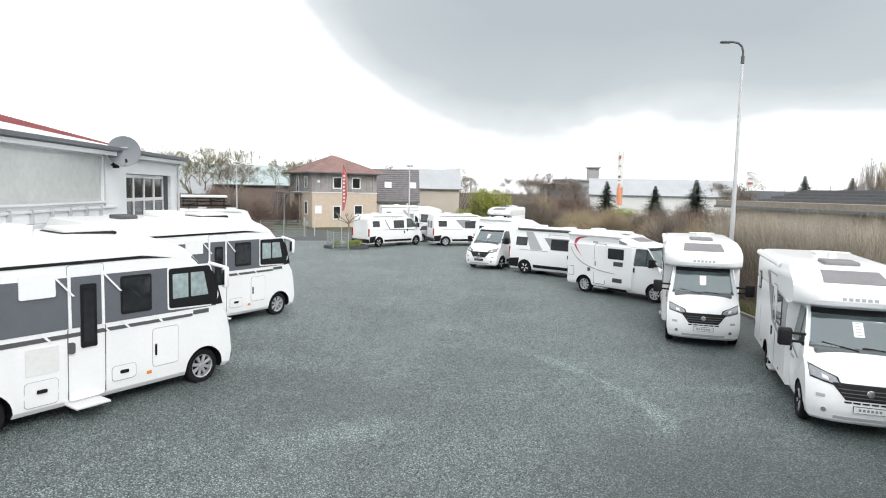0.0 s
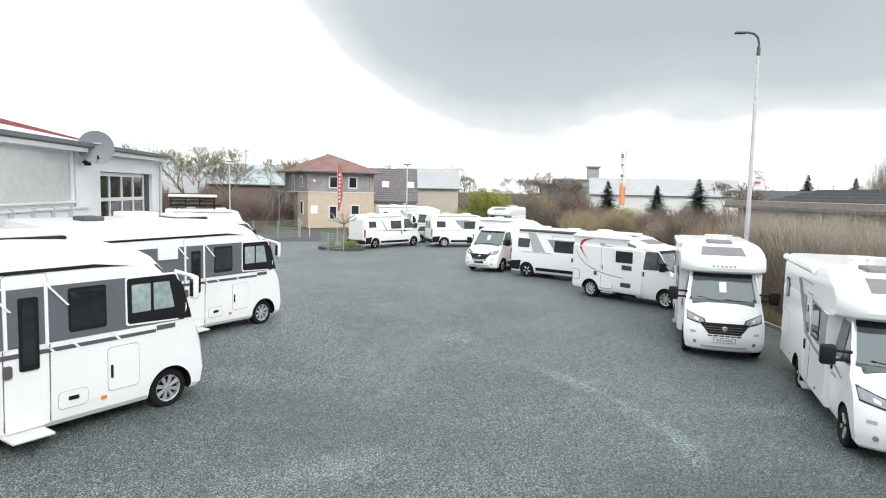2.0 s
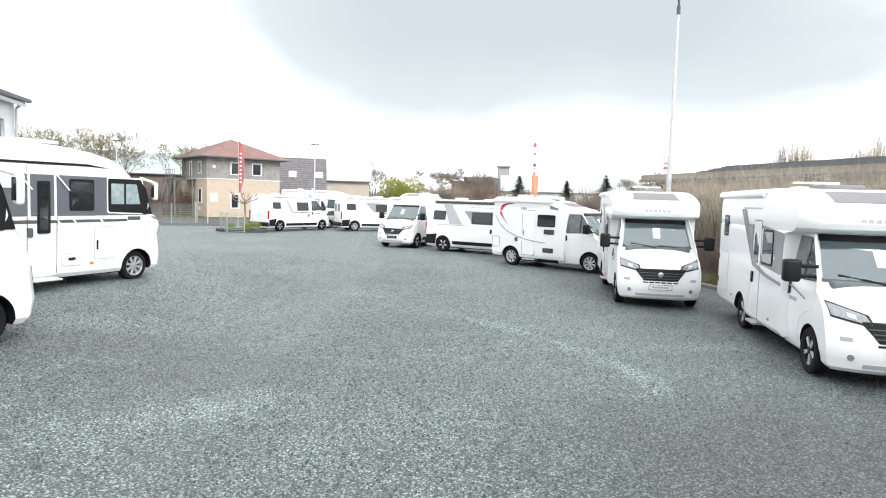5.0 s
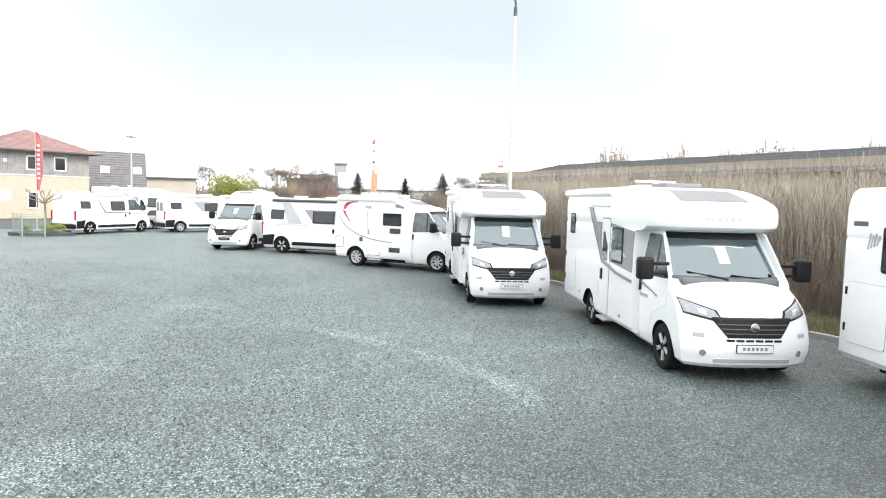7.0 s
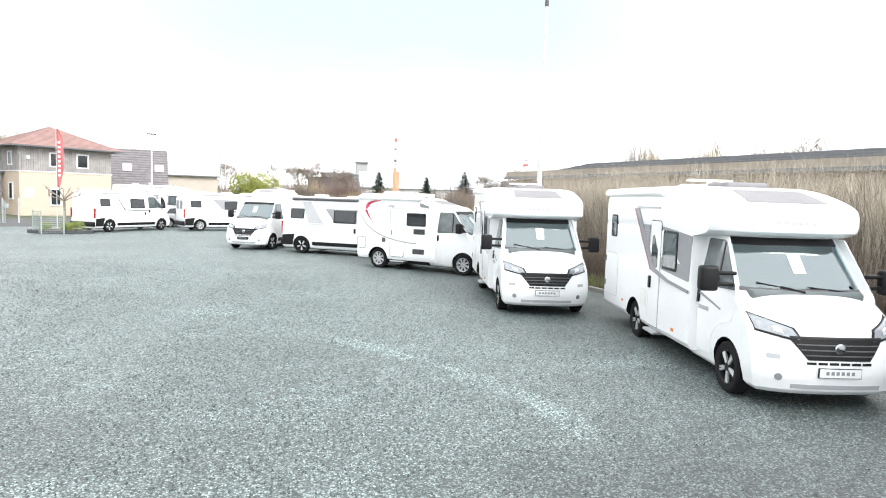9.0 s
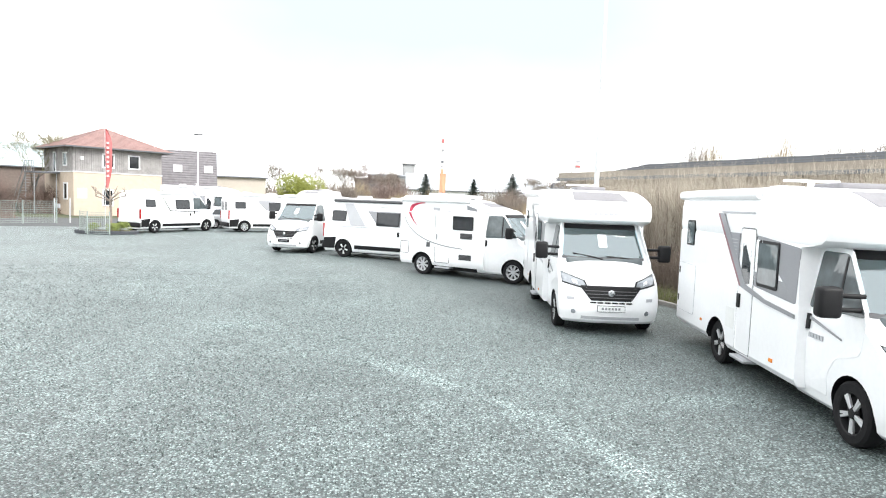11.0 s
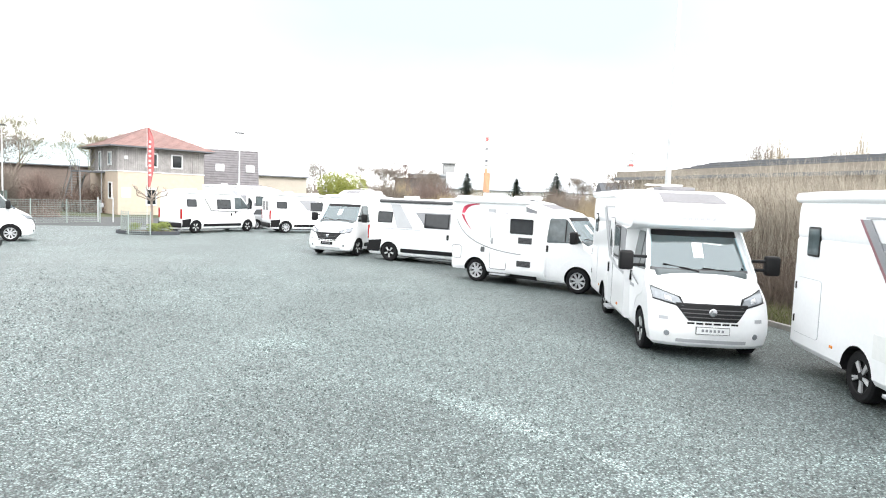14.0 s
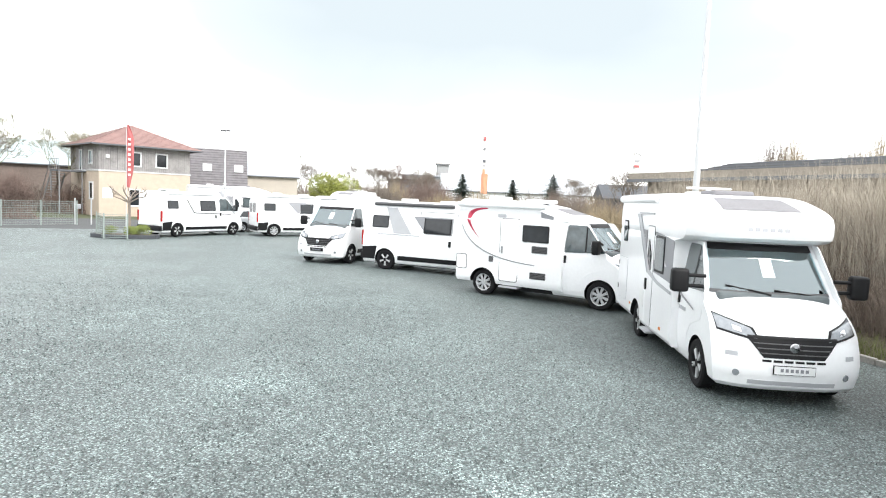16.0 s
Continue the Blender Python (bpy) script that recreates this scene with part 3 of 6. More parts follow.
def motorhome_capped(contact, heading, label, stripe_mats, wheelbase=3.85, rear=-5.95, plain=False, **kw):
    root, cab, live = coachbuilt(contact, heading, label, wheelbase, rear, None, True, DARK_ALLOY, 5, True, **kw)
    # side towards the lot
    if plain:
        part("letter_bar", live.side([(rear + 0.25, 2.40), (rear + 0.55, 2.40), (rear + 0.55, 2.47), (rear + 0.25, 2.47)], -1, 0.008, 0.01), TRIM_GREY, root)
        for k in range(4):
            x = rear + 0.56 + 0.06 * k
            part("figure_bar", live.side([(x, 2.06 + 0.02 * k), (x + 0.035, 2.06 + 0.02 * k), (x + 0.07, 2.30 - 0.03 * (k % 2)), (x + 0.05, 2.31 - 0.03 * (k % 2))], -1, 0.008, 0.01), PALE_DECAL, root)
    else:
        window(root, live, [(rear + 0.50, 1.92), (rear + 0.90, 1.92), (rear + 0.90, 2.40), (rear + 0.50, 2.40)], mat=SEE_PANE)
    top, foot = -wheelbase - 0.12, -wheelbase + 0.92
    if not plain:
        part("stripe", live.side([(top - 0.05, 2.56), (top + 0.02, 2.56), (foot + 0.02, 1.44), (foot - 0.05, 1.44)], -1, 0.009, 0.012), stripe_mats[0], root, "slanting coloured stripe")
        part("stripe", live.side([(top + 0.02, 2.56), (top + 0.22, 2.56), (foot + 0.16, 1.50), (foot + 0.10, 1.42), (foot + 0.02, 1.44)], -1, 0.008, 0.012), stripe_mats[1], root)
        part("stripe", live.side([(foot - 0.03, 1.44), (foot + 0.14, 1.50), (-2.0, 1.36), (-1.12, 1.29), (-1.12, 1.24), (-2.0, 1.30)], -1, 0.0095, 0.012), stripe_mats[1], root)
        part("stripe", live.side([(top + 0.1, 2.60), (-2.5, 2.60), (-2.5, 2.57), (top + 0.1, 2.57)], -1, 0.008, 0.012), PALE_DECAL, root)
    part("side_panel", live.side([(-2.40, 1.50), (-1.14, 1.42), (-1.10, 2.16), (-2.40, 2.26)], -1, 0.006, 0.012, 0.05), SILVER_DECAL, root, "grey panel round the window")
    part("side_panel", live.side([(-3.42, 2.26), (-2.98, 2.26), (-2.98, 1.72)], -1, 0.007, 0.012), SILVER_DECAL, root)
    v = part("vent_grille", live.side([(-3.36, 1.90), (-3.02, 1.90), (-3.02, 2.22), (-3.36, 2.22)], -1, 0.014, 0.02, 0.02), PAINT_OLD, root, "white fridge vent")
    for k in range(5):
        z = 1.93 + 0.055 * k
        part("slat", live.side([(-3.33, z), (-3.05, z), (-3.05, z + 0.012), (-3.33, z + 0.012)], -1, 0.018, 0.01), PALE_DECAL, v)
    d = door_line(root, live, [(-2.94, 0.42), (-2.43, 0.42), (-2.43, 2.34), (-2.94, 2.34)])
    part("door_window", live.side([(-2.84, 1.50), (-2.54, 1.50), (-2.54, 2.24), (-2.84, 2.24)], -1, 0.018, 0.02, 0.05), TINTED, d)
    part("door_handle", live.side([(-2.92, 1.10), (-2.83, 1.10), (-2.83, 1.32), (-2.92, 1.32)], -1, 0.03, 0.03, 0.02), BLACK, d)
    window(root, live, [(-2.30, 1.52), (-1.66, 1.52), (-1.66, 2.20), (-2.30, 2.20)], mat=SEE_PANE)
    if plain:
        window(root, live, [(rear + 0.88, 1.74), (rear + 1.55, 1.74), (rear + 1.55, 2.40), (rear + 0.88, 2.40)])
    part("marker_light", live.side([(-1.75, 0.52), (-1.65, 0.52), (-1.65, 0.57), (-1.75, 0.57)], -1, 0.012, 0.012), AMBER, root)
    for k in range(5):
        x = -0.98 + 0.07 * k
        part("letter_bar", cab.side([(x, 1.05), (x + 0.05, 1.05), (x + 0.05, 1.11), (x, 1.11)], -1, 0.013, 0.008), PALE_DECAL, root)
    part("stripe", cab.side([(-1.0, 1.32), (-0.25, 1.16), (-0.25, 1.14), (-1.0, 1.28)], -1, 0.013, 0.008), SILVER_DECAL, root)
    g = door_line(root, live, [(rear + 0.22, 0.62), (rear + 1.05, 0.62), (rear + 1.05, 1.55), (rear + 0.22, 1.55)], name="locker_door", seam=PALE_DECAL, gap=0.008)
    for z in (0.78, 1.34):
        part("hinge", live.side([(rear + 0.18, z), (rear + 0.22, z), (rear + 0.22, z + 0.12), (rear + 0.18, z + 0.12)], -1, 0.02, 0.02), BLACK, g)
    part("vent_grille", live.side([(-3.36, 0.72), (-3.03, 0.72), (-3.03, 1.05), (-3.36, 1.05)], -1, 0.008, 0.01, 0.02), PAINT_OLD, root)
    part("marker_light", live.side([(rear + 1.45, 0.60), (rear + 1.53, 0.60), (rear + 1.53, 0.64), (rear + 1.45, 0.64)], -1, 0.012, 0.012), AMBER, root)
    part("entry_step", box_bm(-2.95, -2.42, -1.2, -0.85, 0.30, 0.35, 0.01, 1), ALLOY, root)
    # the same face on the far side
    window(root, live, [(-2.2, 1.45), (-1.5, 1.45), (-1.5, 2.03), (-2.2, 2.03)], 1)
    # awning, roof
    if not plain:
        aw = part("awning", turned(lathe([(0.085, rear + 0.05), (0.085, -2.4), (0.01, -2.39), (0.01, rear + 0.06)], 12), Matrix.Translation((0, -1.11, 2.87)) @ Matrix.Rotation(radians(-90), 4, "Z")), PAINT, root, "white rolled awning case", smooth=40)
    part("skylight", nose_patch(live, quad((-0.60, 2.72), (0.60, 2.72), (0.54, 2.91), (-0.54, 2.91)), 0.02, 12, 5, 0.03), ROOF_PANE, root, "grey glossy sloping cab skylight", smooth=60)
    roof_hatch(root, -2.1, 0, 2.97, 0.75, 0.7, 0.08, ROOF_PANE, "roof_hatch")
    roof_hatch(root, -4.4, 0.2, 2.98, 0.45, 0.45, 0.10)
    aerial(root, -3.4, 0.1, 2.98)
    # lettering on the cap as bars
    for k in range(6):
        y = -0.30 + 0.11 * k
        part("letter_bar", live.front(2.40, 2.46, lambda z, y=y: (y, y + 0.07), 0.006, 1, 2, 0.01), PALE_DECAL, root)
    part("rear_wall_lamp", box_bm(rear - 0.02, rear + 0.05, -1.02, -0.90, 0.7, 1.0, 0.01, 1), RED_GLASS, root)
    return root


def motorhome_low(contact, heading, label):
    """The low-roofed motorhome with the red curve."""
    root, cab, live = coachbuilt(contact, heading, label, 3.50, -4.55, None, False, ALLOY, 8, False)
    r = -4.55
    bow = lambda p, c, q, n=14: [((1 - t) ** 2 * p[0] + 2 * t * (1 - t) * c[0] + t * t * q[0], (1 - t) ** 2 * p[1] + 2 * t * (1 - t) * c[1] + t * t * q[1]) for t in (k / n for k in range(n + 1))]
    outer, inner = bow((r + 1.10, 2.50), (r - 0.14, 2.50), (r + 0.92, 1.60)), bow((r + 1.10, 2.47), (r + 0.12, 2.40), (r + 0.92, 1.60))
    part("stripe", live.side(outer + inner[::-1], -1, 0.008, 0.012), RED_DECAL, root, "red curved stripe")
    outer, inner = bow((r + 0.28, 1.98), (r + 0.62, 1.05), (r + 2.70, 0.98)), bow((r + 0.30, 1.98), (r + 0.65, 1.09), (r + 2.70, 1.005))
    part("stripe", live.side(outer + inner[::-1], -1, 0.009, 0.012), SILVER_DECAL, root, "thin silver curved line")
    d = door_line(root, live, [(-2.95, 0.48), (-2.38, 0.48), (-2.38, 2.22), (-2.95, 2.22)])
    part("door_handle", live.side([(-2.90, 1.25), (-2.86, 1.25), (-2.86, 1.45), (-2.90, 1.45)], -1, 0.03, 0.03), SILVER_DECAL, d)
    window(root, live, [(-2.25, 1.62), (-1.45, 1.62), (-1.45, 2.08), (-2.25, 2.08)])
    for x0, x1, z0, z1 in ((-1.95, -1.48, 1.33, 1.52), (-1.98, -1.50, 0.62, 0.80)):
        v = part("vent_grille", live.side([(x0, z0), (x1, z0), (x1, z1), (x0, z1)], -1, 0.012, 0.02, 0.02), TRIM_GREY, root)
        for k in range(4):
            z = z0 + 0.025 + k * 0.04
            part("slat", live.side([(x0 + 0.03, z), (x1 - 0.03, z), (x1 - 0.03, z + 0.012), (x0 + 0.03, z + 0.012)], -1, 0.018, 0.01), BLACK, v)
    door_line(root, live, [(r + 0.14, 0.72), (r + 0.48, 0.72), (r + 0.48, 1.12), (r + 0.14, 1.12)], name="service_hatch")
    part("socket", live.side([(-3.3, 0.98), (-3.16, 0.98), (-3.16, 1.14), (-3.3, 1.14)], -1, 0.02, 0.02, 0.02), TRIM_GREY, root)
    part("awning_light", live.side([(r + 1.45, 2.25), (r + 1.72, 2.25), (r + 1.72, 2.34), (r + 1.45, 2.34)], -1, 0.025, 0.03, 0.03), PALE_DECAL, root)
    part("stripe", live.side([(-1.75, 2.30), (-1.38, 2.26), (-1.38, 2.34), (-1.75, 2.46)], -1, 0.008, 0.012), SILVER_DECAL, root)
    part("awning", turned(lathe([(0.07, r + 0.1), (0.07, -1.6), (0.01, -1.59), (0.01, r + 0.11)], 12), Matrix.Translation((0, -1.07, 2.58)) @ Matrix.Rotation(radians(-90), 4, "Z")), PAINT, root, "white rolled awning case", smooth=40)
    part("skylight", nose_patch(live, quad((-0.55, 2.42), (0.55, 2.42), (0.50, 2.56), (-0.50, 2.56)), 0.02, 10, 4, 0.03), ROOF_PANE, root, "dark sloping roof window", smooth=60)
    roof_hatch(root, -2.3, 0, 2.70, 0.8, 0.5)
    roof_hatch(root, -3.7, 0.1, 2.72, 0.5, 0.5, 0.12)
    part("entry_step", box_bm(-2.95, -2.35, -1.15, -0.85, 0.28, 0.33, 0.01, 1), ALLOY, root)
    return root


def panel_van(contact, heading, label, wheelbase=4.035, over=1.05, style="grey", rims=DARK_ALLOY, height=2.55, name="camper_van", paint=None, plate=True, plate_mat=None, group="camper vans on the lot", rear_glass=True, rack=False):
    """A high-roofed camper van."""
    root = at_wheel(name, contact, heading, label, "camper van", group)
    rear = -wheelbase - over
    H = height
    rows = [(z, rear + 0.02, xf, w, df, 0.06) for z, _, xf, w, df, _ in CAB[:-2]]
    rows += [(2.30, rear + 0.03, -0.64, 0.845, 0.24, 0.06), (H - 0.15, rear + 0.05, -0.90, 0.825, 0.32, 0.06), (H - 0.07, rear + 0.07, -1.15, 0.79, 0.35, 0.06), (H - 0.02, rear + 0.12, -1.6, 0.71, 0.35, 0.06), (H, rear + 0.2, -2.0, 0.60, 0.3, 0.06)]
    shell = Shell(rows, 3.3)
    p = paint or PAINT
    body = part("body", shell.mesh(0.06, 21), [p, BLACK, INTERIOR], root, smooth=28)
    carve(body, [(arch_cut(0, -1), 1), (arch_cut(0, 1), 1), (arch_cut(-wheelbase, -1), 1), (arch_cut(-wheelbase, 1), 1), (screen_cut(shell, 1.50, 2.16), 2)])
    cab_inside(root)
    cab_front(root, shell, body, plate=plate, plate_mat=plate_mat)
    for x in (0, -wheelbase):
        for s in (-1, 1):
            wheel(root, x, s, rims, 5 if rims is DARK_ALLOY else 8)
    part("chassis", box_bm(rear + 0.4, 0.45, -0.70, 0.70, 0.19, 0.42), BLACK, root)
    for s in (-1, 1):
        window(root, shell, [(rear + 0.45, 1.55), (rear + 1.15, 1.55), (rear + 1.15, 2.0), (rear + 0.45, 2.0)], s)
        window(root, shell, [(-2.45, 1.42), (-1.35, 1.42), (-1.35, 2.02), (-2.45, 2.02)], s, name="sliding_door_window")
        part("sill_trim", shell.side([(-wheelbase + 0.55, 0.38), (-0.55, 0.38), (-0.55, 0.54), (-wheelbase + 0.55, 0.54)], s, 0.02, 0.03, 0.03), BLACK, root)
        part("corner_trim", shell.side([(rear + 0.08, 0.36), (-wheelbase - 0.45, 0.36), (-wheelbase - 0.35, 0.86), (rear + 0.08, 0.80)], s, 0.02, 0.03, 0.03), BLACK, root)
        part("door_rail", shell.side([(rear + 0.7, 1.30), (-2.6, 1.30), (-2.6, 1.335), (rear + 0.7, 1.335)], s, 0.012, 0.012), PALE_DECAL, root)
        part("door_handle", shell.side([(-1.42, 1.0), (-1.33, 1.0), (-1.33, 1.2), (-1.42, 1.2)], s, 0.03, 0.03, 0.02), BLACK, root)
        seam = [(-2.62, 0.42), (-1.28, 0.42), (-1.28, 2.2), (-2.62, 2.2)]
        for (a, b) in zip(seam, seam[1:] + seam[:1]):
            part("door_seam", shell.side([(a[0] - 0.006, a[1] - 0.006), (b[0] + 0.006, a[1] - 0.006 if a[1] == b[1] else a[1]), (b[0] + 0.006, b[1] + 0.006), (a[0] - 0.006, b[1] + 0.006)] if a != b else seam, s, 0.004, 0.006), TRIM_GREY, root)
        if style == "grey":
            part("decal", shell.side([(rear + 1.0, 2.3), (rear + 1.45, 2.3), (rear + 2.15, 1.36), (rear + 1.4, 1.36)], s, 0.005, 0.008), PALE_DECAL, root)
            part("decal", shell.side([(-2.9, 2.02), (-1.3, 2.02), (-1.3, 1.40), (-2.35, 1.40)], s, 0.006, 0.008), SILVER_DECAL, root)
        elif style == "dark":
            part("decal", shell.side([(rear + 1.9, 2.1), (rear + 3.1, 2.1), (rear + 3.1, 1.45), (rear + 2.5, 1.45)], s, 0.006, 0.008), SILVER_DECAL, root)
        elif style == "line":
            part("decal", shell.side([(rear + 1.7, 2.1), (rear + 1.76, 2.1), (rear + 2.2, 1.36), (-0.2, 1.26), (-0.2, 1.22), (rear + 2.14, 1.30)], s, 0.006, 0.008), TRIM_GREY, root)
        part("tail_light", box_bm(rear + 0.01, rear + 0.10, s * 0.955 - 0.05, s * 0.955 + 0.05, 0.85, 1.42, 0.02, 2), RED_GLASS, root)
    b = part("rear_bumper", box_bm(rear - 0.06, rear + 0.2, -0.97, 0.97, 0.34, 0.62, 0.05, 3), BLACK, root, smooth=50)
    for s in (-1, 1):
        d = part("rear_door", box_bm(rear - 0.004, rear + 0.05, min(s * 0.008, s * 0.80), max(s * 0.008, s * 0.80), 0.66, 2.15, 0.02, 2), p, root)
        if rear_glass:
            part("rear_glass", box_bm(rear - 0.012, rear + 0.02, min(s * 0.12, s * 0.68), max(s * 0.12, s * 0.68), 1.42, 1.98, 0.008, 1), TINTED, d)
    part("plate_panel", box_bm(rear - 0.014, rear, -0.26, 0.26, 0.98, 1.10), PLATE, root)
    part("awning", turned(lathe([(0.065, rear + 0.5), (0.065, -1.3), (0.01, -1.29), (0.01, rear + 0.51)], 12), Matrix.Translation((0, -0.86, H - 0.12)) @ Matrix.Rotation(radians(-90), 4, "Z")), TRIM_GREY if style == "grey" else p, root, "rolled awning case along the roof", smooth=40)
    roof_hatch(root, -3.6, 0, H, 0.5, 0.5, 0.10)
    if rack:
        r = part("roof_rack", joined(*[rod((x, -0.75, H + 0.16), (x, 0.75, H + 0.16), 0.025, 0.025, 6) for x in (-4.6, -3.8, -3.0, -2.2)], *[rod((-4.8, y, H + 0.2), (-1.9, y, H + 0.2), 0.03, 0.03, 6) for y in (-0.75, 0.75)], *[rod((x, y, H - 0.15), (x, y, H + 0.18), 0.02, 0.02, 6) for x in (-4.4, -2.3) for y in (-0.72, 0.72)]), BLACK, root, "black roof rack")
        part("rack_frame", joined(*[rod((x, y, H + 0.16), (x, y, H + 0.72), 0.025, 0.025, 6) for x in (-4.7, -3.9, -3.1, -2.3) for y in (-0.7, 0.7)], *[rod((-4.8, y, z), (-2.2, y, z), 0.025, 0.025, 6) for y in (-0.7, 0.7) for z in (H + 0.45, H + 0.62)], *[rod((-4.7, -0.7, H + 0.2 + 0.02 * k), (-2.3, -0.7, H + 0.66 - 0.02 * k), 0.015, 0.015, 5) for k in range(2)]), BLACK, r)
        part("load_board", box_bm(-4.85, -2.15, -0.8, 0.8, H + 0.70, H + 0.84, 0.03, 2), PAINT_OLD, r, "white board on top of the rack")
    roof_hatch(root, -1.9, 0, H - 0.02, 0.6, 0.5, 0.09)
    return root


def integrated(contact, heading, label):
    """A fully integrated motorhome with a grey window band."""
    root = at_wheel("motorhome", contact, heading, label, "motorhome", "motorhomes on the lot", lean=1.5)
    rear, wb, W = -6.0, 4.0, 1.15
    rows = [(0.36, rear + 0.04, 0.86, W - 0.08, 0.30, 0.10), (0.44, rear, 0.98, W - 0.02, 0.36, 0.12), (0.60, rear, 1.03, W, 0.38, 0.12), (1.00, rear, 0.98, W, 0.38, 0.12), (1.25, rear, 0.90, W, 0.38, 0.12),
            (1.45, rear, 0.74, W, 0.38, 0.12), (1.60, rear, 0.64, W, 0.38, 0.12), (2.10, rear, 0.34, W - 0.01, 0.38, 0.12), (2.30, rear, 0.20, W - 0.02, 0.42, 0.12), (2.50, rear, 0.02, W - 0.03, 0.50, 0.12), (2.66, rear + 0.01, -0.28, W - 0.05, 0.55, 0.12),
            (2.78, rear + 0.03, -0.75, W - 0.08, 0.55, 0.12), (2.87, rear + 0.07, -1.5, W - 0.14, 0.5, 0.12), (2.90, rear + 0.14, -2.2, W - 0.24, 0.4, 0.12)]
    up = lambda z: z + 0.19 * min(max((z - 0.9) / 0.5, 0), 1) + 0.05 * min(max((z - 2.0) / 0.4, 0), 1) - 0.09 * min(max((0.62 - z) / 0.2, 0), 1)
    sh = Shell([(up(r[0]), *r[1:]) for r in rows], 3.0)
    flank = sh.side
    sh.side = lambda outline, *rest: flank([(x, up(z)) for x, z in outline], *rest)
    body = part("body", sh.mesh(0.06, 21), [PAINT, BLACK], root, smooth=28)
    carve(body, [(arch_cut(0, -1, wide=1.4), 1), (arch_cut(0, 1, wide=1.4), 1), (arch_cut(-wb, -1, wide=1.4), 1), (arch_cut(-wb, 1, wide=1.4), 1)])
    for x in (0, -wb):
        for s in (-1, 1):
            wheel(root, x, s, ALLOY, 8, 0.36, out=1.07, label="silver multi-spoke rim")
    part("chassis", box_bm(rear + 0.5, 0.5, -0.80, 0.80, 0.20, 0.46), BLACK, root)
    sc = part("windscreen", sh.front(1.66, 2.64, lambda z: (-sh.wide(z) * 0.92, sh.wide(z) * 0.92), 0.008, 8, 18), TINTED, root, smooth=60)
    part("grille", sh.front(0.75, 1.0, lambda z: (-0.5, 0.5), 0.01, 3, 12), BLACK, root, smooth=60)
    for s in (-1, 1):
        part("headlight", sh.front(0.85, 1.05, lambda z, s=s: (min(s * 0.6, s * 0.95), max(s * 0.6, s * 0.95)), 0.012, 3, 6), LAMP_GLASS, root, smooth=60)
    for s in (-1, 1):
        # grey band with its sloping rear end
        part("grey_band", sh.side([(rear + 0.3, 1.62), (rear + 1.0, 1.52), (rear + 1.7, 1.42), (0.26, 1.42), (0.22, 2.26), (rear + 0.3, 2.26)], s, 0.006, 0.012), GREY_DECAL, root, "dark grey window band")
        part("white_stripe", sh.side([(rear + 0.3, 1.86), (rear + 1.1, 1.52), (rear + 1.7, 1.47), (rear + 1.7, 1.42), (rear + 1.0, 1.42), (rear + 0.3, 1.70)], s, 0.010, 0.012), PAINT, root)
        part("dark_stripe", sh.side([(rear + 0.3, 1.66), (rear + 1.05, 1.33), (rear + 1.75, 1.30), (-0.30, 1.31), (-0.30, 1.35), (rear + 1.75, 1.36), (rear + 1.05, 1.41), (rear + 0.3, 1.80)], s, 0.008, 0.012), TRIM_GREY, root)
        part("roof_stripe", sh.side([(rear + 0.4, 2.44), (-1.35, 2.46), (-0.75, 2.44), (-1.35, 2.515), (rear + 0.4, 2.49)], s, 0.010, 0.012), BLACK, root)
        for x in (-2.10, -2.92):
            part("accent", sh.side([(x, 2.27), (x + 0.04, 2.27), (x + 0.33, 1.97), (x + 0.29, 1.97)], s, 0.019, 0.016), PAINT, root)
        for x in (-3.0, -1.62, -0.95, -2.0):
            part("accent", sh.side([(x, 1.28), (x + 0.05, 1.28), (x - 0.12, 1.42), (x - 0.17, 1.42)], s, 0.011, 0.01), PAINT, root)
        window(root, sh, [(-1.78, 1.53), (-1.18, 1.53), (-1.18, 2.20), (-1.78, 2.20)], s)
        part("window_seam", sh.side([(-0.85, 1.47), (0.18, 1.43), (0.33, 1.62), (0.12, 2.27), (-0.85, 2.27)], s, 0.010, 0.02, 0.06), PAINT, root)
        f = part("cab_window", sh.side([(-0.82, 1.50), (0.16, 1.46), (0.30, 1.62), (0.10, 2.24), (-0.82, 2.24)], s, 0.014, 0.03, 0.06), BLACK, root, "large black-framed cab side window")
        part("pane", sh.side([(-0.74, 1.68), (-0.40, 1.68), (-0.40, 2.14), (-0.74, 2.14)], s, 0.02, 0.012, 0.02), LIT_PANE, f)
        part("pane", sh.side([(-0.34, 1.68), (0.06, 1.68), (-0.04, 2.14), (-0.34, 2.14)], s, 0.02, 0.012, 0.02), LIT_PANE, f)
        y = s * (W + 0.13)
        m = part("mirror", joined(box_bm(0.33, 0.45, y - 0.07, y + 0.07, 1.98, 2.42, 0.045, 3), rod((0.10, s * (W - 0.05), 2.50), (0.38, y, 2.40), 0.04, 0.035)), PAINT, root, "white hanging wing mirror", smooth=50)
        part("mirror_glass", box_bm(0.322, 0.329, y - 0.05, y + 0.05, 2.04, 2.36), CHROME, m)
        part("corner_pillar", sh.side([(0.14, 1.44), (0.42, 1.44), (0.38, 1.58), (0.24, 2.05), (0.14, 2.15)], s, 0.012, 0.02), BLACK, root)
        part("brand_bar", sh.side([(-0.28, 1.33), (0.08, 1.33), (0.08, 1.39), (-0.28, 1.39)], s, 0.010, 0.01), TRIM_GREY, root)
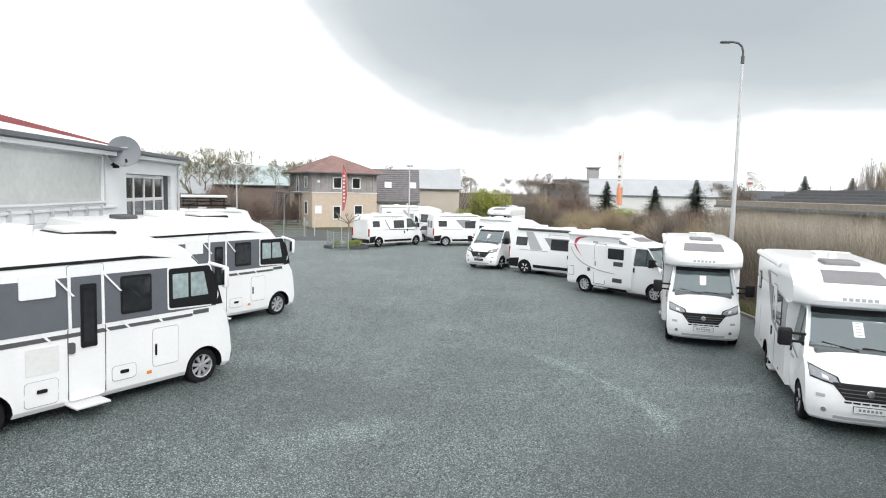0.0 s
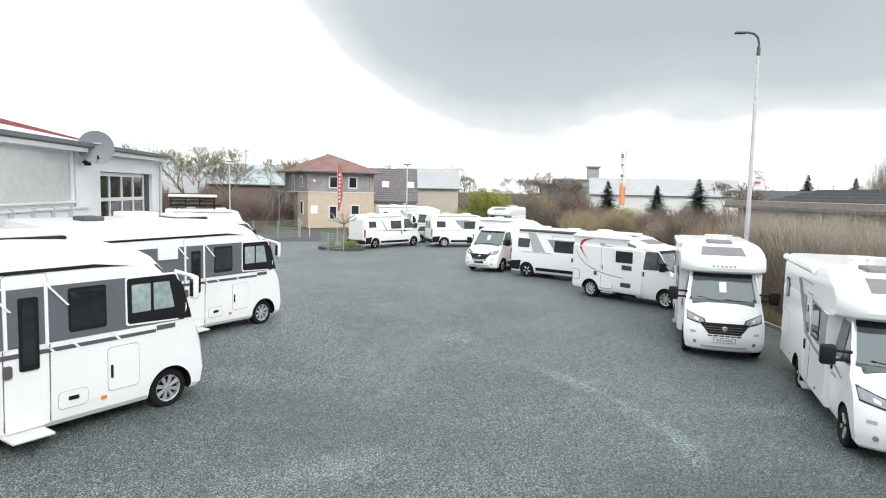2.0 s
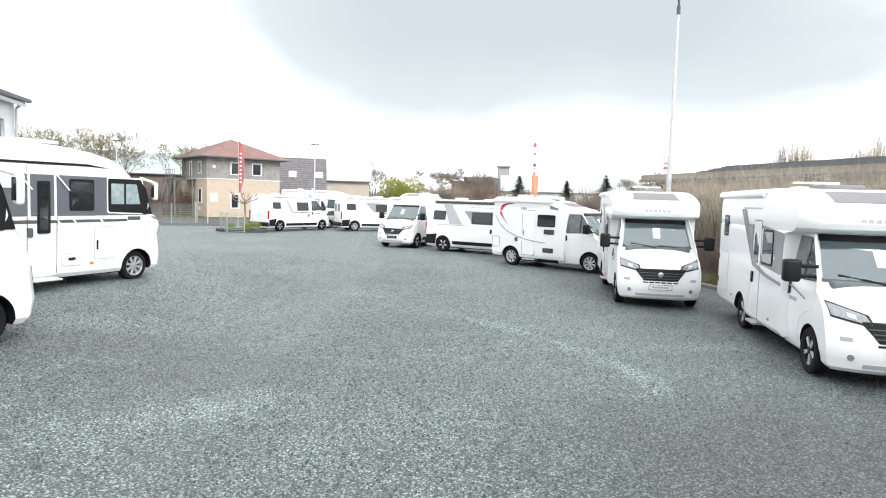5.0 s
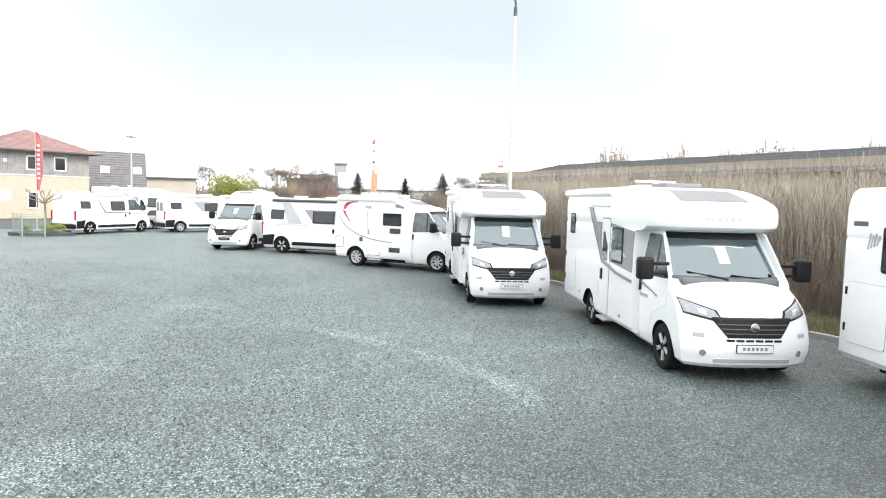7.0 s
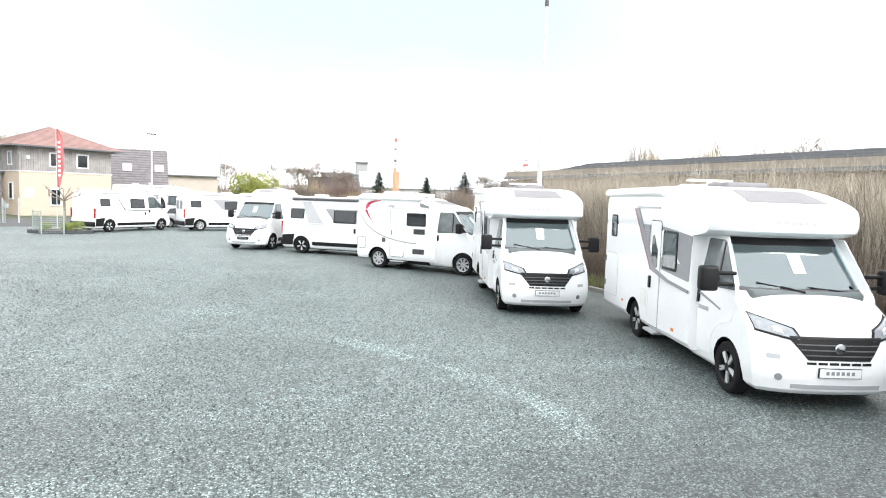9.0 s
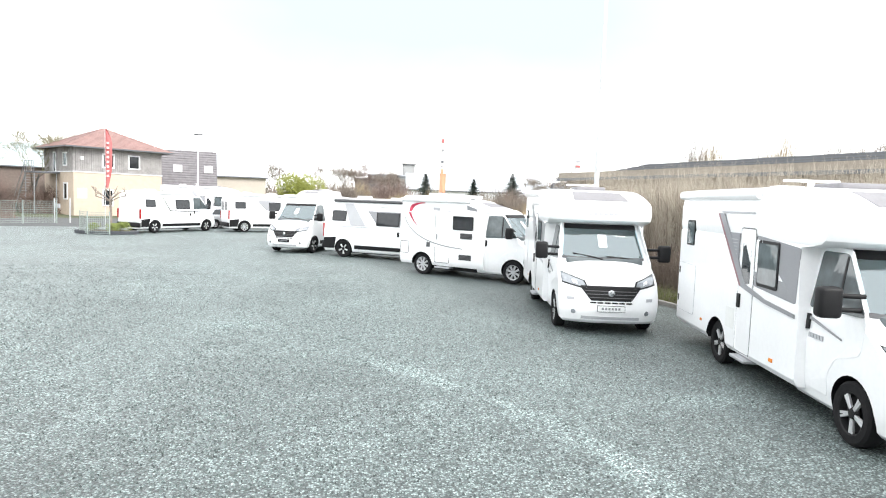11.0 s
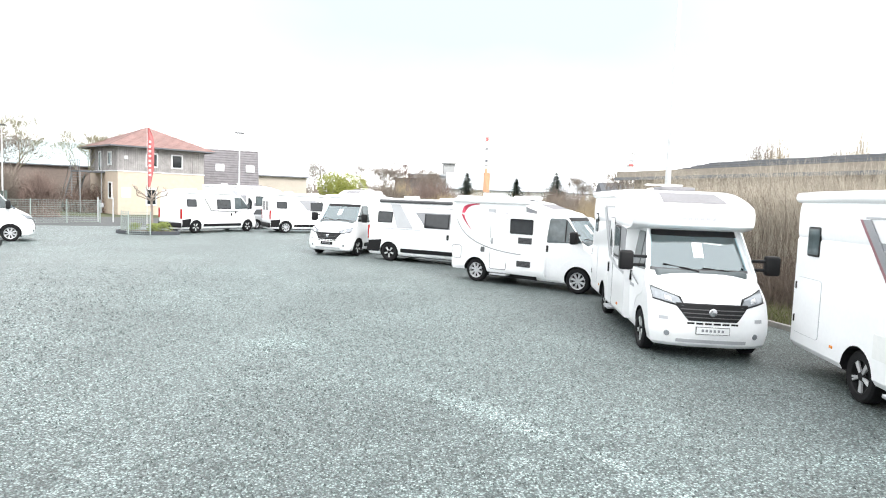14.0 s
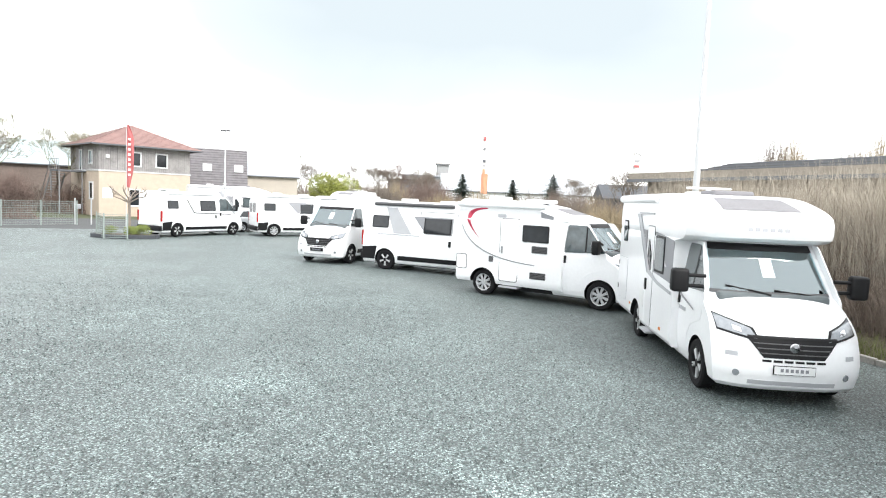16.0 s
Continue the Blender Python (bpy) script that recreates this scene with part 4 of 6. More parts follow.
        for x0, x1, z0, z1 in ((-1.16, -0.62, 0.62, 1.22), (-1.95, -1.50, 0.55, 0.78), (-3.40, -2.88, 0.47, 0.82)):
            h = door_line(root, sh, [(x0, z0), (x1, z0), (x1, z1), (x0, z1)], s, "locker_door", seam=PALE_DECAL, gap=0.010)
            cx, cz = (x0 + x1) / 2, (z0 + z1) / 2
            if x0 == -1.16:
                cx, part_out = x0 + 0.06, [(-0.02, -0.09), (0.02, -0.09), (0.02, 0.09), (-0.02, 0.09)]
            else:
                part_out = [(-0.08, -0.03), (0.08, -0.03), (0.08, 0.03), (-0.08, 0.03)]
            part("latch", sh.side([(cx + a, cz + b) for a, b in part_out], s, 0.022, 0.02, 0.015), BLACK, h)
        for x in (-1.28, -4.2):
            part("marker_light", sh.side([(x, 0.54), (x + 0.09, 0.54), (x + 0.09, 0.58), (x, 0.58)], s, 0.012, 0.012), AMBER, root)
    d = door_line(root, sh, [(-2.70, 0.42), (-2.08, 0.42), (-2.08, 2.44), (-2.70, 2.44)], seam=SILVER_DECAL, gap=0.010)
    part("door_band", sh.side([(-2.645, 1.44), (-2.135, 1.44), (-2.135, 2.26), (-2.645, 2.26)], -1, 0.014, 0.01), GREY_DECAL, d)
    for x in (-2.70, -2.13):
        part("door_edge", sh.side([(x, 1.40), (x + 0.05, 1.40), (x + 0.05, 2.32), (x, 2.32)], -1, 0.021, 0.015), PAINT, d)
    for x in (-2.72, -2.075):
        part("door_gap", sh.side([(x, 0.46), (x + 0.012, 0.46), (x + 0.012, 1.40), (x, 1.40)], -1, 0.016, 0.012), TRIM_GREY, d)
    w = part("door_window", sh.side([(-2.50, 1.15), (-2.22, 1.15), (-2.22, 2.14), (-2.50, 2.14)], -1, 0.022, 0.02, 0.04), BLACK, d)
    part("pane", sh.side([(-2.45, 1.21), (-2.27, 1.21), (-2.27, 2.08), (-2.45, 2.08)], -1, 0.026, 0.01, 0.03), TINTED, w)
    part("door_handle", sh.side([(-2.72, 1.10), (-2.60, 1.10), (-2.60, 1.24), (-2.72, 1.24)], -1, 0.03, 0.03, 0.04), TRIM_GREY, d)
    part("entry_step", box_bm(-2.75, -2.15, -1.46, -0.95, 0.27, 0.31, 0.01, 1), PALE_STEP, root, "pulled-out aluminium step")
    part("white_board", sh.side([(-3.45, 2.0), (-2.9, 2.0), (-2.9, 2.34), (-3.45, 2.34)], -1, 0.03, 0.03, 0.03), PAINT, root)
    part("vent_grille", sh.side([(-3.38, 0.92), (-2.86, 0.92), (-2.86, 1.24), (-3.38, 1.24)], -1, 0.008, 0.01, 0.02), PAINT_OLD, root)
    roof_hatch(root, -1.9, 0, 3.11, 1.02, 0.82, 0.05, BLACK, "hatch_rim")
    roof_hatch(root, -1.9, 0, 3.12, 0.9, 0.7, 0.12)
    roof_hatch(root, -3.2, 0.1, 3.14, 0.8, 0.75, 0.16, PAINT_OLD, "roof_air_conditioner")
    part("intake", box_bm(-2.84, -2.78, -0.22, 0.42, 3.17, 3.27, 0.01, 1), BLACK, root)
    roof_hatch(root, -4.6, -0.2, 3.14, 0.5, 0.5, 0.1, TRIM_GREY)
    return root


# ---- ground ----
def gravel_material():
    """Crushed stone: single stones, worn pale patches, a wet dark strip beside the kerb, and painted vehicle shade."""
    m = bpy.data.materials.new("dark_wet_gravel")
    m.use_nodes = True
    t = m.node_tree
    b = t.nodes["Principled BSDF"]

    def node(kind, **values):
        n = t.nodes.new(kind)
        for key, value in values.items():
            n.inputs[key].default_value = value
        return n

    def maths(op, x, y):
        n = t.nodes.new("ShaderNodeMath")
        n.operation = op
        for k, value in enumerate((x, y)):
            if isinstance(value, (int, float)):
                n.inputs[k].default_value = value
            else:
                t.links.new(value, n.inputs[k])
        return n.outputs[0]

    def ranged(value, f0, f1, t0, t1):
        n = node("ShaderNodeMapRange", **{"From Min": f0, "From Max": f1, "To Min": t0, "To Max": t1})
        n.interpolation_type = "SMOOTHSTEP"
        t.links.new(value, n.inputs["Value"])
        return n.outputs["Result"]

    co = t.nodes.new("ShaderNodeTexCoord")
    v = node("ShaderNodeTexVoronoi", Scale=42.0, Randomness=1.0)
    v2 = node("ShaderNodeTexVoronoi", Scale=105.0, Randomness=1.0)
    big = node("ShaderNodeTexNoise", Scale=0.33, Detail=8.0, Roughness=0.62)
    mid = node("ShaderNodeTexNoise", Scale=2.3, Detail=5.0, Roughness=0.6)
    for n in (v, v2, big, mid):
        t.links.new(co.outputs["Object"], n.inputs["Vector"])
    sep, sep2 = t.nodes.new("ShaderNodeSeparateColor"), t.nodes.new("ShaderNodeSeparateColor")
    t.links.new(v.outputs["Color"], sep.inputs["Color"])
    t.links.new(v2.outputs["Color"], sep2.inputs["Color"])
    tone = maths("ADD", maths("MULTIPLY", sep.outputs["Red"], 0.75), maths("MULTIPLY", sep2.outputs["Red"], 0.25))
    ramp = t.nodes.new("ShaderNodeValToRGB")
    e = ramp.color_ramp.elements
    e[0].position, e[0].color = 0.08, (0.036, 0.051, 0.050, 1)
    e[1].position, e[1].color = 0.95, (0.435, 0.520, 0.510, 1)
    e.new(0.58).color = (0.164, 0.211, 0.206, 1)
    t.links.new(tone, ramp.inputs["Fac"])
    shade = maths("MULTIPLY", ranged(big.outputs["Fac"], 0.32, 0.70, 0.83, 1.18), ranged(mid.outputs["Fac"], 0.3, 0.7, 0.90, 1.14))
    shade = maths("MULTIPLY", shade, ranged(v.outputs["Distance"], 0.30, 0.68, 1.14, 0.28))
    # worn pale patches: centre, half length, half width, turn
    warp = t.nodes.new("ShaderNodeVectorMath")
    warp.operation = "MULTIPLY_ADD"
    warp.inputs[1].default_value = (0.9, 0.9, 0)
    t.links.new(mid.outputs["Color"], warp.inputs[0])
    t.links.new(co.outputs["Object"], warp.inputs[2])
    for cx, cy, a, w, turn in ((-1.2, 21.35, 0.75, 0.5, 0.1), (1.75, 17.95, 1.7, 0.26, -0.90), (3.40, 15.25, 1.6, 0.30, -1.15), (3.80, 13.85, 1.0, 0.26, -1.45), (5.9, 16.3, 0.9, 0.4, 0.2), (-4.9, 15.3, 1.8, 0.8, 0.4), (-2.2, 11.8, 1.6, 0.6, 0.8)):
        mp = node("ShaderNodeMapping", Location=(cx, cy, 0), Rotation=(0, 0, turn), Scale=(a, w, 1))
        mp.vector_type = "TEXTURE"
        ln = t.nodes.new("ShaderNodeVectorMath")
        ln.operation = "LENGTH"
        t.links.new(warp.outputs[0], mp.inputs["Vector"])
        t.links.new(mp.outputs[0], ln.inputs[0])
        shade = maths("MULTIPLY", shade, ranged(ln.outputs["Value"], 0.2, 1.3, 1.55, 1.0))
    # darker ellipses: shade by the right motorhome painted into the colour, and one more left
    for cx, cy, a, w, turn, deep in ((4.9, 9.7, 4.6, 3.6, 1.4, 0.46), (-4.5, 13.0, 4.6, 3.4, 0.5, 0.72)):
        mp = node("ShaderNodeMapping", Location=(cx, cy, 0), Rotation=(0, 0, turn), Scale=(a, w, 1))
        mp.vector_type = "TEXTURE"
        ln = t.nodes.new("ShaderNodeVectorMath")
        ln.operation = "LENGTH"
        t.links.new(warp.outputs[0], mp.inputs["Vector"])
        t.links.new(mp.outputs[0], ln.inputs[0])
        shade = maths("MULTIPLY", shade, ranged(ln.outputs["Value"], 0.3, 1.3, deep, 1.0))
    # distance from the kerb: wet and darker close to it, vehicle shade painted in too
    xyz = t.nodes.new("ShaderNodeSeparateXYZ")
    t.links.new(warp.outputs[0], xyz.inputs[0])
    q = maths("SUBTRACT", 15.6, maths("ADD", xyz.outputs["X"], maths("MULTIPLY", xyz.outputs["Y"], 0.265)))
    wet = ranged(q, 1.2, 6.0, 0.60, 1.0)
    shade = maths("MULTIPLY", shade, wet)
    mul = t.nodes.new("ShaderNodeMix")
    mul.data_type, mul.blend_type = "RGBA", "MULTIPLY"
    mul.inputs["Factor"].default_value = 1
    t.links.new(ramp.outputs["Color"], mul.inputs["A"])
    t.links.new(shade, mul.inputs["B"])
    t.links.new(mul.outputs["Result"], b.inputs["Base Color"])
    b.inputs["Roughness"].default_value = 0.5
    b.inputs["Specular IOR Level"].default_value = 0.85
    bp = node("ShaderNodeBump", Strength=1.0, Distance=0.012)
    bp.invert = True
    t.links.new(v.outputs["Distance"], bp.inputs["Height"])
    t.links.new(bp.outputs["Normal"], b.inputs["Normal"])
    return m


GRAVEL = gravel_material()
SOIL = material("bare_soil", (0.10, 0.082, 0.058), 0.95, vary=0.35, scale=1.2, bump=0.8, bump_scale=25)
GRASS_GROUND = material("rough_grass_ground", (0.075, 0.085, 0.04), 0.95, vary=0.35, scale=0.6, bump=0.6, bump_scale=14)
ASPHALT = material("asphalt", (0.085, 0.088, 0.09), 0.85, vary=0.2, scale=0.8, bump=0.4, bump_scale=90)
KERB = material("concrete_kerb", (0.30, 0.29, 0.27), 0.85, vary=0.2, scale=3, bump=0.3)
CONCRETE = material("concrete", (0.42, 0.41, 0.39), 0.85, vary=0.15, scale=2)


STONE = material("loose_stone", (0.16, 0.185, 0.182), 0.8)
st_t = STONE.node_tree
st_geo, st_ramp = st_t.nodes.new("ShaderNodeNewGeometry"), st_t.nodes.new("ShaderNodeValToRGB")
st_ramp.color_ramp.elements[0].color = (0.046, 0.056, 0.055, 1)
st_ramp.color_ramp.elements[1].color = (0.222, 0.263, 0.259, 1)
st_ramp.color_ramp.elements.new(0.6).color = (0.118, 0.147, 0.144, 1)
st_t.links.new(st_geo.outputs["Random Per Island"], st_ramp.inputs["Fac"])
st_t.links.new(st_ramp.outputs["Color"], st_t.nodes["Principled BSDF"].inputs["Base Color"])


def loose_stones(count, x0, x1, y0, y1, seed):
    """Angular stones lying loose on the gravel."""
    g = np.random.default_rng(seed)
    base = np.array([(1, 0, 0), (-1, 0, 0), (0, 1, 0), (0, -1, 0), (0, 0, 1), (0.3, 0.3, 0.8)], float)
    tri = np.array([(0, 2, 4), (2, 1, 4), (1, 3, 4), (3, 0, 4)])
    size = g.uniform(0.008, 0.016, (count, 1, 1)) * g.uniform(0.7, 1.3, (count, 1, 3))
    a = g.uniform(0, 6.283, count)
    pts = base[None, :5] * size
    c, s = np.cos(a)[:, None], np.sin(a)[:, None]
    x, y = pts[..., 0] * c - pts[..., 1] * s, pts[..., 0] * s + pts[..., 1] * c
    px, py = g.triangular(x0, -1.0, x1, (count, 1)), y0 + (y1 - y0) * (1 - np.sqrt(1 - g.uniform(0, 1, (count, 1))))
    keep = g.uniform(0, 1, count) < np.clip(np.hypot((px[:, 0] - 5.2) / 3.4, (py[:, 0] - 9.4) / 4.4), 0.12, 1)
    x, y, px, py, pts, count = x[keep], y[keep], px[keep], py[keep], pts[keep], int(keep.sum())
    v = np.stack([x + px, y + py, pts[..., 2] * 1.3 + 0.0005 + lot_height(px, py)], -1).reshape(-1, 3)
    f = (tri[None] + 5 * np.arange(count)[:, None, None]).reshape(-1, 3)
    me = bpy.data.meshes.new("loose_stones")
    me.from_pydata(v.tolist(), [], f.tolist())
    me.materials.append(STONE)
    return tagged(new("loose_stones", me), "loose angular grey stones on the yard", "gravel", kind="stuff")


loose_stones(90000, -12.0, 8.0, 3.0, 32.0, 3)


def sheet(name, outline, z, mat, label, category, kind="structure"):
    bm = bmesh.new()
    bm.faces.new([bm.verts.new((x, y, z)) for x, y in outline])
    return tagged(part(name, bm, mat), label, category, kind=kind)


sheet("ground", [(-1500, -1500), (1500, -1500), (1500, 1500), (-1500, 1500)], -0.012, GRASS_GROUND, "rough winter grass reaching to the horizon", "ground")
# the kerb line beside the lot, as points from behind the camera to the far end
KERB_LINE = [(15.6, -2.0), (13.3, 6.5), (10.95, 15.4), (9.05, 22.6), (8.2, 27.2), (7.0, 33.0), (5.4, 39.5), (3.2, 48.0), (1.6, 57.0)]
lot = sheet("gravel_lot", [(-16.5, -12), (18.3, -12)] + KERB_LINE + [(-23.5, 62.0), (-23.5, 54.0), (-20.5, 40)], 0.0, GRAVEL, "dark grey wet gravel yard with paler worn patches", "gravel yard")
lot_bm = bmesh.new()
lot_bm.from_mesh(lot.data)
for axis, marks in (((1, 0, 0), [-16 + 0.7 * k for k in range(22)]), ((0, 1, 0), [-10 + 1.6 * k for k in range(30)])):
    for at in marks:
        bmesh.ops.bisect_plane(lot_bm, geom=lot_bm.verts[:] + lot_bm.edges[:] + lot_bm.faces[:], plane_co=[at * c for c in axis], plane_no=axis)
for v in lot_bm.verts:
    v.co.z = float(lot_height(v.co.x, v.co.y))
for f in lot_bm.faces:
    f.smooth = True
lot_bm.to_mesh(lot.data)
lot_bm.free()
sheet("road", [(-21.5, 51), (-8, 56), (2, 62), (2, 69), (-20, 66), (-60, 52), (-60, 45)], 0.004, ASPHALT, "grey asphalt drive in front of the house", "road")


def along(points, step):
    """Places and headings at even steps along a broken line."""
    out = []
    for a, b in zip(points, points[1:]):
        a, b = Vector(a), Vector(b)
        n = max(1, round((b - a).length / step))
        for k in range(n):
            out.append((a + (b - a) * (k + 0.5) / n, math.atan2((b - a).y, (b - a).x), (b - a).length / n))
    return out


kerb = tagged(new("kerb"), "low weathered concrete kerb along the gravel", "kerb", kind="structure")
kb = box_bm(-0.485, 0.485, -0.05, 0.05, -0.05, 0.11, 0.012, 1)
kme = bpy.data.meshes.new("kerb_stone")
kb.to_mesh(kme)
kb.free()
kme.materials.append(KERB)
for p, a, d in along(KERB_LINE[1:7], 1.0):
    k = new("kerb_stone", kme)
    k.parent = kerb
    k.matrix_basis = Matrix.Translation((p.x + 0.06, p.y, random.uniform(-0.01, 0.01))) @ Matrix.Rotation(a, 4, "Z")

# soil bank behind the kerb
bm = bmesh.new()
prev = None
for p, a, d in along(KERB_LINE, 0.8):
    side = Vector((math.sin(a), -math.cos(a)))
    ring = []
    for off, h in ((0.10, 0.02), (0.5, 0.13), (1.0, 0.32), (1.7, 0.62), (2.6, 0.80), (4.5, 0.9), (9.0, 0.9)):
        q = p + side * -off if side.x < 0 else p + side * off
        ring.append(bm.verts.new((q.x, q.y, h + 0.07 * noise.noise(Vector((q.x * 1.3, q.y * 1.3, off))))))
    if prev:
        for i in range(len(ring) - 1):
            bm.faces.new((prev[i], ring[i], ring[i + 1], prev[i + 1]))
    prev = ring
tagged(part("bank", bm, SOIL, smooth=60), "bare brown soil bank behind the kerb", "bank", kind="structure")

# ---- hedge of bare rods ----
TWIG = material("dry_hedge_rods", (0.45, 0.405, 0.335), 0.9, vary=0.35, scale=1.4)
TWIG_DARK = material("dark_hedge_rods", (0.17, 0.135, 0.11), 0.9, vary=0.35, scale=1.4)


def blades(count, place, height, width, lean, seed, segs=2):
    """Many thin upright three-sided rods, as point lists for one mesh."""
    rnd = random.Random(seed)
    vs, fs = [], []
    for _ in range(count):
        x, y, z = place(rnd)
        h, w = height(rnd, x, y), width * rnd.uniform(0.6, 1.3)
        dx, dy = rnd.gauss(0, lean) * h, rnd.gauss(0, lean) * h
        a = rnd.uniform(0, 6.283)
        n0 = len(vs)
        for k in range(segs + 1):
            t = k / segs
            ww = w * (1 - 0.8 * t)
            for j in range(3):
                b = a + j * 2.094
                vs.append((x + dx * t * t + ww * math.cos(b), y + dy * t * t + ww * math.sin(b), z + h * t))
        for k in range(segs):
            for j in range(3):
                fs.append((n0 + 3 * k + j, n0 + 3 * k + (j + 1) % 3, n0 + 3 * k + 3 + (j + 1) % 3, n0 + 3 * k + 3 + j))
    return vs, fs


def stuff(name, vs, fs, mat, label, category, kind="stuff"):
    me = bpy.data.meshes.new(name)
    me.from_pydata(vs, [], fs)
    me.materials.append(mat)
    return tagged(new(name, me), label, category, kind=kind)


def on_line(points, near, far, z):
    segs = [(Vector(a), Vector(b)) for a, b in zip(points, points[1:])]
    total = sum((b - a).length for a, b in segs)

    def place(rnd):
        s = rnd.uniform(0, total)
        for a, b in segs:
            d = (b - a).length
            if s <= d:
                break
            s -= d
        u = (b - a) / d
        p = a + u * s + Vector((abs(u.y), -u.x if u.y > 0 else u.x)) * rnd.uniform(near, far)
        return p.x, p.y, z
    return place


HEDGE = [(16.5, -2.0), (13.3, 6.5), (10.95, 15.4), (9.05, 22.6), (8.2, 27.2), (7.0, 33.0)]
vs, fs = blades(21000, on_line(HEDGE, 2.0, 4.6, 0.65), lambda r, x, y: r.uniform(2.0, 3.35) + 0.35 * noise.noise(Vector((x * 0.5, y * 0.5, 3))), 0.0065, 0.12, 5, 3)
stuff("hedge", vs, fs, TWIG, "tall leafless hedge of pale brown upright rods", "hedge")
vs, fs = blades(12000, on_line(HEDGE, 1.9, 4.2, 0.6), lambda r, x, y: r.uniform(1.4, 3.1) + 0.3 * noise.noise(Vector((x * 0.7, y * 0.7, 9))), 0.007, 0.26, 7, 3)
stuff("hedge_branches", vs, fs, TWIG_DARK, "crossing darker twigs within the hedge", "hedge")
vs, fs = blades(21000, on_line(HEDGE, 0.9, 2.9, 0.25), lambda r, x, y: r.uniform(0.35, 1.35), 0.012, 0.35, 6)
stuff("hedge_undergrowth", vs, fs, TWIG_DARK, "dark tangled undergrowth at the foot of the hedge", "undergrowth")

GRASS = material("rough_grass_blades", (0.13, 0.145, 0.055), 0.9, vary=0.4, scale=1.5)
vs, fs = blades(14000, on_line(HEDGE[1:], 0.15, 1.5, 0.04), lambda r, x, y: r.uniform(0.10, 0.42), 0.008, 0.45, 21)
stuff("grass_tufts", vs, fs, GRASS, "rough yellow-green grass tufts behind the kerb", "grass")

hedge_foot = on_line(HEDGE, 1.9, 4.5, 0.0)


def in_hedge(r):
    x, y, z = hedge_foot(r)
    return x, y, r.uniform(0.7, 3.1)


vs, fs = blades(28000, in_hedge, lambda r, x, y: r.uniform(0.2, 0.75), 0.0055, 0.75, 11)
stuff("hedge_twigs", vs, fs, TWIG, "fine pale side twigs of the hedge", "hedge")

# ---- the vehicles ----
motorhome_capped((6.17, 14.22), (-0.188, -0.982), "white motorhome with rounded cab nose and grey stripe edged dark red", (DULL_RED, SILVER_DECAL), wheelbase=3.75)
motorhome_capped((4.90, 21.08), (-0.173, -0.985), "white motorhome with rounded cab nose and grey side stripe", (SILVER_DECAL, PALE_DECAL), wheelbase=3.7, rear=-5.7)
motorhome_capped((7.72, 7.52), (-0.19, -0.98), "white motorhome whose rear side panel stands near the hedge", (SILVER_DECAL, PALE_DECAL), plain=True)
motorhome_low((5.70, 27.80), (0.749, -0.662), "white low-roofed motorhome with red curved stripe")
panel_van((3.66, 33.65), (0.850, -0.527), "white camper van with silver decals and black sills")
panel_van((-2.88, 38.25), (-0.415, -0.910), "white camper van facing the yard, plain sides", style="plain", height=2.5, plate_mat=BLACK)
panel_van((-8.85, 51.87), (0.561, 0.828), "white camper van with black bumper and thin dark line", style="line", height=2.5, rear_glass=False)
panel_van((-2.74, 53.36), (0.904, 0.428), "white camper van with dark silver swoosh", style="dark", rims=ALLOY)
panel_van((-16.3, 39.2), (0.86, 0.50), "white high-roofed van with a laden roof rack beside the workshop", style="plain", rims=ALLOY, height=3.0, rack=True)
integrated((-6.05, 12.78), (0.416, 0.909), "white integrated motorhome with dark grey window band and step out")
integrated((-7.38, 19.85), (0.395, 0.919), "white integrated motorhome with dark grey window band, parked second")

# more vehicles further back
panel_van((0.7, 43.6), (0.85, -0.53), "white camper van mostly hidden behind others", style="plain", rims=ALLOY, height=2.6)
motorhome_capped((-7.6, 59.6), (0.94, 0.34), "white coach-built motorhome parked in the back row", (PALE_DECAL, PALE_DECAL))
motorhome_capped((-3.8, 60.6), (-0.30, -0.95), "white tall-roofed motorhome parked in the back row", (PALE_DECAL, PALE_DECAL), wheelbase=3.45, rear=-5.0)


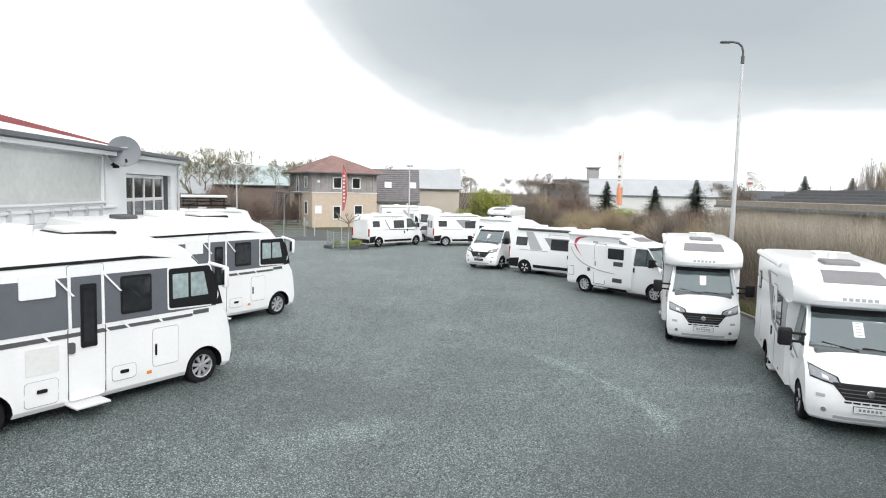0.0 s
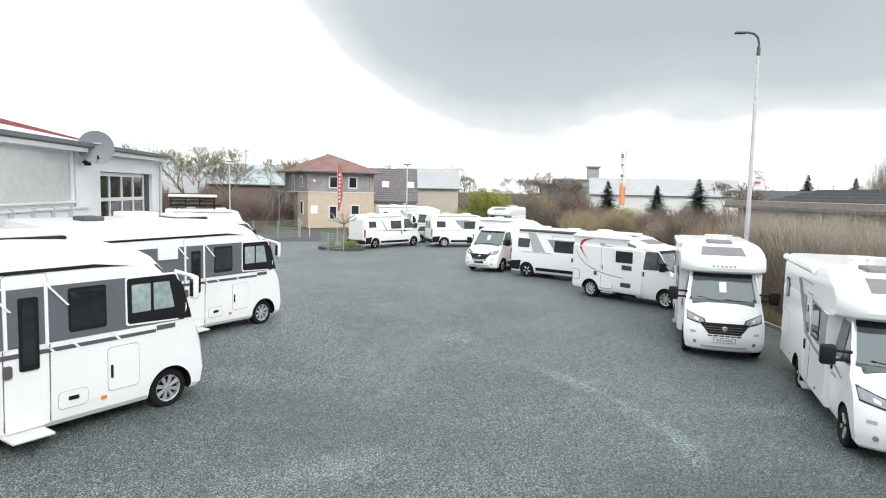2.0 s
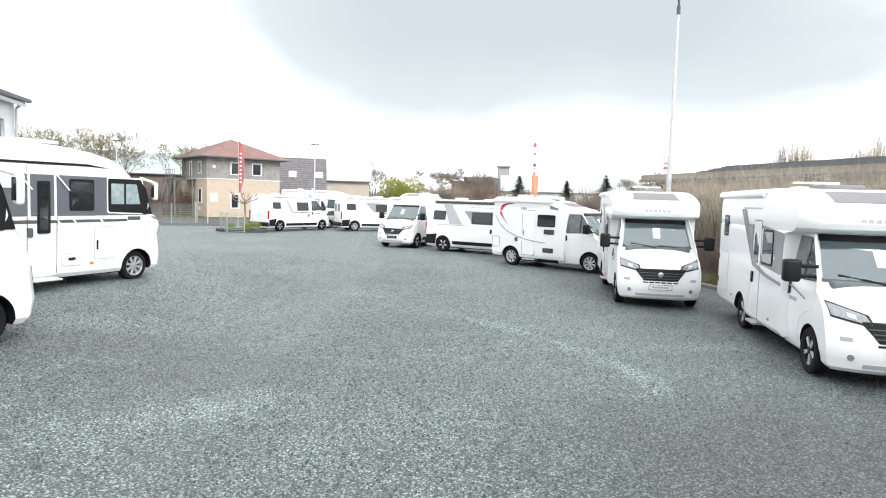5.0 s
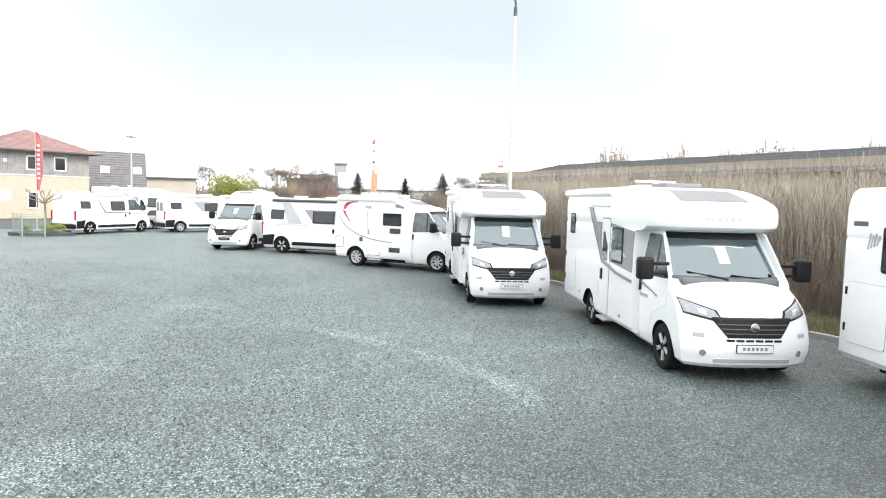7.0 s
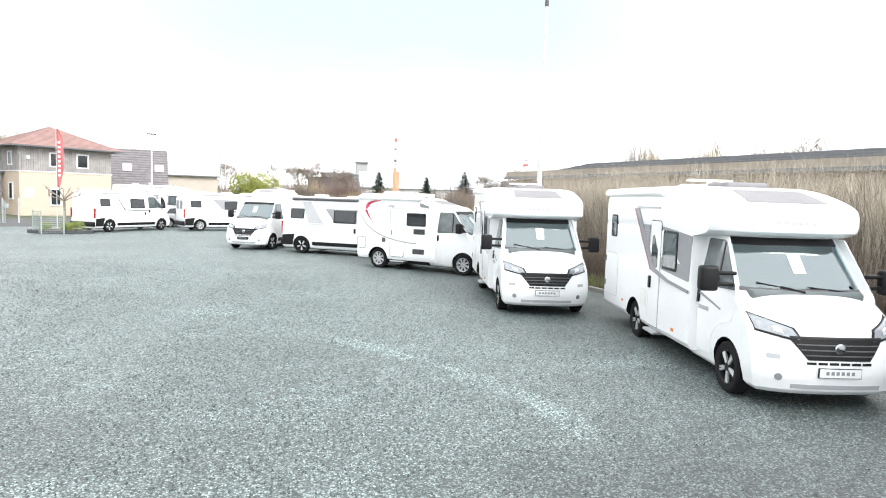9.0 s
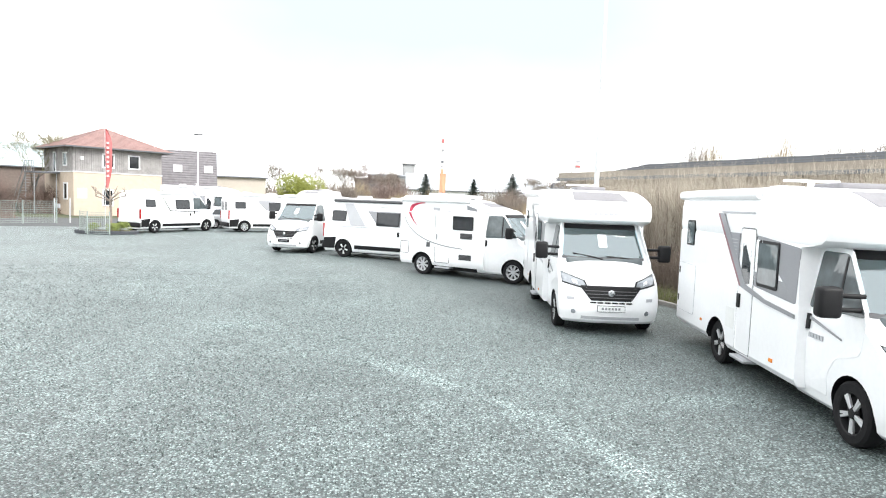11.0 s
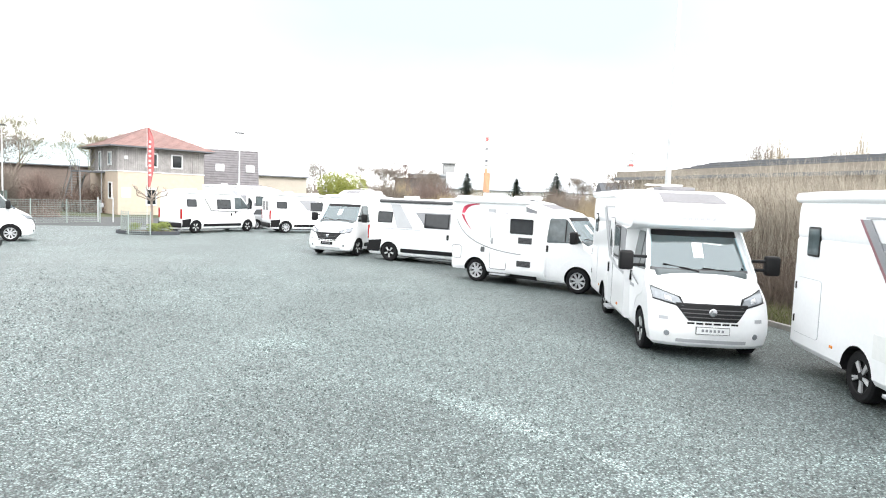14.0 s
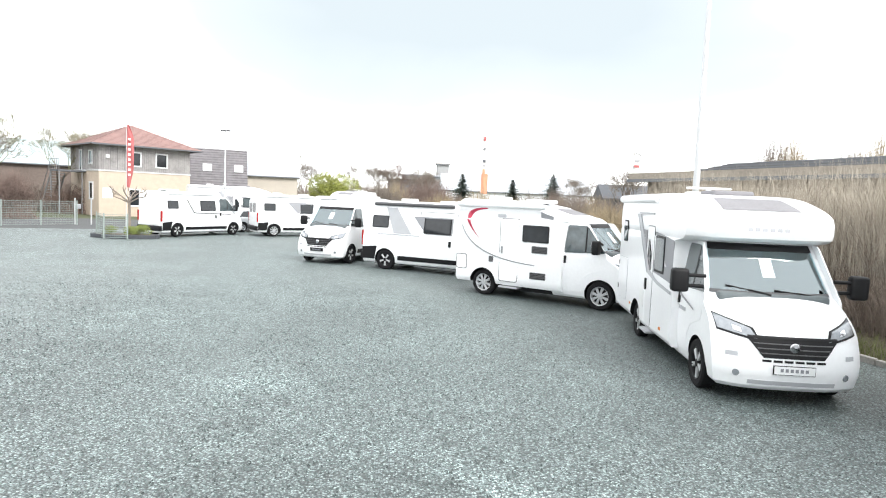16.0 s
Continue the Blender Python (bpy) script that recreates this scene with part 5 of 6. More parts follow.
def small_car(contact, heading, label, paint):
    """A small hatchback."""
    root = at_wheel("car", contact, heading, label, "car", "cars")
    rows = [(0.20, -3.10, 0.72, 0.72, 0.2, 0.1), (0.32, -3.22, 0.80, 0.82, 0.25, 0.1), (0.62, -3.25, 0.80, 0.86, 0.30, 0.12), (0.78, -3.22, 0.70, 0.86, 0.32, 0.12), (0.90, -3.18, 0.20, 0.85, 0.25, 0.12),
            (0.98, -3.14, -0.25, 0.82, 0.2, 0.12), (1.36, -2.75, -1.05, 0.66, 0.15, 0.12), (1.45, -2.5, -1.35, 0.60, 0.15, 0.1), (1.48, -2.3, -1.5, 0.50, 0.1, 0.1)]
    sh = Shell(rows)
    body = part("body", sh.mesh(0.06, 17), [paint, BLACK], root, smooth=28)
    carve(body, [(arch_cut(x, s, 0.30), 1) for x in (0, -2.5) for s in (-1, 1)])
    for x in (0, -2.5):
        for s in (-1, 1):
            wheel(root, x, s, ALLOY, 5, 0.30, 0.85)
    for s in (-1, 1):
        part("side_window", sh.side([(-0.45, 1.00), (-1.08, 1.36), (-1.75, 1.38), (-1.75, 0.98)], s, 0.01, 0.02, 0.04), TINTED, root)
        part("side_window", sh.side([(-1.82, 0.98), (-1.82, 1.38), (-2.45, 1.34), (-2.75, 1.0)], s, 0.01, 0.02, 0.04), TINTED, root)
        part("mirror", box_bm(-0.62, -0.45, s * 0.92 - 0.08, s * 0.92 + 0.08, 0.95, 1.08, 0.04, 2), BLACK, root, smooth=50)
        part("headlight", sh.front(0.62, 0.76, lambda z, s=s: (min(s * 0.48, s * 0.78), max(s * 0.48, s * 0.78)), 0.012, 3, 6), LAMP_GLASS, root)
        part("tail_light", box_bm(-3.24, -3.1, s * 0.74 - 0.08, s * 0.74 + 0.08, 0.70, 1.0, 0.03, 2), RED_GLASS, root)
    part("windscreen", sh.front(1.0, 1.34, lambda z: (-sh.wide(z) * 0.88, sh.wide(z) * 0.88), 0.008, 4, 12), TINTED, root, smooth=60)
    part("grille", sh.front(0.36, 0.52, lambda z: (-0.45, 0.45), 0.01, 2, 8), BLACK, root)
    part("bumper", box_bm(-3.28, -3.0, -0.78, 0.78, 0.28, 0.5, 0.06, 2), paint, root, smooth=50)
    return root


DARK_PAINT = material("dark_grey_paint", (0.05, 0.06, 0.058), 0.25, vary=0.1, coat=0.5)
SILVER_PAINT = material("silver_paint", (0.50, 0.51, 0.53), 0.3, metal=0.4, vary=0.05, coat=0.4)
small_car((-12.75, 30.7), (0.86, 0.50), "dark grey small car near the workshop", DARK_PAINT)
small_car((-6.9, 56.4), (0.75, 0.66), "silver small car between parked vans", SILVER_PAINT)

# ---- workshop hall ----
CLAD = material("white_cladding", (0.86, 0.875, 0.89), 0.5, vary=0.05, scale=0.8)
ROOF_RED = material("red_tile_roof", (0.24, 0.148, 0.135), 0.75, vary=0.22, scale=1.0, random_tint=0.12)
RED_TRIM = material("red_edge_sheet", (0.36, 0.10, 0.10), 0.6, vary=0.15, scale=2)
GUTTER = material("grey_gutter", (0.13, 0.14, 0.155), 0.5, vary=0.15)
MILK = material("milky_window_sheet", (0.62, 0.65, 0.63), 0.12, vary=0.10, scale=0.5)
FRAME_W = material("white_window_frame", (0.76, 0.77, 0.78), 0.4, vary=0.03)
DARK_GAP = material("dark_reveal", (0.06, 0.065, 0.075), 0.7, vary=0.2)
STEEL = material("galvanised_steel", (0.58, 0.59, 0.60), 0.5, metal=0.3, vary=0.1)
SATIN_GREY = material("grey_dish_paint", (0.19, 0.205, 0.23), 0.45, vary=0.06)
HALL_U, HALL_O = Vector((-0.2345, 0.9721, 0)), Vector((-11.6, 14.1, 0.37))
hall = tagged(new("workshop_hall"), "white workshop hall with milky window strip and glazed gate", "building")
hall.matrix_basis = Matrix.Translation(HALL_O) @ Matrix.Rotation(math.atan2(HALL_U.y, HALL_U.x), 4, "Z")
# along the wall: x; the yard is on its negative y side; openings are real gaps between wall pieces
E1, G0, G1, E2 = 5.33, 7.18, 11.85, 12.65
for x0, x1, z0, z1 in ((-24, E1, 0, 3.50), (-24, -3.6, 3.5, 5.05), (-3.6, E1, 4.92, 5.05), (E1, G0, 0, 5.05), (G0, G1, 4.42, 5.05), (G1, E2, 0, 5.05)):
    part("wall", box_bm(x0, x1, 0.0, 0.3, z0, z1), CLAD, hall)
part("end_wall", box_bm(E2 - 0.3, E2, 0.3, 14, 0, 5.05), CLAD, hall)
part("back_wall", box_bm(-24, E2, 14, 14.3, 0, 5.05), CLAD, hall)
part("floor_slab", box_bm(-24, E2 - 0.3, 0.3, 14, 0.0, 0.03), CONCRETE, hall)
part("roof", box_bm(-24.3, E2 + 0.15, -0.25, 14.5, 5.05, 5.22), GUTTER, hall)
part("fascia", box_bm(-24.3, E2 + 0.16, -0.33, -0.26, 4.94, 5.06), CLAD, hall)
part("gutter", joined(*[box_bm(-24.3, E2 + 0.2, -0.47, -0.34, 5.10, 5.12), box_bm(-24.3, E2 + 0.2, -0.48, -0.45, 5.10, 5.21), box_bm(-24.3, E2 + 0.2, -0.36, -0.335, 5.10, 5.21)]), GUTTER, hall)
part("snow_guard", plate_bm([(-24.3, -0.28, 5.22), (7.6, -0.28, 5.22), (7.6, 0.0, 5.26), (-24.3, 0.9, 6.20)], 0.05), FRAME_W, hall)
part("roof_edge", plate_bm([(-24.3, 0.95, 5.3), (8.2, 0.06, 5.2), (8.2, 0.06, 5.27), (-24.3, 0.95, 6.85)], 0.06), RED_TRIM, hall, "faded red sheet roof edge")
w = part("window_strip", joined(box_bm(-3.6, E1, 0.06, 0.12, 3.50, 3.60), box_bm(-3.6, E1, 0.06, 0.12, 4.84, 4.92), box_bm(E1 - 0.08, E1, 0.06, 0.12, 3.6, 4.84), box_bm(-3.6, -3.5, 0.06, 0.12, 3.6, 4.84)), STEEL, hall)
part("pane", box_bm(-3.5, E1 - 0.08, 0.08, 0.10, 3.6, 4.84), MILK, w, "milky translucent sheet")
part("sill", box_bm(-3.7, E1 + 0.1, -0.10, 0.02, 3.44, 3.50, 0.01, 1), FRAME_W, w)
part("trim_rail", box_bm(-24, E1 + 0.9, -0.06, 0.0, 3.26, 3.34, 0.015, 1), FRAME_W, hall)
for k in range(14):
    part("bracket", box_bm(-8 + k * 1.0, -7.94 + k * 1.0, -0.09, 0.0, 3.02, 3.36), STEEL, hall)
part("panel_joint", box_bm(-24, E1 + 0.9, -0.012, 0.0, 2.96, 3.0), STEEL, hall)
part("panel_edge", box_bm(E1 + 0.06, E1 + 0.12, -0.03, 0.0, 3.3, 5.0), STEEL, hall)
gate = part("sectional_gate", box_bm(G0, G1 - 0.45, 0.16, 0.24, 0.03, 0.9), FRAME_W, hall, "white glazed sectional gate")
for z in (0.9, 1.76, 2.62, 3.44, 4.28):
    part("rail", box_bm(G0, G1 - 0.45, 0.15, 0.25, z, z + 0.12), FRAME_W, gate)
for x in (0.0, 1.03, 2.06, 3.10, 4.13):
    part("stile", box_bm(G0 + x, G0 + x + 0.09, 0.147, 0.253, 0.9, 4.4), FRAME_W, gate)
for i in range(4):
    for j in range(4):
        z = (1.02, 1.88, 2.74, 3.56)[j]
        part("pane", box_bm(G0 + 0.09 + i * 1.03, G0 + 1.03 + i * 1.03, 0.19, 0.205, z, z + (0.74, 0.74, 0.70, 0.72)[j]), TINTED, gate)
part("gate_reveal", box_bm(G1 - 0.45, G1, 0.12, 0.28, 0.03, 4.42), DARK_GAP, hall)
part("downpipe", joined(rod((E2 - 0.12, -0.10, 0.05), (E2 - 0.12, -0.10, 4.85), 0.05, 0.05, 10), rod((E2 - 0.12, -0.10, 4.85), (E2 - 0.12, -0.38, 5.12), 0.05, 0.05, 10)), STEEL, hall)
# satellite dish on its bracket
dish = tagged(new("satellite_dish"), "round grey satellite dish on a wall bracket", "satellite dish")
dish.matrix_basis = Matrix.Translation((-12.42, 19.75, 5.47)) @ Matrix.Rotation(radians(36), 4, "Z") @ Matrix.Rotation(radians(-4), 4, "X")
prof = [(0.49 * k / 8, 0.06 * (k / 8) ** 2 - 0.06) for k in range(9)]
prof[0] = (0.001, -0.06)
part("reflector", turned(lathe(prof + [(r, y + 0.02) for r, y in reversed(prof)], 32), Matrix.Rotation(math.pi, 4, "Z")), SATIN_GREY, dish, smooth=40)
part("feed_arm", rod((0, 0.06, -0.44), (0.05, -0.45, -0.36), 0.015, 0.015, 6), STEEL, dish)
part("receiver", rod((0.05, -0.47, -0.38), (0.04, -0.40, -0.30), 0.035, 0.03, 10), BLACK, dish)
part("bracket", joined(rod((0, 0.1, -0.05), (-0.25, 0.30, -0.4), 0.03, 0.03, 8), rod((-0.25, 0.3, -0.4), (-0.5, 0.75, -0.4), 0.03, 0.03, 8), box_bm(-0.34, -0.14, 0.18, 0.36, -0.52, -0.32, 0.02, 1)), BLACK, dish)
part("mark_bar", box_bm(-0.12, 0.12, -0.012, 0.0, 0.10, 0.14), PALE_DECAL, dish)
# board with readable end of a word
board = tagged(new("sign_board"), "white board with dark word and red stripe on the wall", "sign")
board.matrix_basis = hall.matrix_basis @ Matrix.Translation((0, -0.05, 0))
part("panel", box_bm(-2.2, 1.55, -0.03, 0.03, 2.42, 2.98, 0.008, 1), PAPER, board)
part("red_stripe", box_bm(-2.2, 1.35, -0.036, -0.03, 2.42, 2.54), RED_DECAL, board)
tc = bpy.data.curves.new("word", "FONT")
tc.body, tc.size, tc.extrude, tc.align_x = "berblick", 0.30, 0.003, "RIGHT"
tc.materials.append(GREY_DECAL)
word = new("word", tc)
word.parent = board
word.matrix_basis = Matrix.Translation((1.02, -0.036, 2.66)) @ Matrix.Rotation(radians(90), 4, "X")
part("round_mark", turned(lathe([(0.001, 0), (0.09, 0), (0.09, 0.01), (0.001, 0.01)], 20, close=False), Matrix.Translation((1.28, -0.045, 2.76))), GREY_DECAL, board)

# ---- house ----
BRICK = material("yellow_brick", (0.57, 0.475, 0.385), 0.85, vary=0.10, scale=2.5)
BOARDS = material("weathered_boards", (0.34, 0.325, 0.32), 0.9, vary=0.3, scale=1.5)
house = tagged(new("house"), "two-storey house, yellow brick below, grey boards above, red hipped roof", "house")
hu = Vector((math.cos(radians(39.5)), math.sin(radians(39.5)), 0))
house.matrix_basis = Matrix.Translation((-24.0, 69.6, 0)) @ Matrix.Rotation(math.atan2(hu.y, hu.x), 4, "Z") @ Matrix.Diagonal((1, 1, 0.985, 1))
HW = 7.9
part("brick_wall", box_bm(0, HW, 0, HW, 0, 3.95), BRICK, house, "yellow brick ground floor")
part("ledge", box_bm(-0.06, HW + 0.06, -0.06, HW + 0.06, 3.95, 4.05), FRAME_W, house)
part("upper_wall", box_bm(0.05, HW - 0.05, 0.05, HW - 0.05, 4.05, 6.35), BOARDS, house)
bs = []
rnd = random.Random(8)
for k in range(42):
    u = k * HW / 42
    d = rnd.uniform(0.01, 0.04)
    bs.append(box_bm(u, u + 0.17, -d, 0.05, 4.06, 6.35))
    bs.append(box_bm(-d, 0.05, u, u + 0.17, 4.06, 6.35))
tagged(part("boarding", joined(*bs), BOARDS, house, "upright weathered grey boards"), kind="stuff")
bm = bmesh.new()
c = [bm.verts.new(p) for p in ((-0.8, -0.8, 6.28), (HW + 0.8, -0.8, 6.28), (HW + 0.8, HW + 0.8, 6.28), (-0.8, HW + 0.8, 6.28))]
top = bm.verts.new((HW / 2, HW / 2, 8.45))
for k in range(4):
    bm.faces.new((c[k], c[(k + 1) % 4], top))
bm.faces.new(c)
roof = part("roof", bm, ROOF_RED, house, "red tiled hipped roof")
rows_v, rows_f = [], []
for face in range(2):
    for k in range(17):
        t0, t1 = k / 17, (k + 1) / 17
        lo, hi = -0.8 + (HW / 2 + 0.8) * t0, -0.8 + (HW / 2 + 0.8) * t1
        z0, z1 = 6.30 + 2.17 * t0 + 0.05, 6.30 + 2.17 * t1 + 0.01
        q = [(lo, lo, z0), (HW - lo, lo, z0), (HW - hi, hi, z1), (hi, hi, z1), (lo, lo, z0 - 0.05), (HW - lo, lo, z0 - 0.05)]
        if face:
            q = [(y, x, z) for x, y, z in q]
        n = len(rows_v)
        rows_v += q
        rows_f += [(n, n + 1, n + 2, n + 3), (n + 4, n + 5, n + 1, n)]
me = bpy.data.meshes.new("tiling")
me.from_pydata(rows_v, [], rows_f)
me.materials.append(ROOF_RED)
o = tagged(new("tiling", me), kind="stuff")
o.parent = roof
part("eaves_board", joined(*[box_bm(-0.85, HW + 0.85, y - 0.03, y + 0.03, 6.18, 6.30) for y in (-0.82, HW + 0.82)], *[box_bm(x - 0.03, x + 0.03, -0.85, HW + 0.85, 6.18, 6.30) for x in (-0.82, HW + 0.82)]), GUTTER, house)


def house_window(parent, x0, x1, z0, z1, side="front", mat=TINTED):
    if side == "front":
        f = part("window", joined(box_bm(x0, x1, -0.09, 0.02, z0, z0 + 0.12), box_bm(x0, x1, -0.09, 0.02, z1 - 0.12, z1), box_bm(x0, x0 + 0.12, -0.09, 0.02, z0 + 0.12, z1 - 0.12), box_bm(x1 - 0.12, x1, -0.09, 0.02, z0 + 0.12, z1 - 0.12)), FRAME_W, parent)
        part("pane", box_bm(x0 + 0.12, x1 - 0.12, -0.05, 0.0, z0 + 0.12, z1 - 0.12), mat, f)
    else:
        f = part("window", joined(box_bm(-0.09, 0.02, x0, x1, z0, z0 + 0.12), box_bm(-0.09, 0.02, x0, x1, z1 - 0.12, z1), box_bm(-0.09, 0.02, x0, x0 + 0.12, z0 + 0.12, z1 - 0.12), box_bm(-0.09, 0.02, x1 - 0.12, x1, z0 + 0.12, z1 - 0.12)), FRAME_W, parent)
        part("pane", box_bm(-0.05, 0.0, x0 + 0.12, x1 - 0.12, z0 + 0.12, z1 - 0.12), mat, f)


house_window(house, 2.4, 3.5, 4.45, 5.80)
house_window(house, 4.7, 5.8, 4.45, 5.80)
house_window(house, 2.4, 3.4, 0.9, 2.5)
house_window(house, 5.0, 6.1, 1.3, 2.6)
house_window(house, 1.5, 2.5, 4.5, 5.8, "side")
house_window(house, 4.4, 5.2, 3.95, 5.9, "side")
house_window(house, 1.4, 2.4, 1.4, 3.0, "side")
part("wall_lamp", box_bm(0.55, 0.8, -0.2, 0.0, 5.1, 5.4), FRAME_W, house)
part("notice", box_bm(0.3, 1.1, -0.03, 0.0, 1.6, 2.5), PAPER, house)
STAIR = material("dull_grey_stair_steel", (0.30, 0.31, 0.32), 0.6, metal=0.2, vary=0.15)
# outside stair and landing on its flank
st = part("landing", box_bm(-2.2, -0.02, 3.4, 6.2, 3.80, 3.95), GUTTER, house)
for x, y in ((-2.1, 3.5), (-2.1, 6.1), (-0.3, 3.5)):
    part("post", rod((x, y, 0), (x, y, 3.8), 0.05, 0.05, 8), STAIR, st)
for k in range(14):
    part("step", box_bm(-2.1, -1.0, 6.2 + 0.27 * k, 6.45 + 0.27 * k, 3.6 - 0.26 * k, 3.66 - 0.26 * k), STAIR, st)
for x in (-2.14, -0.98):
    part("stringer", plate_bm([(x, 6.2, 3.42), (x, 6.2, 3.72), (x, 9.95, 0.15), (x, 9.65, 0.0)], 0.05), STAIR, st)
part("railing", joined(*[rod((-2.15, 3.4, z), (-2.15, 6.2, z), 0.03, 0.03, 6) for z in (4.4, 4.9)], *[rod((-2.15, 3.4 + 0.7 * k, 3.95), (-2.15, 3.4 + 0.7 * k, 4.9), 0.025, 0.025, 6) for k in range(5)], rod((-2.1, 6.2, 4.9), (-2.1, 10, 1.2), 0.03, 0.03, 6)), STAIR, st)

# ---- other buildings ----
SHINGLE = material("grey_shingles", (0.20, 0.19, 0.20), 0.9, vary=0.25, scale=2.2)
PLASTER = material("beige_plaster", (0.52, 0.47, 0.41), 0.9, vary=0.1, scale=0.7)
GREY_RENDER = material("grey_render", (0.36, 0.365, 0.37), 0.9, vary=0.12, scale=0.7)
SHEET_ROOF = material("pale_sheet_roof", (0.40, 0.42, 0.44), 0.5, vary=0.12, scale=0.4)
GREEN_ROOF = material("pale_green_sheet_roof", (0.37, 0.44, 0.45), 0.5, vary=0.1, scale=0.4)
DARK_ROOF = material("dark_roof_sheet", (0.075, 0.08, 0.09), 0.7, vary=0.2, scale=0.5)
STEP_ROOF = material("weathered_grey_roof_felt", (0.13, 0.13, 0.132), 0.8, vary=0.2, scale=0.5)
TAN_ROOF = material("tan_flat_roof", (0.30, 0.265, 0.22), 0.9, vary=0.2, scale=0.5)
BROWN_WALL = material("grey_brown_wall", (0.20, 0.16, 0.14), 0.9, vary=0.2, scale=0.5)


def block(name, centre, yaw, size, eave, ridge, wall_mat, roof_mat, label, overhang=0.3, rows=0):
    """A plain gabled or flat building; the ridge runs along its x."""
    root = tagged(new(name), label, "building", "buildings in the distance")
    root.matrix_basis = Matrix.Translation((*centre, 0)) @ Matrix.Rotation(radians(yaw), 4, "Z")
    a, b = size[0] / 2, size[1] / 2
    part("wall", box_bm(-a, a, -b, b, 0, eave), wall_mat, root)
    o = overhang
    if ridge > eave:
        bm = bmesh.new()
        v = [bm.verts.new(p) for p in ((-a - o, -b - o, eave), (a + o, -b - o, eave), (a + o, b + o, eave), (-a - o, b + o, eave), (-a - o, 0, ridge), (a + o, 0, ridge))]
        for f in ((0, 1, 5, 4), (2, 3, 4, 5), (0, 4, 3), (1, 2, 5), (3, 2, 1, 0)):
            bm.faces.new([v[i] for i in f])
        r = part("roof", bm, roof_mat, root)
        for k in range(rows):
            t = (k + 0.5) / rows
            y, z = -b - o + (b + o) * t, eave + (ridge - eave) * t
            part("roof_course", box_bm(-a - o, a + o, y - 0.05, y + 0.02, z - 0.02, z + 0.05), roof_mat, r)
    else:
        part("roof", box_bm(-a - o, a + o, -b - o, b + o, eave, eave + 0.35), roof_mat, root)
    part("gutter", box_bm(-a - o, a + o, -b - o - 0.12, -b - o, eave - 0.05, eave + 0.08), GUTTER, root)
    return root


g = block("shingled_house", (-18.7, 84.4), 14, (7.5, 5.5), 2.8, 7.1, PLASTER, SHINGLE, "house with steep grey shingled roof", 0.2, 16)
for x in (-0.6, 2.6):
    part("skylight", turned(box_bm(x, x + 0.9, -0.05, 0.08, -0.45, 0.45), Matrix.Translation((0, -1.52, 5.0)) @ Matrix.Rotation(radians(-34), 4, "X")), FRAME_W, g)
block("white_hall", (-15.8, 99.5), 10, (9.0, 6.5), 4.6, 7.7, PLASTER, SHEET_ROOF, "beige hall with pale metal roof", 0.3)
block("green_hall", (-43, 90), 22, (24, 12), 4.6, 7.6, BROWN_WALL, GREEN_ROOF, "low hall with pale green sheet roof")
block("grey_hall", (-43, 73), 25, (9, 8), 3.4, 6.2, DARK_ROOF, SHEET_ROOF, "grey gabled hall behind trees")
block("white_works", (24, 128), -4, (26, 12), 4.2, 7.4, FRAME_W, SHEET_ROOF, "wide white works building with pale roof")
block("brown_works", (5.4, 140), 0, (8, 8), 5.9, 5.9, GUTTER, DARK_ROOF, "dark grey flat-roofed works building far off")
block("grey_works", (9, 150), 0, (9, 8), 7.2, 7.2, GREY_RENDER, SHEET_ROOF, "grey flat-roofed works building")
block("tower_block", (14, 160), 0, (2.6, 3), 10.5, 10.5, GREY_RENDER, CONCRETE, "slim grey tower block far off")
block("orange_house", (-22, 118), 12, (12, 8), 4.0, 7.2, BROWN_WALL, ROOF_RED, "brick house with red roof far behind")
lb = block("long_hall", (24.4, 19.2), -75.5, (46, 14), 3.85, 3.85, TAN_ROOF, TAN_ROOF, "long tan and dark flat-roofed hall behind the hedge", 0.6)
for k in range(4):
    part("roof_step", box_bm(-22.8, 22.8, -5.5 + 0.8 * k, 7, 4.2 + 0.17 * k, 4.31 + 0.17 * k), STEP_ROOF, lb)
    part("roof_gap", box_bm(-22.7, 22.7, -5.3 + 0.8 * k, 7, 4.31 + 0.17 * k, 4.37 + 0.17 * k), GUTTER, lb)
block("grey_roof_hall", (33.5, 84), -12, (16, 10), 3.5, 5.2, DARK_ROOF, DARK_ROOF, "dark grey hall with low gable")

# ---- lamps, masts and flags ----
lp = tagged(new("street_lamp"), "tall pale street lamp post with curved arm", "street lamp")
lp.matrix_basis = Matrix.Translation((9.22, 30.04, 0.66))
part("post", rod((0, 0, 0), (0, 0, 9.55), 0.11, 0.055, 12), STEEL, lp, smooth=40)
pts = [(0, 0, 9.5), (0.0, 0, 9.9), (-0.06, 0, 10.12), (-0.22, -0.02, 10.26), (-0.45, -0.04, 10.30), (-0.55, -0.04, 10.3)]
part("arm", joined(rod((0, 0, 9.40), (0, 0, 9.72), 0.075, 0.07, 10), *[rod(a, b, 0.045, 0.045, 8) for a, b in zip(pts, pts[1:])]), TRIM_GREY, lp, "dark grey curved arm", smooth=40)
part("lamp_head", turned(box_bm(-0.95, -0.5, -0.12, 0.10, 10.26, 10.34, 0.03, 2), Matrix.Identity(4)), TRIM_GREY, lp)


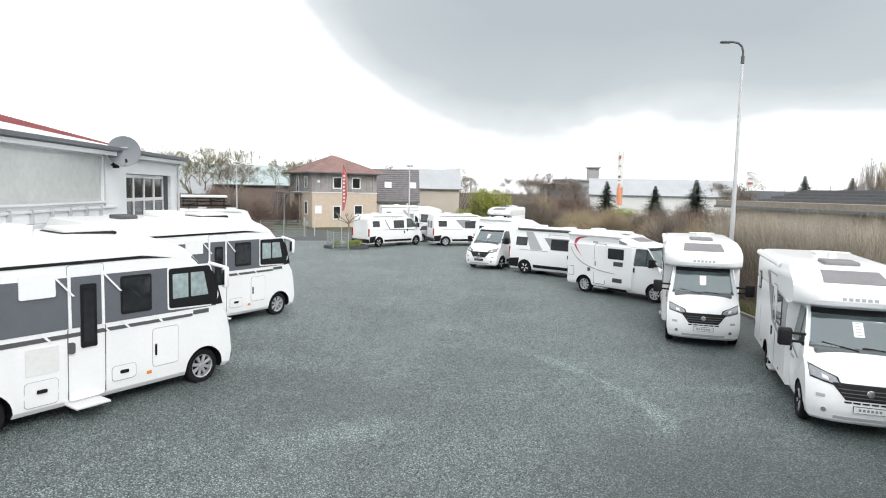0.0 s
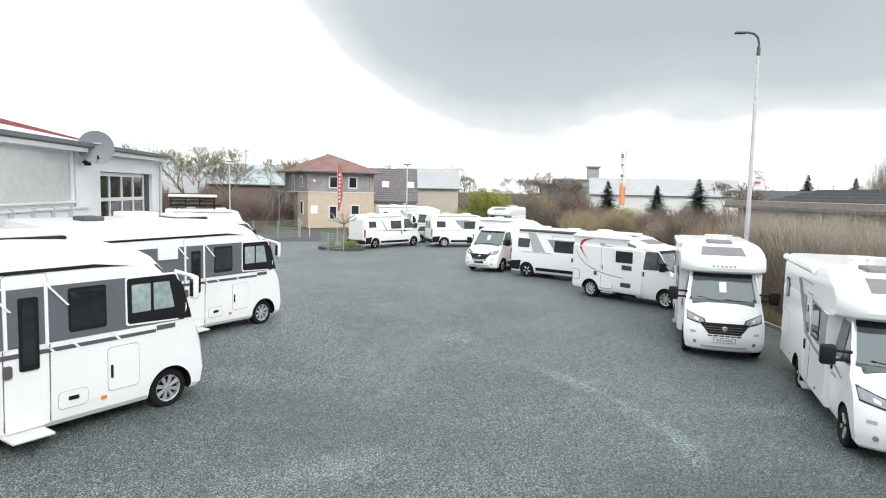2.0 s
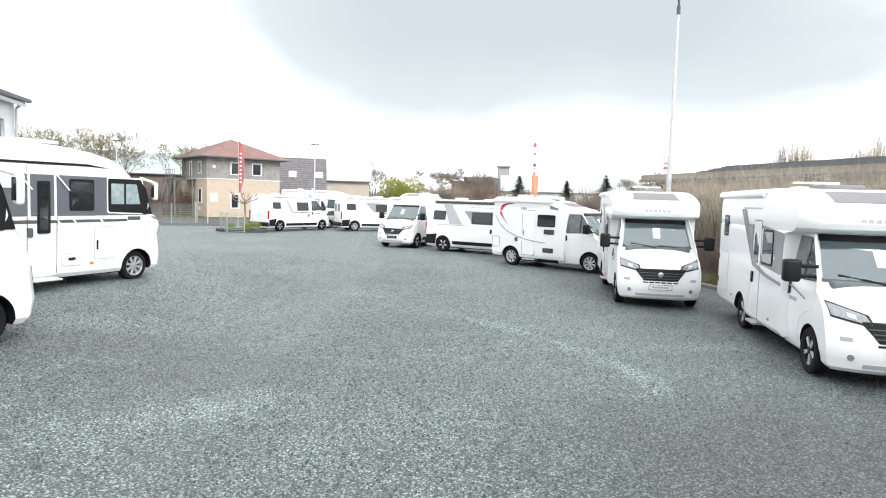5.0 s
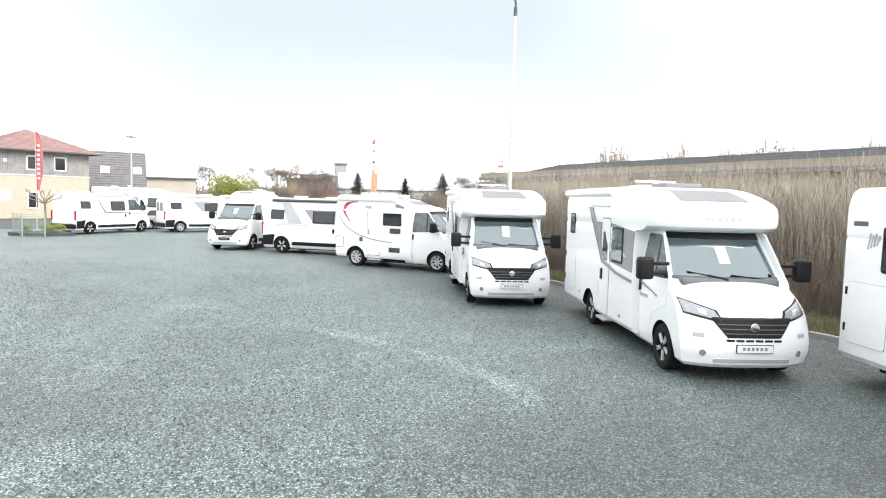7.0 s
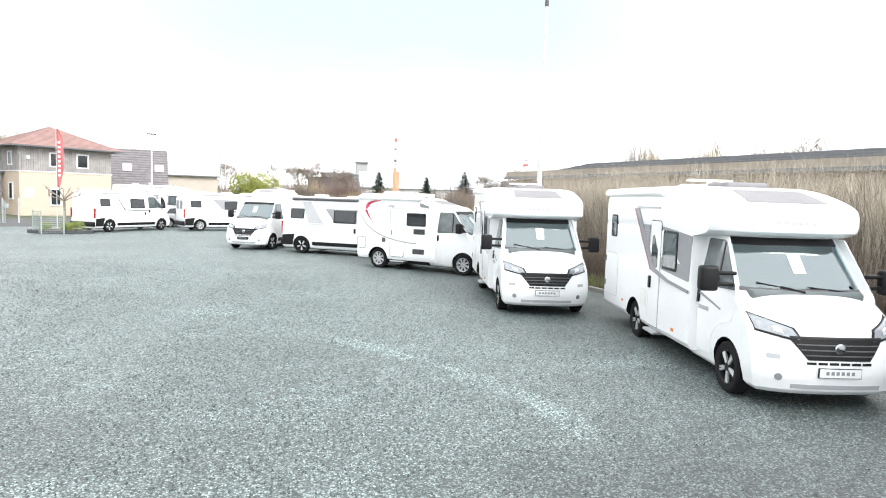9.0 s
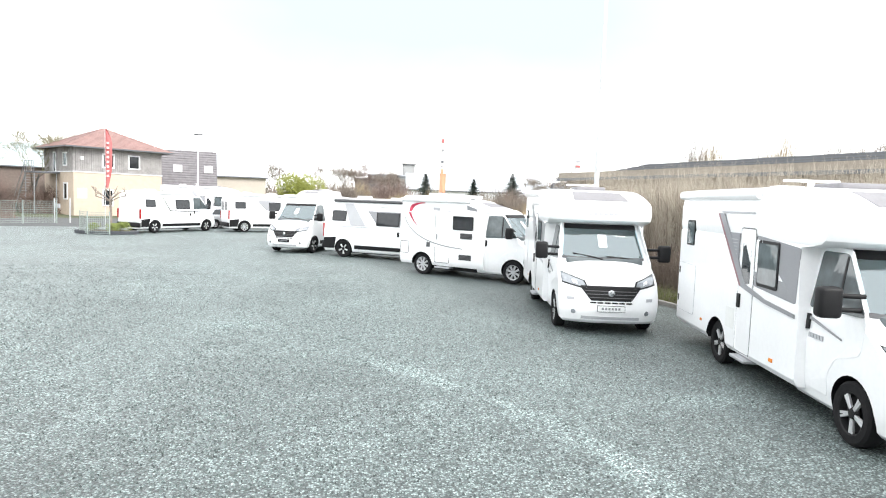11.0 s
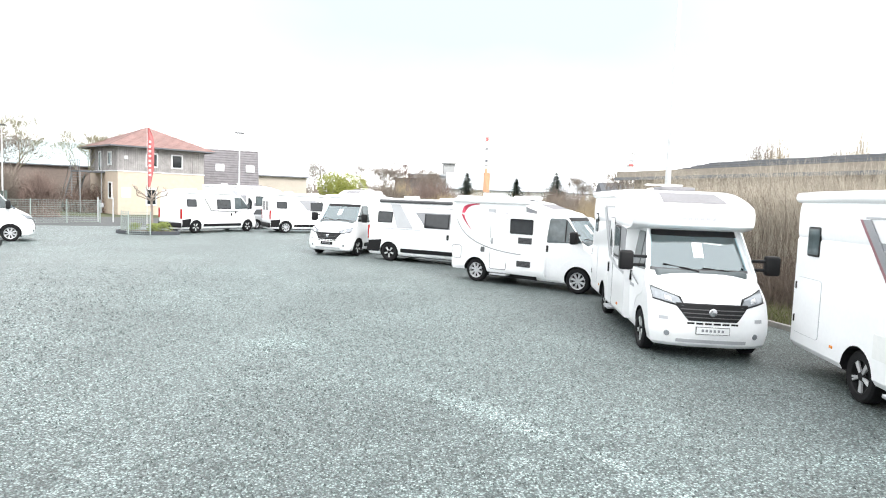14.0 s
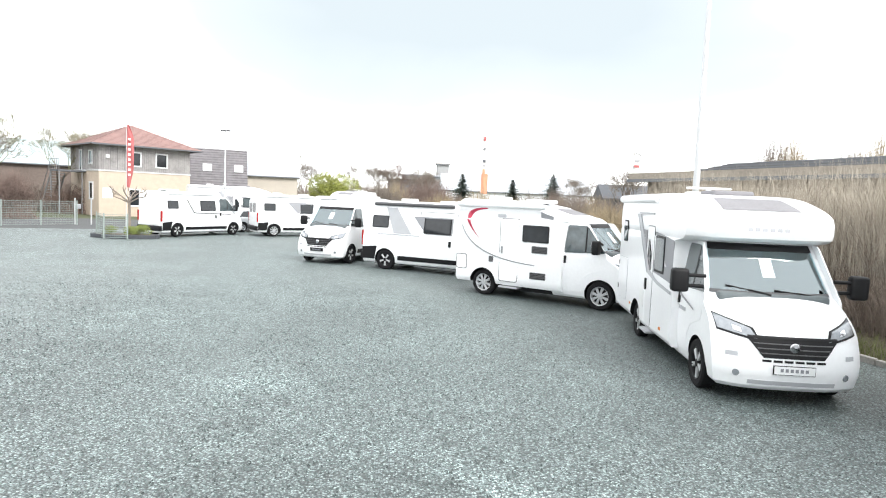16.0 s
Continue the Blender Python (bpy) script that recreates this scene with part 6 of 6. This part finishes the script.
def mast(place, top, arm=0.6, label="slim pale street lamp in the distance"):
    r = tagged(new("street_lamp"), label, "street lamp")
    r.matrix_basis = Matrix.Translation((*place, 0))
    part("post", rod((0, 0, 0), (0, 0, top), 0.07, 0.04, 8), STEEL, r)
    part("lamp_head", box_bm(-0.3, arm, -0.08, 0.08, top - 0.02, top + 0.07, 0.02, 1), TRIM_GREY, r)


mast((-9.87, 53.96), 6.4, 0.3)
mast((-27.5, 58.5), 6.6, 0.3)
mast((-1.0, 118.0), 7.2, 0.4)

FLAG_RED = material("red_flag_cloth", (0.47, 0.14, 0.14), 0.85, vary=0.15, scale=1.5)
FLAG_ORANGE = material("orange_flag_cloth", (0.74, 0.34, 0.21), 0.85, vary=0.12, scale=1.5)
FLAG_WHITE = material("white_flag_cloth", (0.78, 0.78, 0.77), 0.85, vary=0.06, scale=1.5)


def beach_flag(place, top, bottom, width, yaw, mats, bars, label, base=0.0, straight=False):
    """A feather flag on a bent pole; mats: cloth pieces from the bottom up."""
    r = tagged(new("feather_flag"), label, "flag")
    r.matrix_basis = Matrix.Translation((*place, base)) @ Matrix.Rotation(radians(yaw), 4, "Z")
    part("pole", rod((0, 0, 0), (0, 0, top), 0.03, 0.012, 6), STEEL, r)
    n = 18
    edges = [(bottom + (top - bottom) * k / n) for k in range(n + 1)]
    per = n // len(mats)
    for m, mat in enumerate(mats):
        bm = bmesh.new()
        ks = range(m * per, n + 1 if m == len(mats) - 1 else (m + 1) * per + 1)
        rows = []
        for k in ks:
            t = k / n
            w = width * min(1.0, (0.4 + 2 * t)) * (1 - max(0, t - 0.7) ** 2 * 9)
            w = width if straight else w
            rows.append([bm.verts.new((0.03 + w * j / 6, 0.05 * math.sin(j * 1.3 + k * 0.5), edges[k])) for j in range(7)])
        for a, b in zip(rows, rows[1:]):
            for j in range(6):
                bm.faces.new((a[j], a[j + 1], b[j + 1], b[j]))
        c = part("cloth", bm, mat, r, smooth=80)
        c.data.materials.append(mat)
    for z, h, mat in bars:
        part("letter_bar", box_bm(0.10, 0.08 + width * 0.42, -0.075, -0.055, z, z + h), mat, r)
    return r


beach_flag((-15.2, 52.2), 6.35, 2.6, 0.38, 14, [FLAG_RED], [(3.3 + 0.30 * k, 0.13, FLAG_WHITE) for k in range(8)], "tall red feather flag with white bars")
beach_flag((9.0, 69.9), 8.8, 3.3, 0.58, 0, [FLAG_ORANGE, FLAG_WHITE, FLAG_WHITE], [(5.1, 0.45, FLAG_ORANGE), (5.8, 0.10, SILVER_DECAL), (6.15, 0.22, GREY_DECAL), (7.3, 0.16, SILVER_DECAL), (8.1, 0.35, FLAG_RED)], "tall orange and white banner flag", straight=True)
beach_flag((17.4, 55.5), 6.45, 5.2, 1.0, 10, [FLAG_WHITE], [(5.45, 0.16, FLAG_RED), (5.85, 0.12, PALE_DECAL)], "white flag with red marks above the hedge")

# ---- fences and the planted island ----
FENCE = material("grey_green_fence_wire", (0.33, 0.38, 0.36), 0.6, metal=0.2, vary=0.1)


def mesh_fence(a, b, height, label, post_step=2.5, bars=11):
    """A double-bar mesh fence with posts."""
    a, b = Vector((*a, 0)), Vector((*b, 0))
    r = tagged(new("mesh_fence"), label, "fence")
    u = (b - a).normalized()
    L = (b - a).length
    r.matrix_basis = Matrix.Translation(a) @ Matrix.Rotation(math.atan2(u.y, u.x), 4, "Z")
    n = max(1, round(L / post_step))
    for k in range(n + 1):
        part("post", box_bm(L * k / n - 0.03, L * k / n + 0.03, -0.02, 0.02, 0, height + 0.05), FENCE, r)
    for k in range(n):
        x0, x1 = L * k / n, L * (k + 1) / n
        vs, fs = [], []
        def bar(p, q, w):
            i = len(vs)
            (ax, az), (bx, bz) = p, q
            if ax == bx:
                vs.extend([(ax - w, -0.004, az), (ax + w, -0.004, az), (ax, 0.006, az), (bx - w, -0.004, bz), (bx + w, -0.004, bz), (bx, 0.006, bz)])
            else:
                vs.extend([(ax, -0.004, az - w), (ax, -0.004, az + w), (ax, 0.006, az), (bx, -0.004, bz - w), (bx, -0.004, bz + w), (bx, 0.006, bz)])
            fs.extend([(i, i + 1, i + 4, i + 3), (i + 1, i + 2, i + 5, i + 4), (i + 2, i, i + 3, i + 5)])
        for j in range(bars):
            z = 0.08 + (height - 0.1) * j / (bars - 1)
            bar((x0, z), (x1, z), 0.009)
        m = int((x1 - x0) / 0.10)
        for j in range(m + 1):
            x = x0 + (x1 - x0) * j / m
            bar((x, 0.05), (x, height), 0.004)
        me = bpy.data.meshes.new("mesh_panel")
        me.from_pydata(vs, [], fs)
        me.materials.append(FENCE)
        o = new("mesh_panel", me)
        o.parent = r
    return r


mesh_fence((-22.4, 52.4), (-19.8, 56.2), 1.55, "grey double-bar mesh fence by the drive")
mesh_fence((-28.5, 42.0), (-22.4, 52.4), 1.55, "grey double-bar mesh fence by the grass")
mesh_fence((-14.65, 46.8), (-13.75, 45.5), 1.25, "grey mesh fence panel at the planted island", 1.6)
mesh_fence((-13.75, 45.5), (-12.65, 45.6), 1.25, "grey mesh fence panel in front of the small tree", 1.2)
gp = tagged(new("gate_posts"), "pair of white gate posts with a letter box", "gate")
gp.matrix_basis = Matrix.Translation((-20.1, 56.6, 0))
part("post", box_bm(-0.035, 0.035, -0.035, 0.035, 0, 1.75), STEEL, gp)
part("post", box_bm(0.78, 0.85, 0.46, 0.53, 0, 1.75), STEEL, gp)
part("letter_box", box_bm(0.05, 0.35, -0.1, 0.1, 1.05, 1.35, 0.02, 1), PALE_DECAL, gp)
BOARD_FENCE = material("dark_fence_boards", (0.10, 0.12, 0.11), 0.9, vary=0.25, random_tint=0.2)
bf = tagged(new("board_fence"), "dark weathered board fence", "fence")
for k in range(30):
    part("board", box_bm(-29.5 + 0.20 * k, -29.33 + 0.20 * k, 50.2 + 0.06 * k, 50.23 + 0.06 * k, 0, 2.0 + 0.03 * (k % 3)), BOARD_FENCE, bf)

bm = bmesh.new()
ring = [(-14.85 + 3.3 * (0.5 - 0.5 * math.cos(2 * math.pi * k / 20)) , 46.8 + 0.9 * math.sin(2 * math.pi * k / 20)) for k in range(20)]
isl = tagged(new("planted_island"), "low planted bed edged with dark stone", "planter")
vb = [bm.verts.new((x, y, 0)) for x, y in ring]
vt = [bm.verts.new((-13.2 + (x + 13.2) * 0.97, 46.8 + (y - 46.8) * 0.95, 0.16)) for x, y in ring]
for k in range(20):
    bm.faces.new((vb[k], vb[(k + 1) % 20], vt[(k + 1) % 20], vt[k]))
bm.faces.new(vt)
part("soil_bed", bm, SOIL, isl)
for k in range(20):
    (x0, y0), (x1, y1) = ring[k], ring[(k + 1) % 20]
    a = math.atan2(y1 - y0, x1 - x0)
    part("edge_stone", turned(box_bm(-0.5 * math.hypot(x1 - x0, y1 - y0), 0.5 * math.hypot(x1 - x0, y1 - y0), -0.06, 0.06, 0, 0.19, 0.015, 1), Matrix.Translation(((x0 + x1) / 2, (y0 + y1) / 2, 0)) @ Matrix.Rotation(a, 4, "Z")), DARK_GAP, isl)

# ---- plants ----
BARK = material("grey_bark", (0.24, 0.20, 0.17), 0.95, vary=0.3, scale=5, bump=0.5)
TWIGS = material("bare_twigs", (0.23, 0.195, 0.165), 0.95, vary=0.3, scale=1.0)
RED_TWIGS = material("red_brown_twigs", (0.215, 0.158, 0.135), 0.95, vary=0.3, scale=1.0)
WILLOW = material("olive_twigs", (0.25, 0.235, 0.15), 0.95, vary=0.3, scale=1.0)
TAN_TWIGS = material("straw_twigs", (0.36, 0.29, 0.19), 0.95, vary=0.3, scale=1.0)
OLIVE = material("yellow_green_leaves", (0.24, 0.26, 0.055), 0.8, vary=0.35, scale=2.0)
BOXWOOD = material("box_leaves", (0.18, 0.22, 0.055), 0.8, vary=0.35, scale=8.0)
NEEDLES = material("dark_needles", (0.035, 0.055, 0.04), 0.85, vary=0.4, scale=1.5)


def cone_rows(vs, fs, a, b, r0, r1, n=5):
    d = (b - a).normalized()
    u = d.orthogonal().normalized()
    v = d.cross(u)
    i = len(vs)
    for p, r in ((a, r0), (b, r1)):
        for k in range(n):
            t = 2 * math.pi * k / n
            vs.append((p + u * r * math.cos(t) + v * r * math.sin(t))[:])
    for k in range(n):
        fs.append((i + k, i + (k + 1) % n, i + n + (k + 1) % n, i + n + k))


def bare_tree(place, height, seed, label, spread=0.62, depth=6, mat=None, z=0.0, thick=0.022):
    """A leafless tree: tapered trunk, limbs, and a crown of fine twigs."""
    rnd = random.Random(seed)
    wood, fine = ([], []), ([], [])

    def grow(p, d, length, r, level):
        q = p
        for s in range(2):
            d2 = (d + Vector((rnd.gauss(0, 0.10), rnd.gauss(0, 0.10), 0.03))).normalized()
            n = q + d2 * length / 2
            cone_rows(*(wood if level < 2 else fine), q, n, r * (1 - 0.2 * s), r * (0.8 - 0.2 * s), 6 if level < 2 else 3)
            q, d = n, d2
        if level >= depth:
            return
        for _ in range(rnd.choice((3, 3, 4)) if level < 3 else rnd.choice((2, 3, 3))):
            side = Vector((rnd.gauss(0, 1), rnd.gauss(0, 1), rnd.gauss(0.15, 0.5))).normalized()
            grow(q - d * length * rnd.uniform(0, 0.35), (d + side * spread * rnd.uniform(0.7, 1.4)).normalized(), length * rnd.uniform(0.62, 0.82), max(r * 0.52, 0.011), level + 1)

    grow(Vector((0, 0, 0)), Vector((0, 0, 1)), height * 0.30, height * thick, 0)
    root = tagged(new("bare_tree"), label, "tree")
    root.matrix_basis = Matrix.Translation((*place, z))
    for name, (vs, fs), m in (("trunk", wood, BARK), ("crown", fine, mat or TWIGS)):
        me = bpy.data.meshes.new(name)
        me.from_pydata(vs, [], fs)
        me.materials.append(m)
        o = new(name, me)
        o.parent = root
    return root


def twig_bush(name, place, size, count, mat, seed, label, width=0.012, kind="", z=0.0):
    """A shrub of many bent twigs fanning out of one foot."""
    rnd = random.Random(seed)
    vs, fs = [], []
    for _ in range(count):
        a, q = rnd.uniform(0, 6.283), rnd.uniform(0, 1) ** 0.7
        foot = Vector((rnd.gauss(0, 0.16) * size[0], rnd.gauss(0, 0.16) * size[1], 0))
        tip = Vector((math.cos(a) * q * size[0] * 0.5, math.sin(a) * q * size[1] * 0.5, size[2] * rnd.uniform(0.45, 1.0) * (1.05 - 0.45 * q * q)))
        mid = (foot + tip) / 2 + Vector((rnd.gauss(0, 0.1), rnd.gauss(0, 0.1), 0.12 * size[2]))
        w = width * rnd.uniform(0.6, 1.3)
        cone_rows(vs, fs, foot, mid, w, w * 0.7, 3)
        cone_rows(vs, fs, mid, tip, w * 0.7, w * 0.2, 3)
        for _ in range(1):
            t = mid + (tip - mid) * rnd.uniform(0.1, 0.8)
            cone_rows(vs, fs, t, t + Vector((rnd.gauss(0, 0.16), rnd.gauss(0, 0.16), rnd.uniform(0.05, 0.4))) * size[2] * 0.35, w * 0.5, w * 0.15, 3)
    me = bpy.data.meshes.new(name)
    me.from_pydata(vs, [], fs)
    me.materials.append(mat)
    o = tagged(new(name, me), label, "bush", kind=kind)
    o.matrix_basis = Matrix.Translation((*place, z))
    return o


def leaf_bush(place, size, count, mat, seed, label, leaf=0.05, z=0.0, name="bush"):
    """A leafy shrub of many small leaves in uneven clumps."""
    rnd = random.Random(seed)
    vs, fs = [], []
    clumps = [Vector((rnd.gauss(0, 0.22), rnd.gauss(0, 0.22), rnd.uniform(0.25, 0.75))) for _ in range(14)]
    for _ in range(count):
        c = rnd.choice(clumps)
        d = Vector((rnd.gauss(0, 1), rnd.gauss(0, 1), rnd.gauss(0, 1))).normalized() * rnd.uniform(0.15, 0.28)
        p = Vector(((c.x + d.x) * size[0], (c.y + d.y) * size[1], max(0.02, (c.z + d.z)) * size[2]))
        u = Vector((rnd.gauss(0, 1), rnd.gauss(0, 1), rnd.gauss(0, 1))).normalized()
        v = u.orthogonal().normalized()
        s = leaf * rnd.uniform(0.6, 1.4)
        i = len(vs)
        vs += [(p - u * s)[:], (p + v * s * 0.5)[:], (p + u * s)[:], (p - v * s * 0.5)[:]]
        fs.append((i, i + 1, i + 2, i + 3))
    me = bpy.data.meshes.new(name)
    me.from_pydata(vs, [], fs)
    me.materials.append(mat)
    o = tagged(new(name, me), label, "bush")
    o.matrix_basis = Matrix.Translation((*place, z))
    return o


def fir(place, height, seed, label):
    """A dark fir: straight trunk and drooping whorls of needled boughs."""
    rnd = random.Random(seed)
    root = tagged(new("fir_tree"), label, "tree", "fir trees behind the hedge")
    root.matrix_basis = Matrix.Translation((*place, 0))
    part("trunk", rod((0, 0, 0), (0, 0, height * 0.97), height * 0.02, 0.01, 8), BARK, root)
    vs, fs = [], []
    levels = 34
    for k in range(levels):
        t = k / levels
        z = height * (0.10 + 0.88 * t)
        reach = height * 0.72 * (1 - t) ** 1.15 * rnd.uniform(0.8, 1.15) + 0.08
        for j in range(19):
            a = rnd.uniform(0, 6.283)
            d = Vector((math.cos(a), math.sin(a), rnd.uniform(-0.30, 0.12)))
            L = reach * rnd.uniform(0.55, 1.1)
            for q in range(12):
                s = (q + 0.5) / 12
                p = Vector((0, 0, z)) + d * L * s
                side = Vector((-d.y, d.x, rnd.uniform(-0.5, 0.1))) * rnd.choice((-1, 1))
                w = height * 0.045 * (1.1 - s) * (1 - 0.75 * t) + 0.04
                i = len(vs)
                e = p + side * w * 1.6 + d * w + Vector((0, 0, rnd.uniform(-0.5, 0.1) * w))
                vs += [(p - d * w * 0.6)[:], (p + d * w * 0.6)[:], e[:]]
                fs.append((i, i + 1, i + 2))
    me = bpy.data.meshes.new("crown")
    me.from_pydata(vs, [], fs)
    me.materials.append(NEEDLES)
    o = new("crown", me)
    o.parent = root
    return root


fir((11.3, 101.6), 6.6, 1, "dark green fir tree behind the hedge")
fir((18.4, 101.2), 6.0, 2, "dark green fir tree behind the hedge")
fir((24.8, 103.4), 7.2, 3, "broad dark green fir tree behind the hedge")
fir((7.0, 112.0), 5.6, 4, "small fir tree beside the works")
fir((46.5, 120.0), 8.6, 5, "dark fir tree above the far roof")
fir((55.0, 122.0), 8.4, 6, "dark fir tree above the far roof")

for n, (p, h) in enumerate((((-36, 66), 10.5), ((-33.5, 70), 11.0), ((-30.0, 74), 9.6), ((-40, 60), 9.5), ((-28, 92), 9.5), ((-13.0, 112), 10.0), ((-11.0, 108), 8.5), ((-26, 120), 10), ((-48, 64), 8.5), ((2.0, 116), 9.5), ((6.0, 108), 7.5), ((30.0, 108), 8.0), ((34.0, 112), 8.5), ((-21.5, 79.0), 4.5), ((-38.0, 72), 11.0), ((-31.5, 67), 9.5), ((-27.5, 79), 10.5), ((-44.0, 70), 10.5), ((-1.0, 98), 8.5), ((4.5, 100), 8.0))):
    bare_tree(p, h, 20 + n, "leafless tree with fine grey-brown twigs", depth=7, thick=0.016, mat=RED_TWIGS if n in (9, 13) else WILLOW if n in (0, 1, 2, 4, 5, 14, 16) else None)
for n, (x, y) in enumerate(((21, 45), (27, 43), (36, 44), (41, 37), (47, 33), (44, 48), (17, 56))):
    bare_tree((x, y), 6.6 + (n % 3) * 0.5, 60 + n, "leafless tree standing behind the long hall")
for n, (x, y) in enumerate(((31, 34), (30, 39), (33.5, 44.5), (32, 53), (35, 37))):
    bare_tree((x, y), 8.2 + (n % 2) * 0.5, 80 + n, "leafless tree with pale twigs rising above the long hall")
# pollarded small tree on the island
pollard = tagged(new("pollard_tree"), "small pollarded tree with knobby bare branches", "tree")
pollard.matrix_basis = Matrix.Translation((-12.95, 46.6, 0.1)) @ Matrix.Scale(1.1, 4)
part("trunk", joined(rod((0, 0, 0), (0.03, 0, 1.0), 0.075, 0.06, 9), rod((0.03, 0, 1.0), (0, 0, 1.75), 0.06, 0.055, 9)), BARK, pollard, smooth=60)
prnd = random.Random(4)
limbs = []
for k in range(9):
    a = k * 0.698 + prnd.uniform(-0.2, 0.2)
    p0 = Vector((0, 0, prnd.uniform(1.55, 1.75)))
    p1 = p0 + Vector((math.cos(a) * 0.42, math.sin(a) * 0.42, prnd.uniform(0.15, 0.35)))
    p2 = p1 + Vector((math.cos(a) * 0.35, math.sin(a) * 0.35, prnd.uniform(0.05, 0.30)))
    limbs += [rod(p0, p1, 0.03, 0.022, 6), rod(p1, p2, 0.022, 0.028, 6)]
    for j in range(4):
        limbs.append(rod(p2, p2 + Vector((prnd.gauss(0, 0.10), prnd.gauss(0, 0.10), prnd.uniform(0.10, 0.28))), 0.018, 0.006, 5))
part("crown", joined(*limbs), BARK, pollard, "knobby cut-back branches")
for n, (x, y, s) in enumerate(((-12.25, 46.6, 0.55), (-12.75, 46.3, 0.5), (-13.85, 46.5, 0.5), (-12.7, 47.1, 0.45))):
    leaf_bush((x, y), (s * 1.3, s * 1.3, s * 1.1), 900, BOXWOOD, 40 + n, "small round clipped box bush", 0.03, 0.15, "box_bush")
leaf_bush((-4.6, 75.0), (3.4, 3.0, 4.9), 7500, OLIVE, 51, "large yellow-green flowering shrub", 0.10, 0.0)
leaf_bush((-7.0, 76.0), (3.0, 2.4, 2.6), 3200, OLIVE, 52, "yellow-green shrub beside the drive", 0.09, 0.0)
leaf_bush((12.5, 92.0), (6.0, 2.0, 2.6), 3200, OLIVE, 53, "low yellow-green hedge shrub", 0.10, 0.0)

# brown shrubs left of the house
for n in range(9):
    x, y = -37 + n * 1.3, 58.5 + n * 0.55 + 1.5 * math.sin(n * 2.1)
    twig_bush("shrub", (x, y), (3.6, 3.4, (4.3 if n < 7 else 3.2) + 0.5 * math.sin(n * 1.7)), 1000, RED_TWIGS if n % 3 else TWIGS, 200 + n, "tangled red-brown leafless shrub by the fence", 0.016)
# straw-coloured shrubs behind the back rows
rnd = random.Random(77)
for n in range(34):
    t = n / 33
    x, y = 1.0 + 9.5 * (1 - t) + rnd.uniform(-1.5, 3.5), 34 + 44 * t + rnd.uniform(-1, 1)
    twig_bush("shrub", (x + 2.2, y), (3.8, 3.8, rnd.uniform(2.2, 3.2)), 460, rnd.choice((TAN_TWIGS, TAN_TWIGS, TWIGS)), 300 + n, "straw-brown leafless shrub beyond the kerb", 0.016, z=0.5 if t < 0.5 else 0.1)
for n in range(26):
    x, y = 11 + n * 0.9 + rnd.uniform(-1, 1), 64 - n * 0.55 + rnd.uniform(-2.5, 2.5)
    twig_bush("shrub", (x, y), (3.6, 3.6, rnd.uniform(2.6, 3.6)), 330, rnd.choice((TWIGS, RED_TWIGS, TAN_TWIGS)), 400 + n, "brown leafless shrub behind the hedge", 0.018, z=0.3)
# thickets between the yard and the far buildings
for n in range(34):
    t = n / 33
    x, y = -4 + 34 * t + rnd.uniform(-1, 1), 84 + 10 * math.sin(n * 1.3) + rnd.uniform(-4, 4)
    twig_bush("thicket", (x, y), (6.0, 5.0, rnd.uniform(3.8, 5.4) if x < 6 else (rnd.uniform(1.3, 2.3) if x < 28 else rnd.uniform(2.4, 3.4))), 420, rnd.choice((TAN_TWIGS, TWIGS, TWIGS, RED_TWIGS)), 500 + n, "tall tangled leafless thicket beyond the yard", 0.032)
for n in range(16):
    x, y = -52 + n * 2.0, 76 + 4 * math.sin(n * 1.9)
    twig_bush("thicket", (x, y), (6.0, 5.0, rnd.uniform(2.6, 3.8)), 360, rnd.choice((TWIGS, RED_TWIGS)), 560 + n, "tall tangled leafless thicket near the halls", 0.030)
# pale bare bushes rising behind the long hall
for n, (az, d) in enumerate(((28.0, 50), (29.4, 51), (33.0, 50), (34.2, 49), (37.6, 50), (38.8, 49), (42.0, 50), (44.5, 48), (47.5, 48))):
    twig_bush("tall_bush", (0.2 + d * math.sin(radians(az)), 5.2 + d * math.cos(radians(az))), (4.2, 4.0, 7.5 + 0.5 * math.sin(n * 2.3)), 1100, TAN_TWIGS if n % 2 else TWIGS, 700 + n, "tall leafless bush with fine twigs behind the long hall", 0.013)
# far belt of bare woods round the horizon
vs, fs = [], []
for n in range(5200):
    a = rnd.uniform(-1.5, 1.5)
    d = rnd.uniform(150, 230)
    x, y = d * math.sin(a), d * math.cos(a)
    p = Vector((x, y, 0))
    h = rnd.uniform(4.0, 8.5) * (0.75 + 0.4 * noise.noise(Vector((a * 9, 0, 0))))
    for _ in range(4):
        cone_rows(vs, fs, p, p + Vector((rnd.gauss(0, 1.3), rnd.gauss(0, 1.3), h * rnd.uniform(0.5, 1.0))), 0.22, 0.04, 3)
stuff("far_woods", vs, fs, TWIGS, "grey-brown belt of leafless woods on the horizon", "woods")
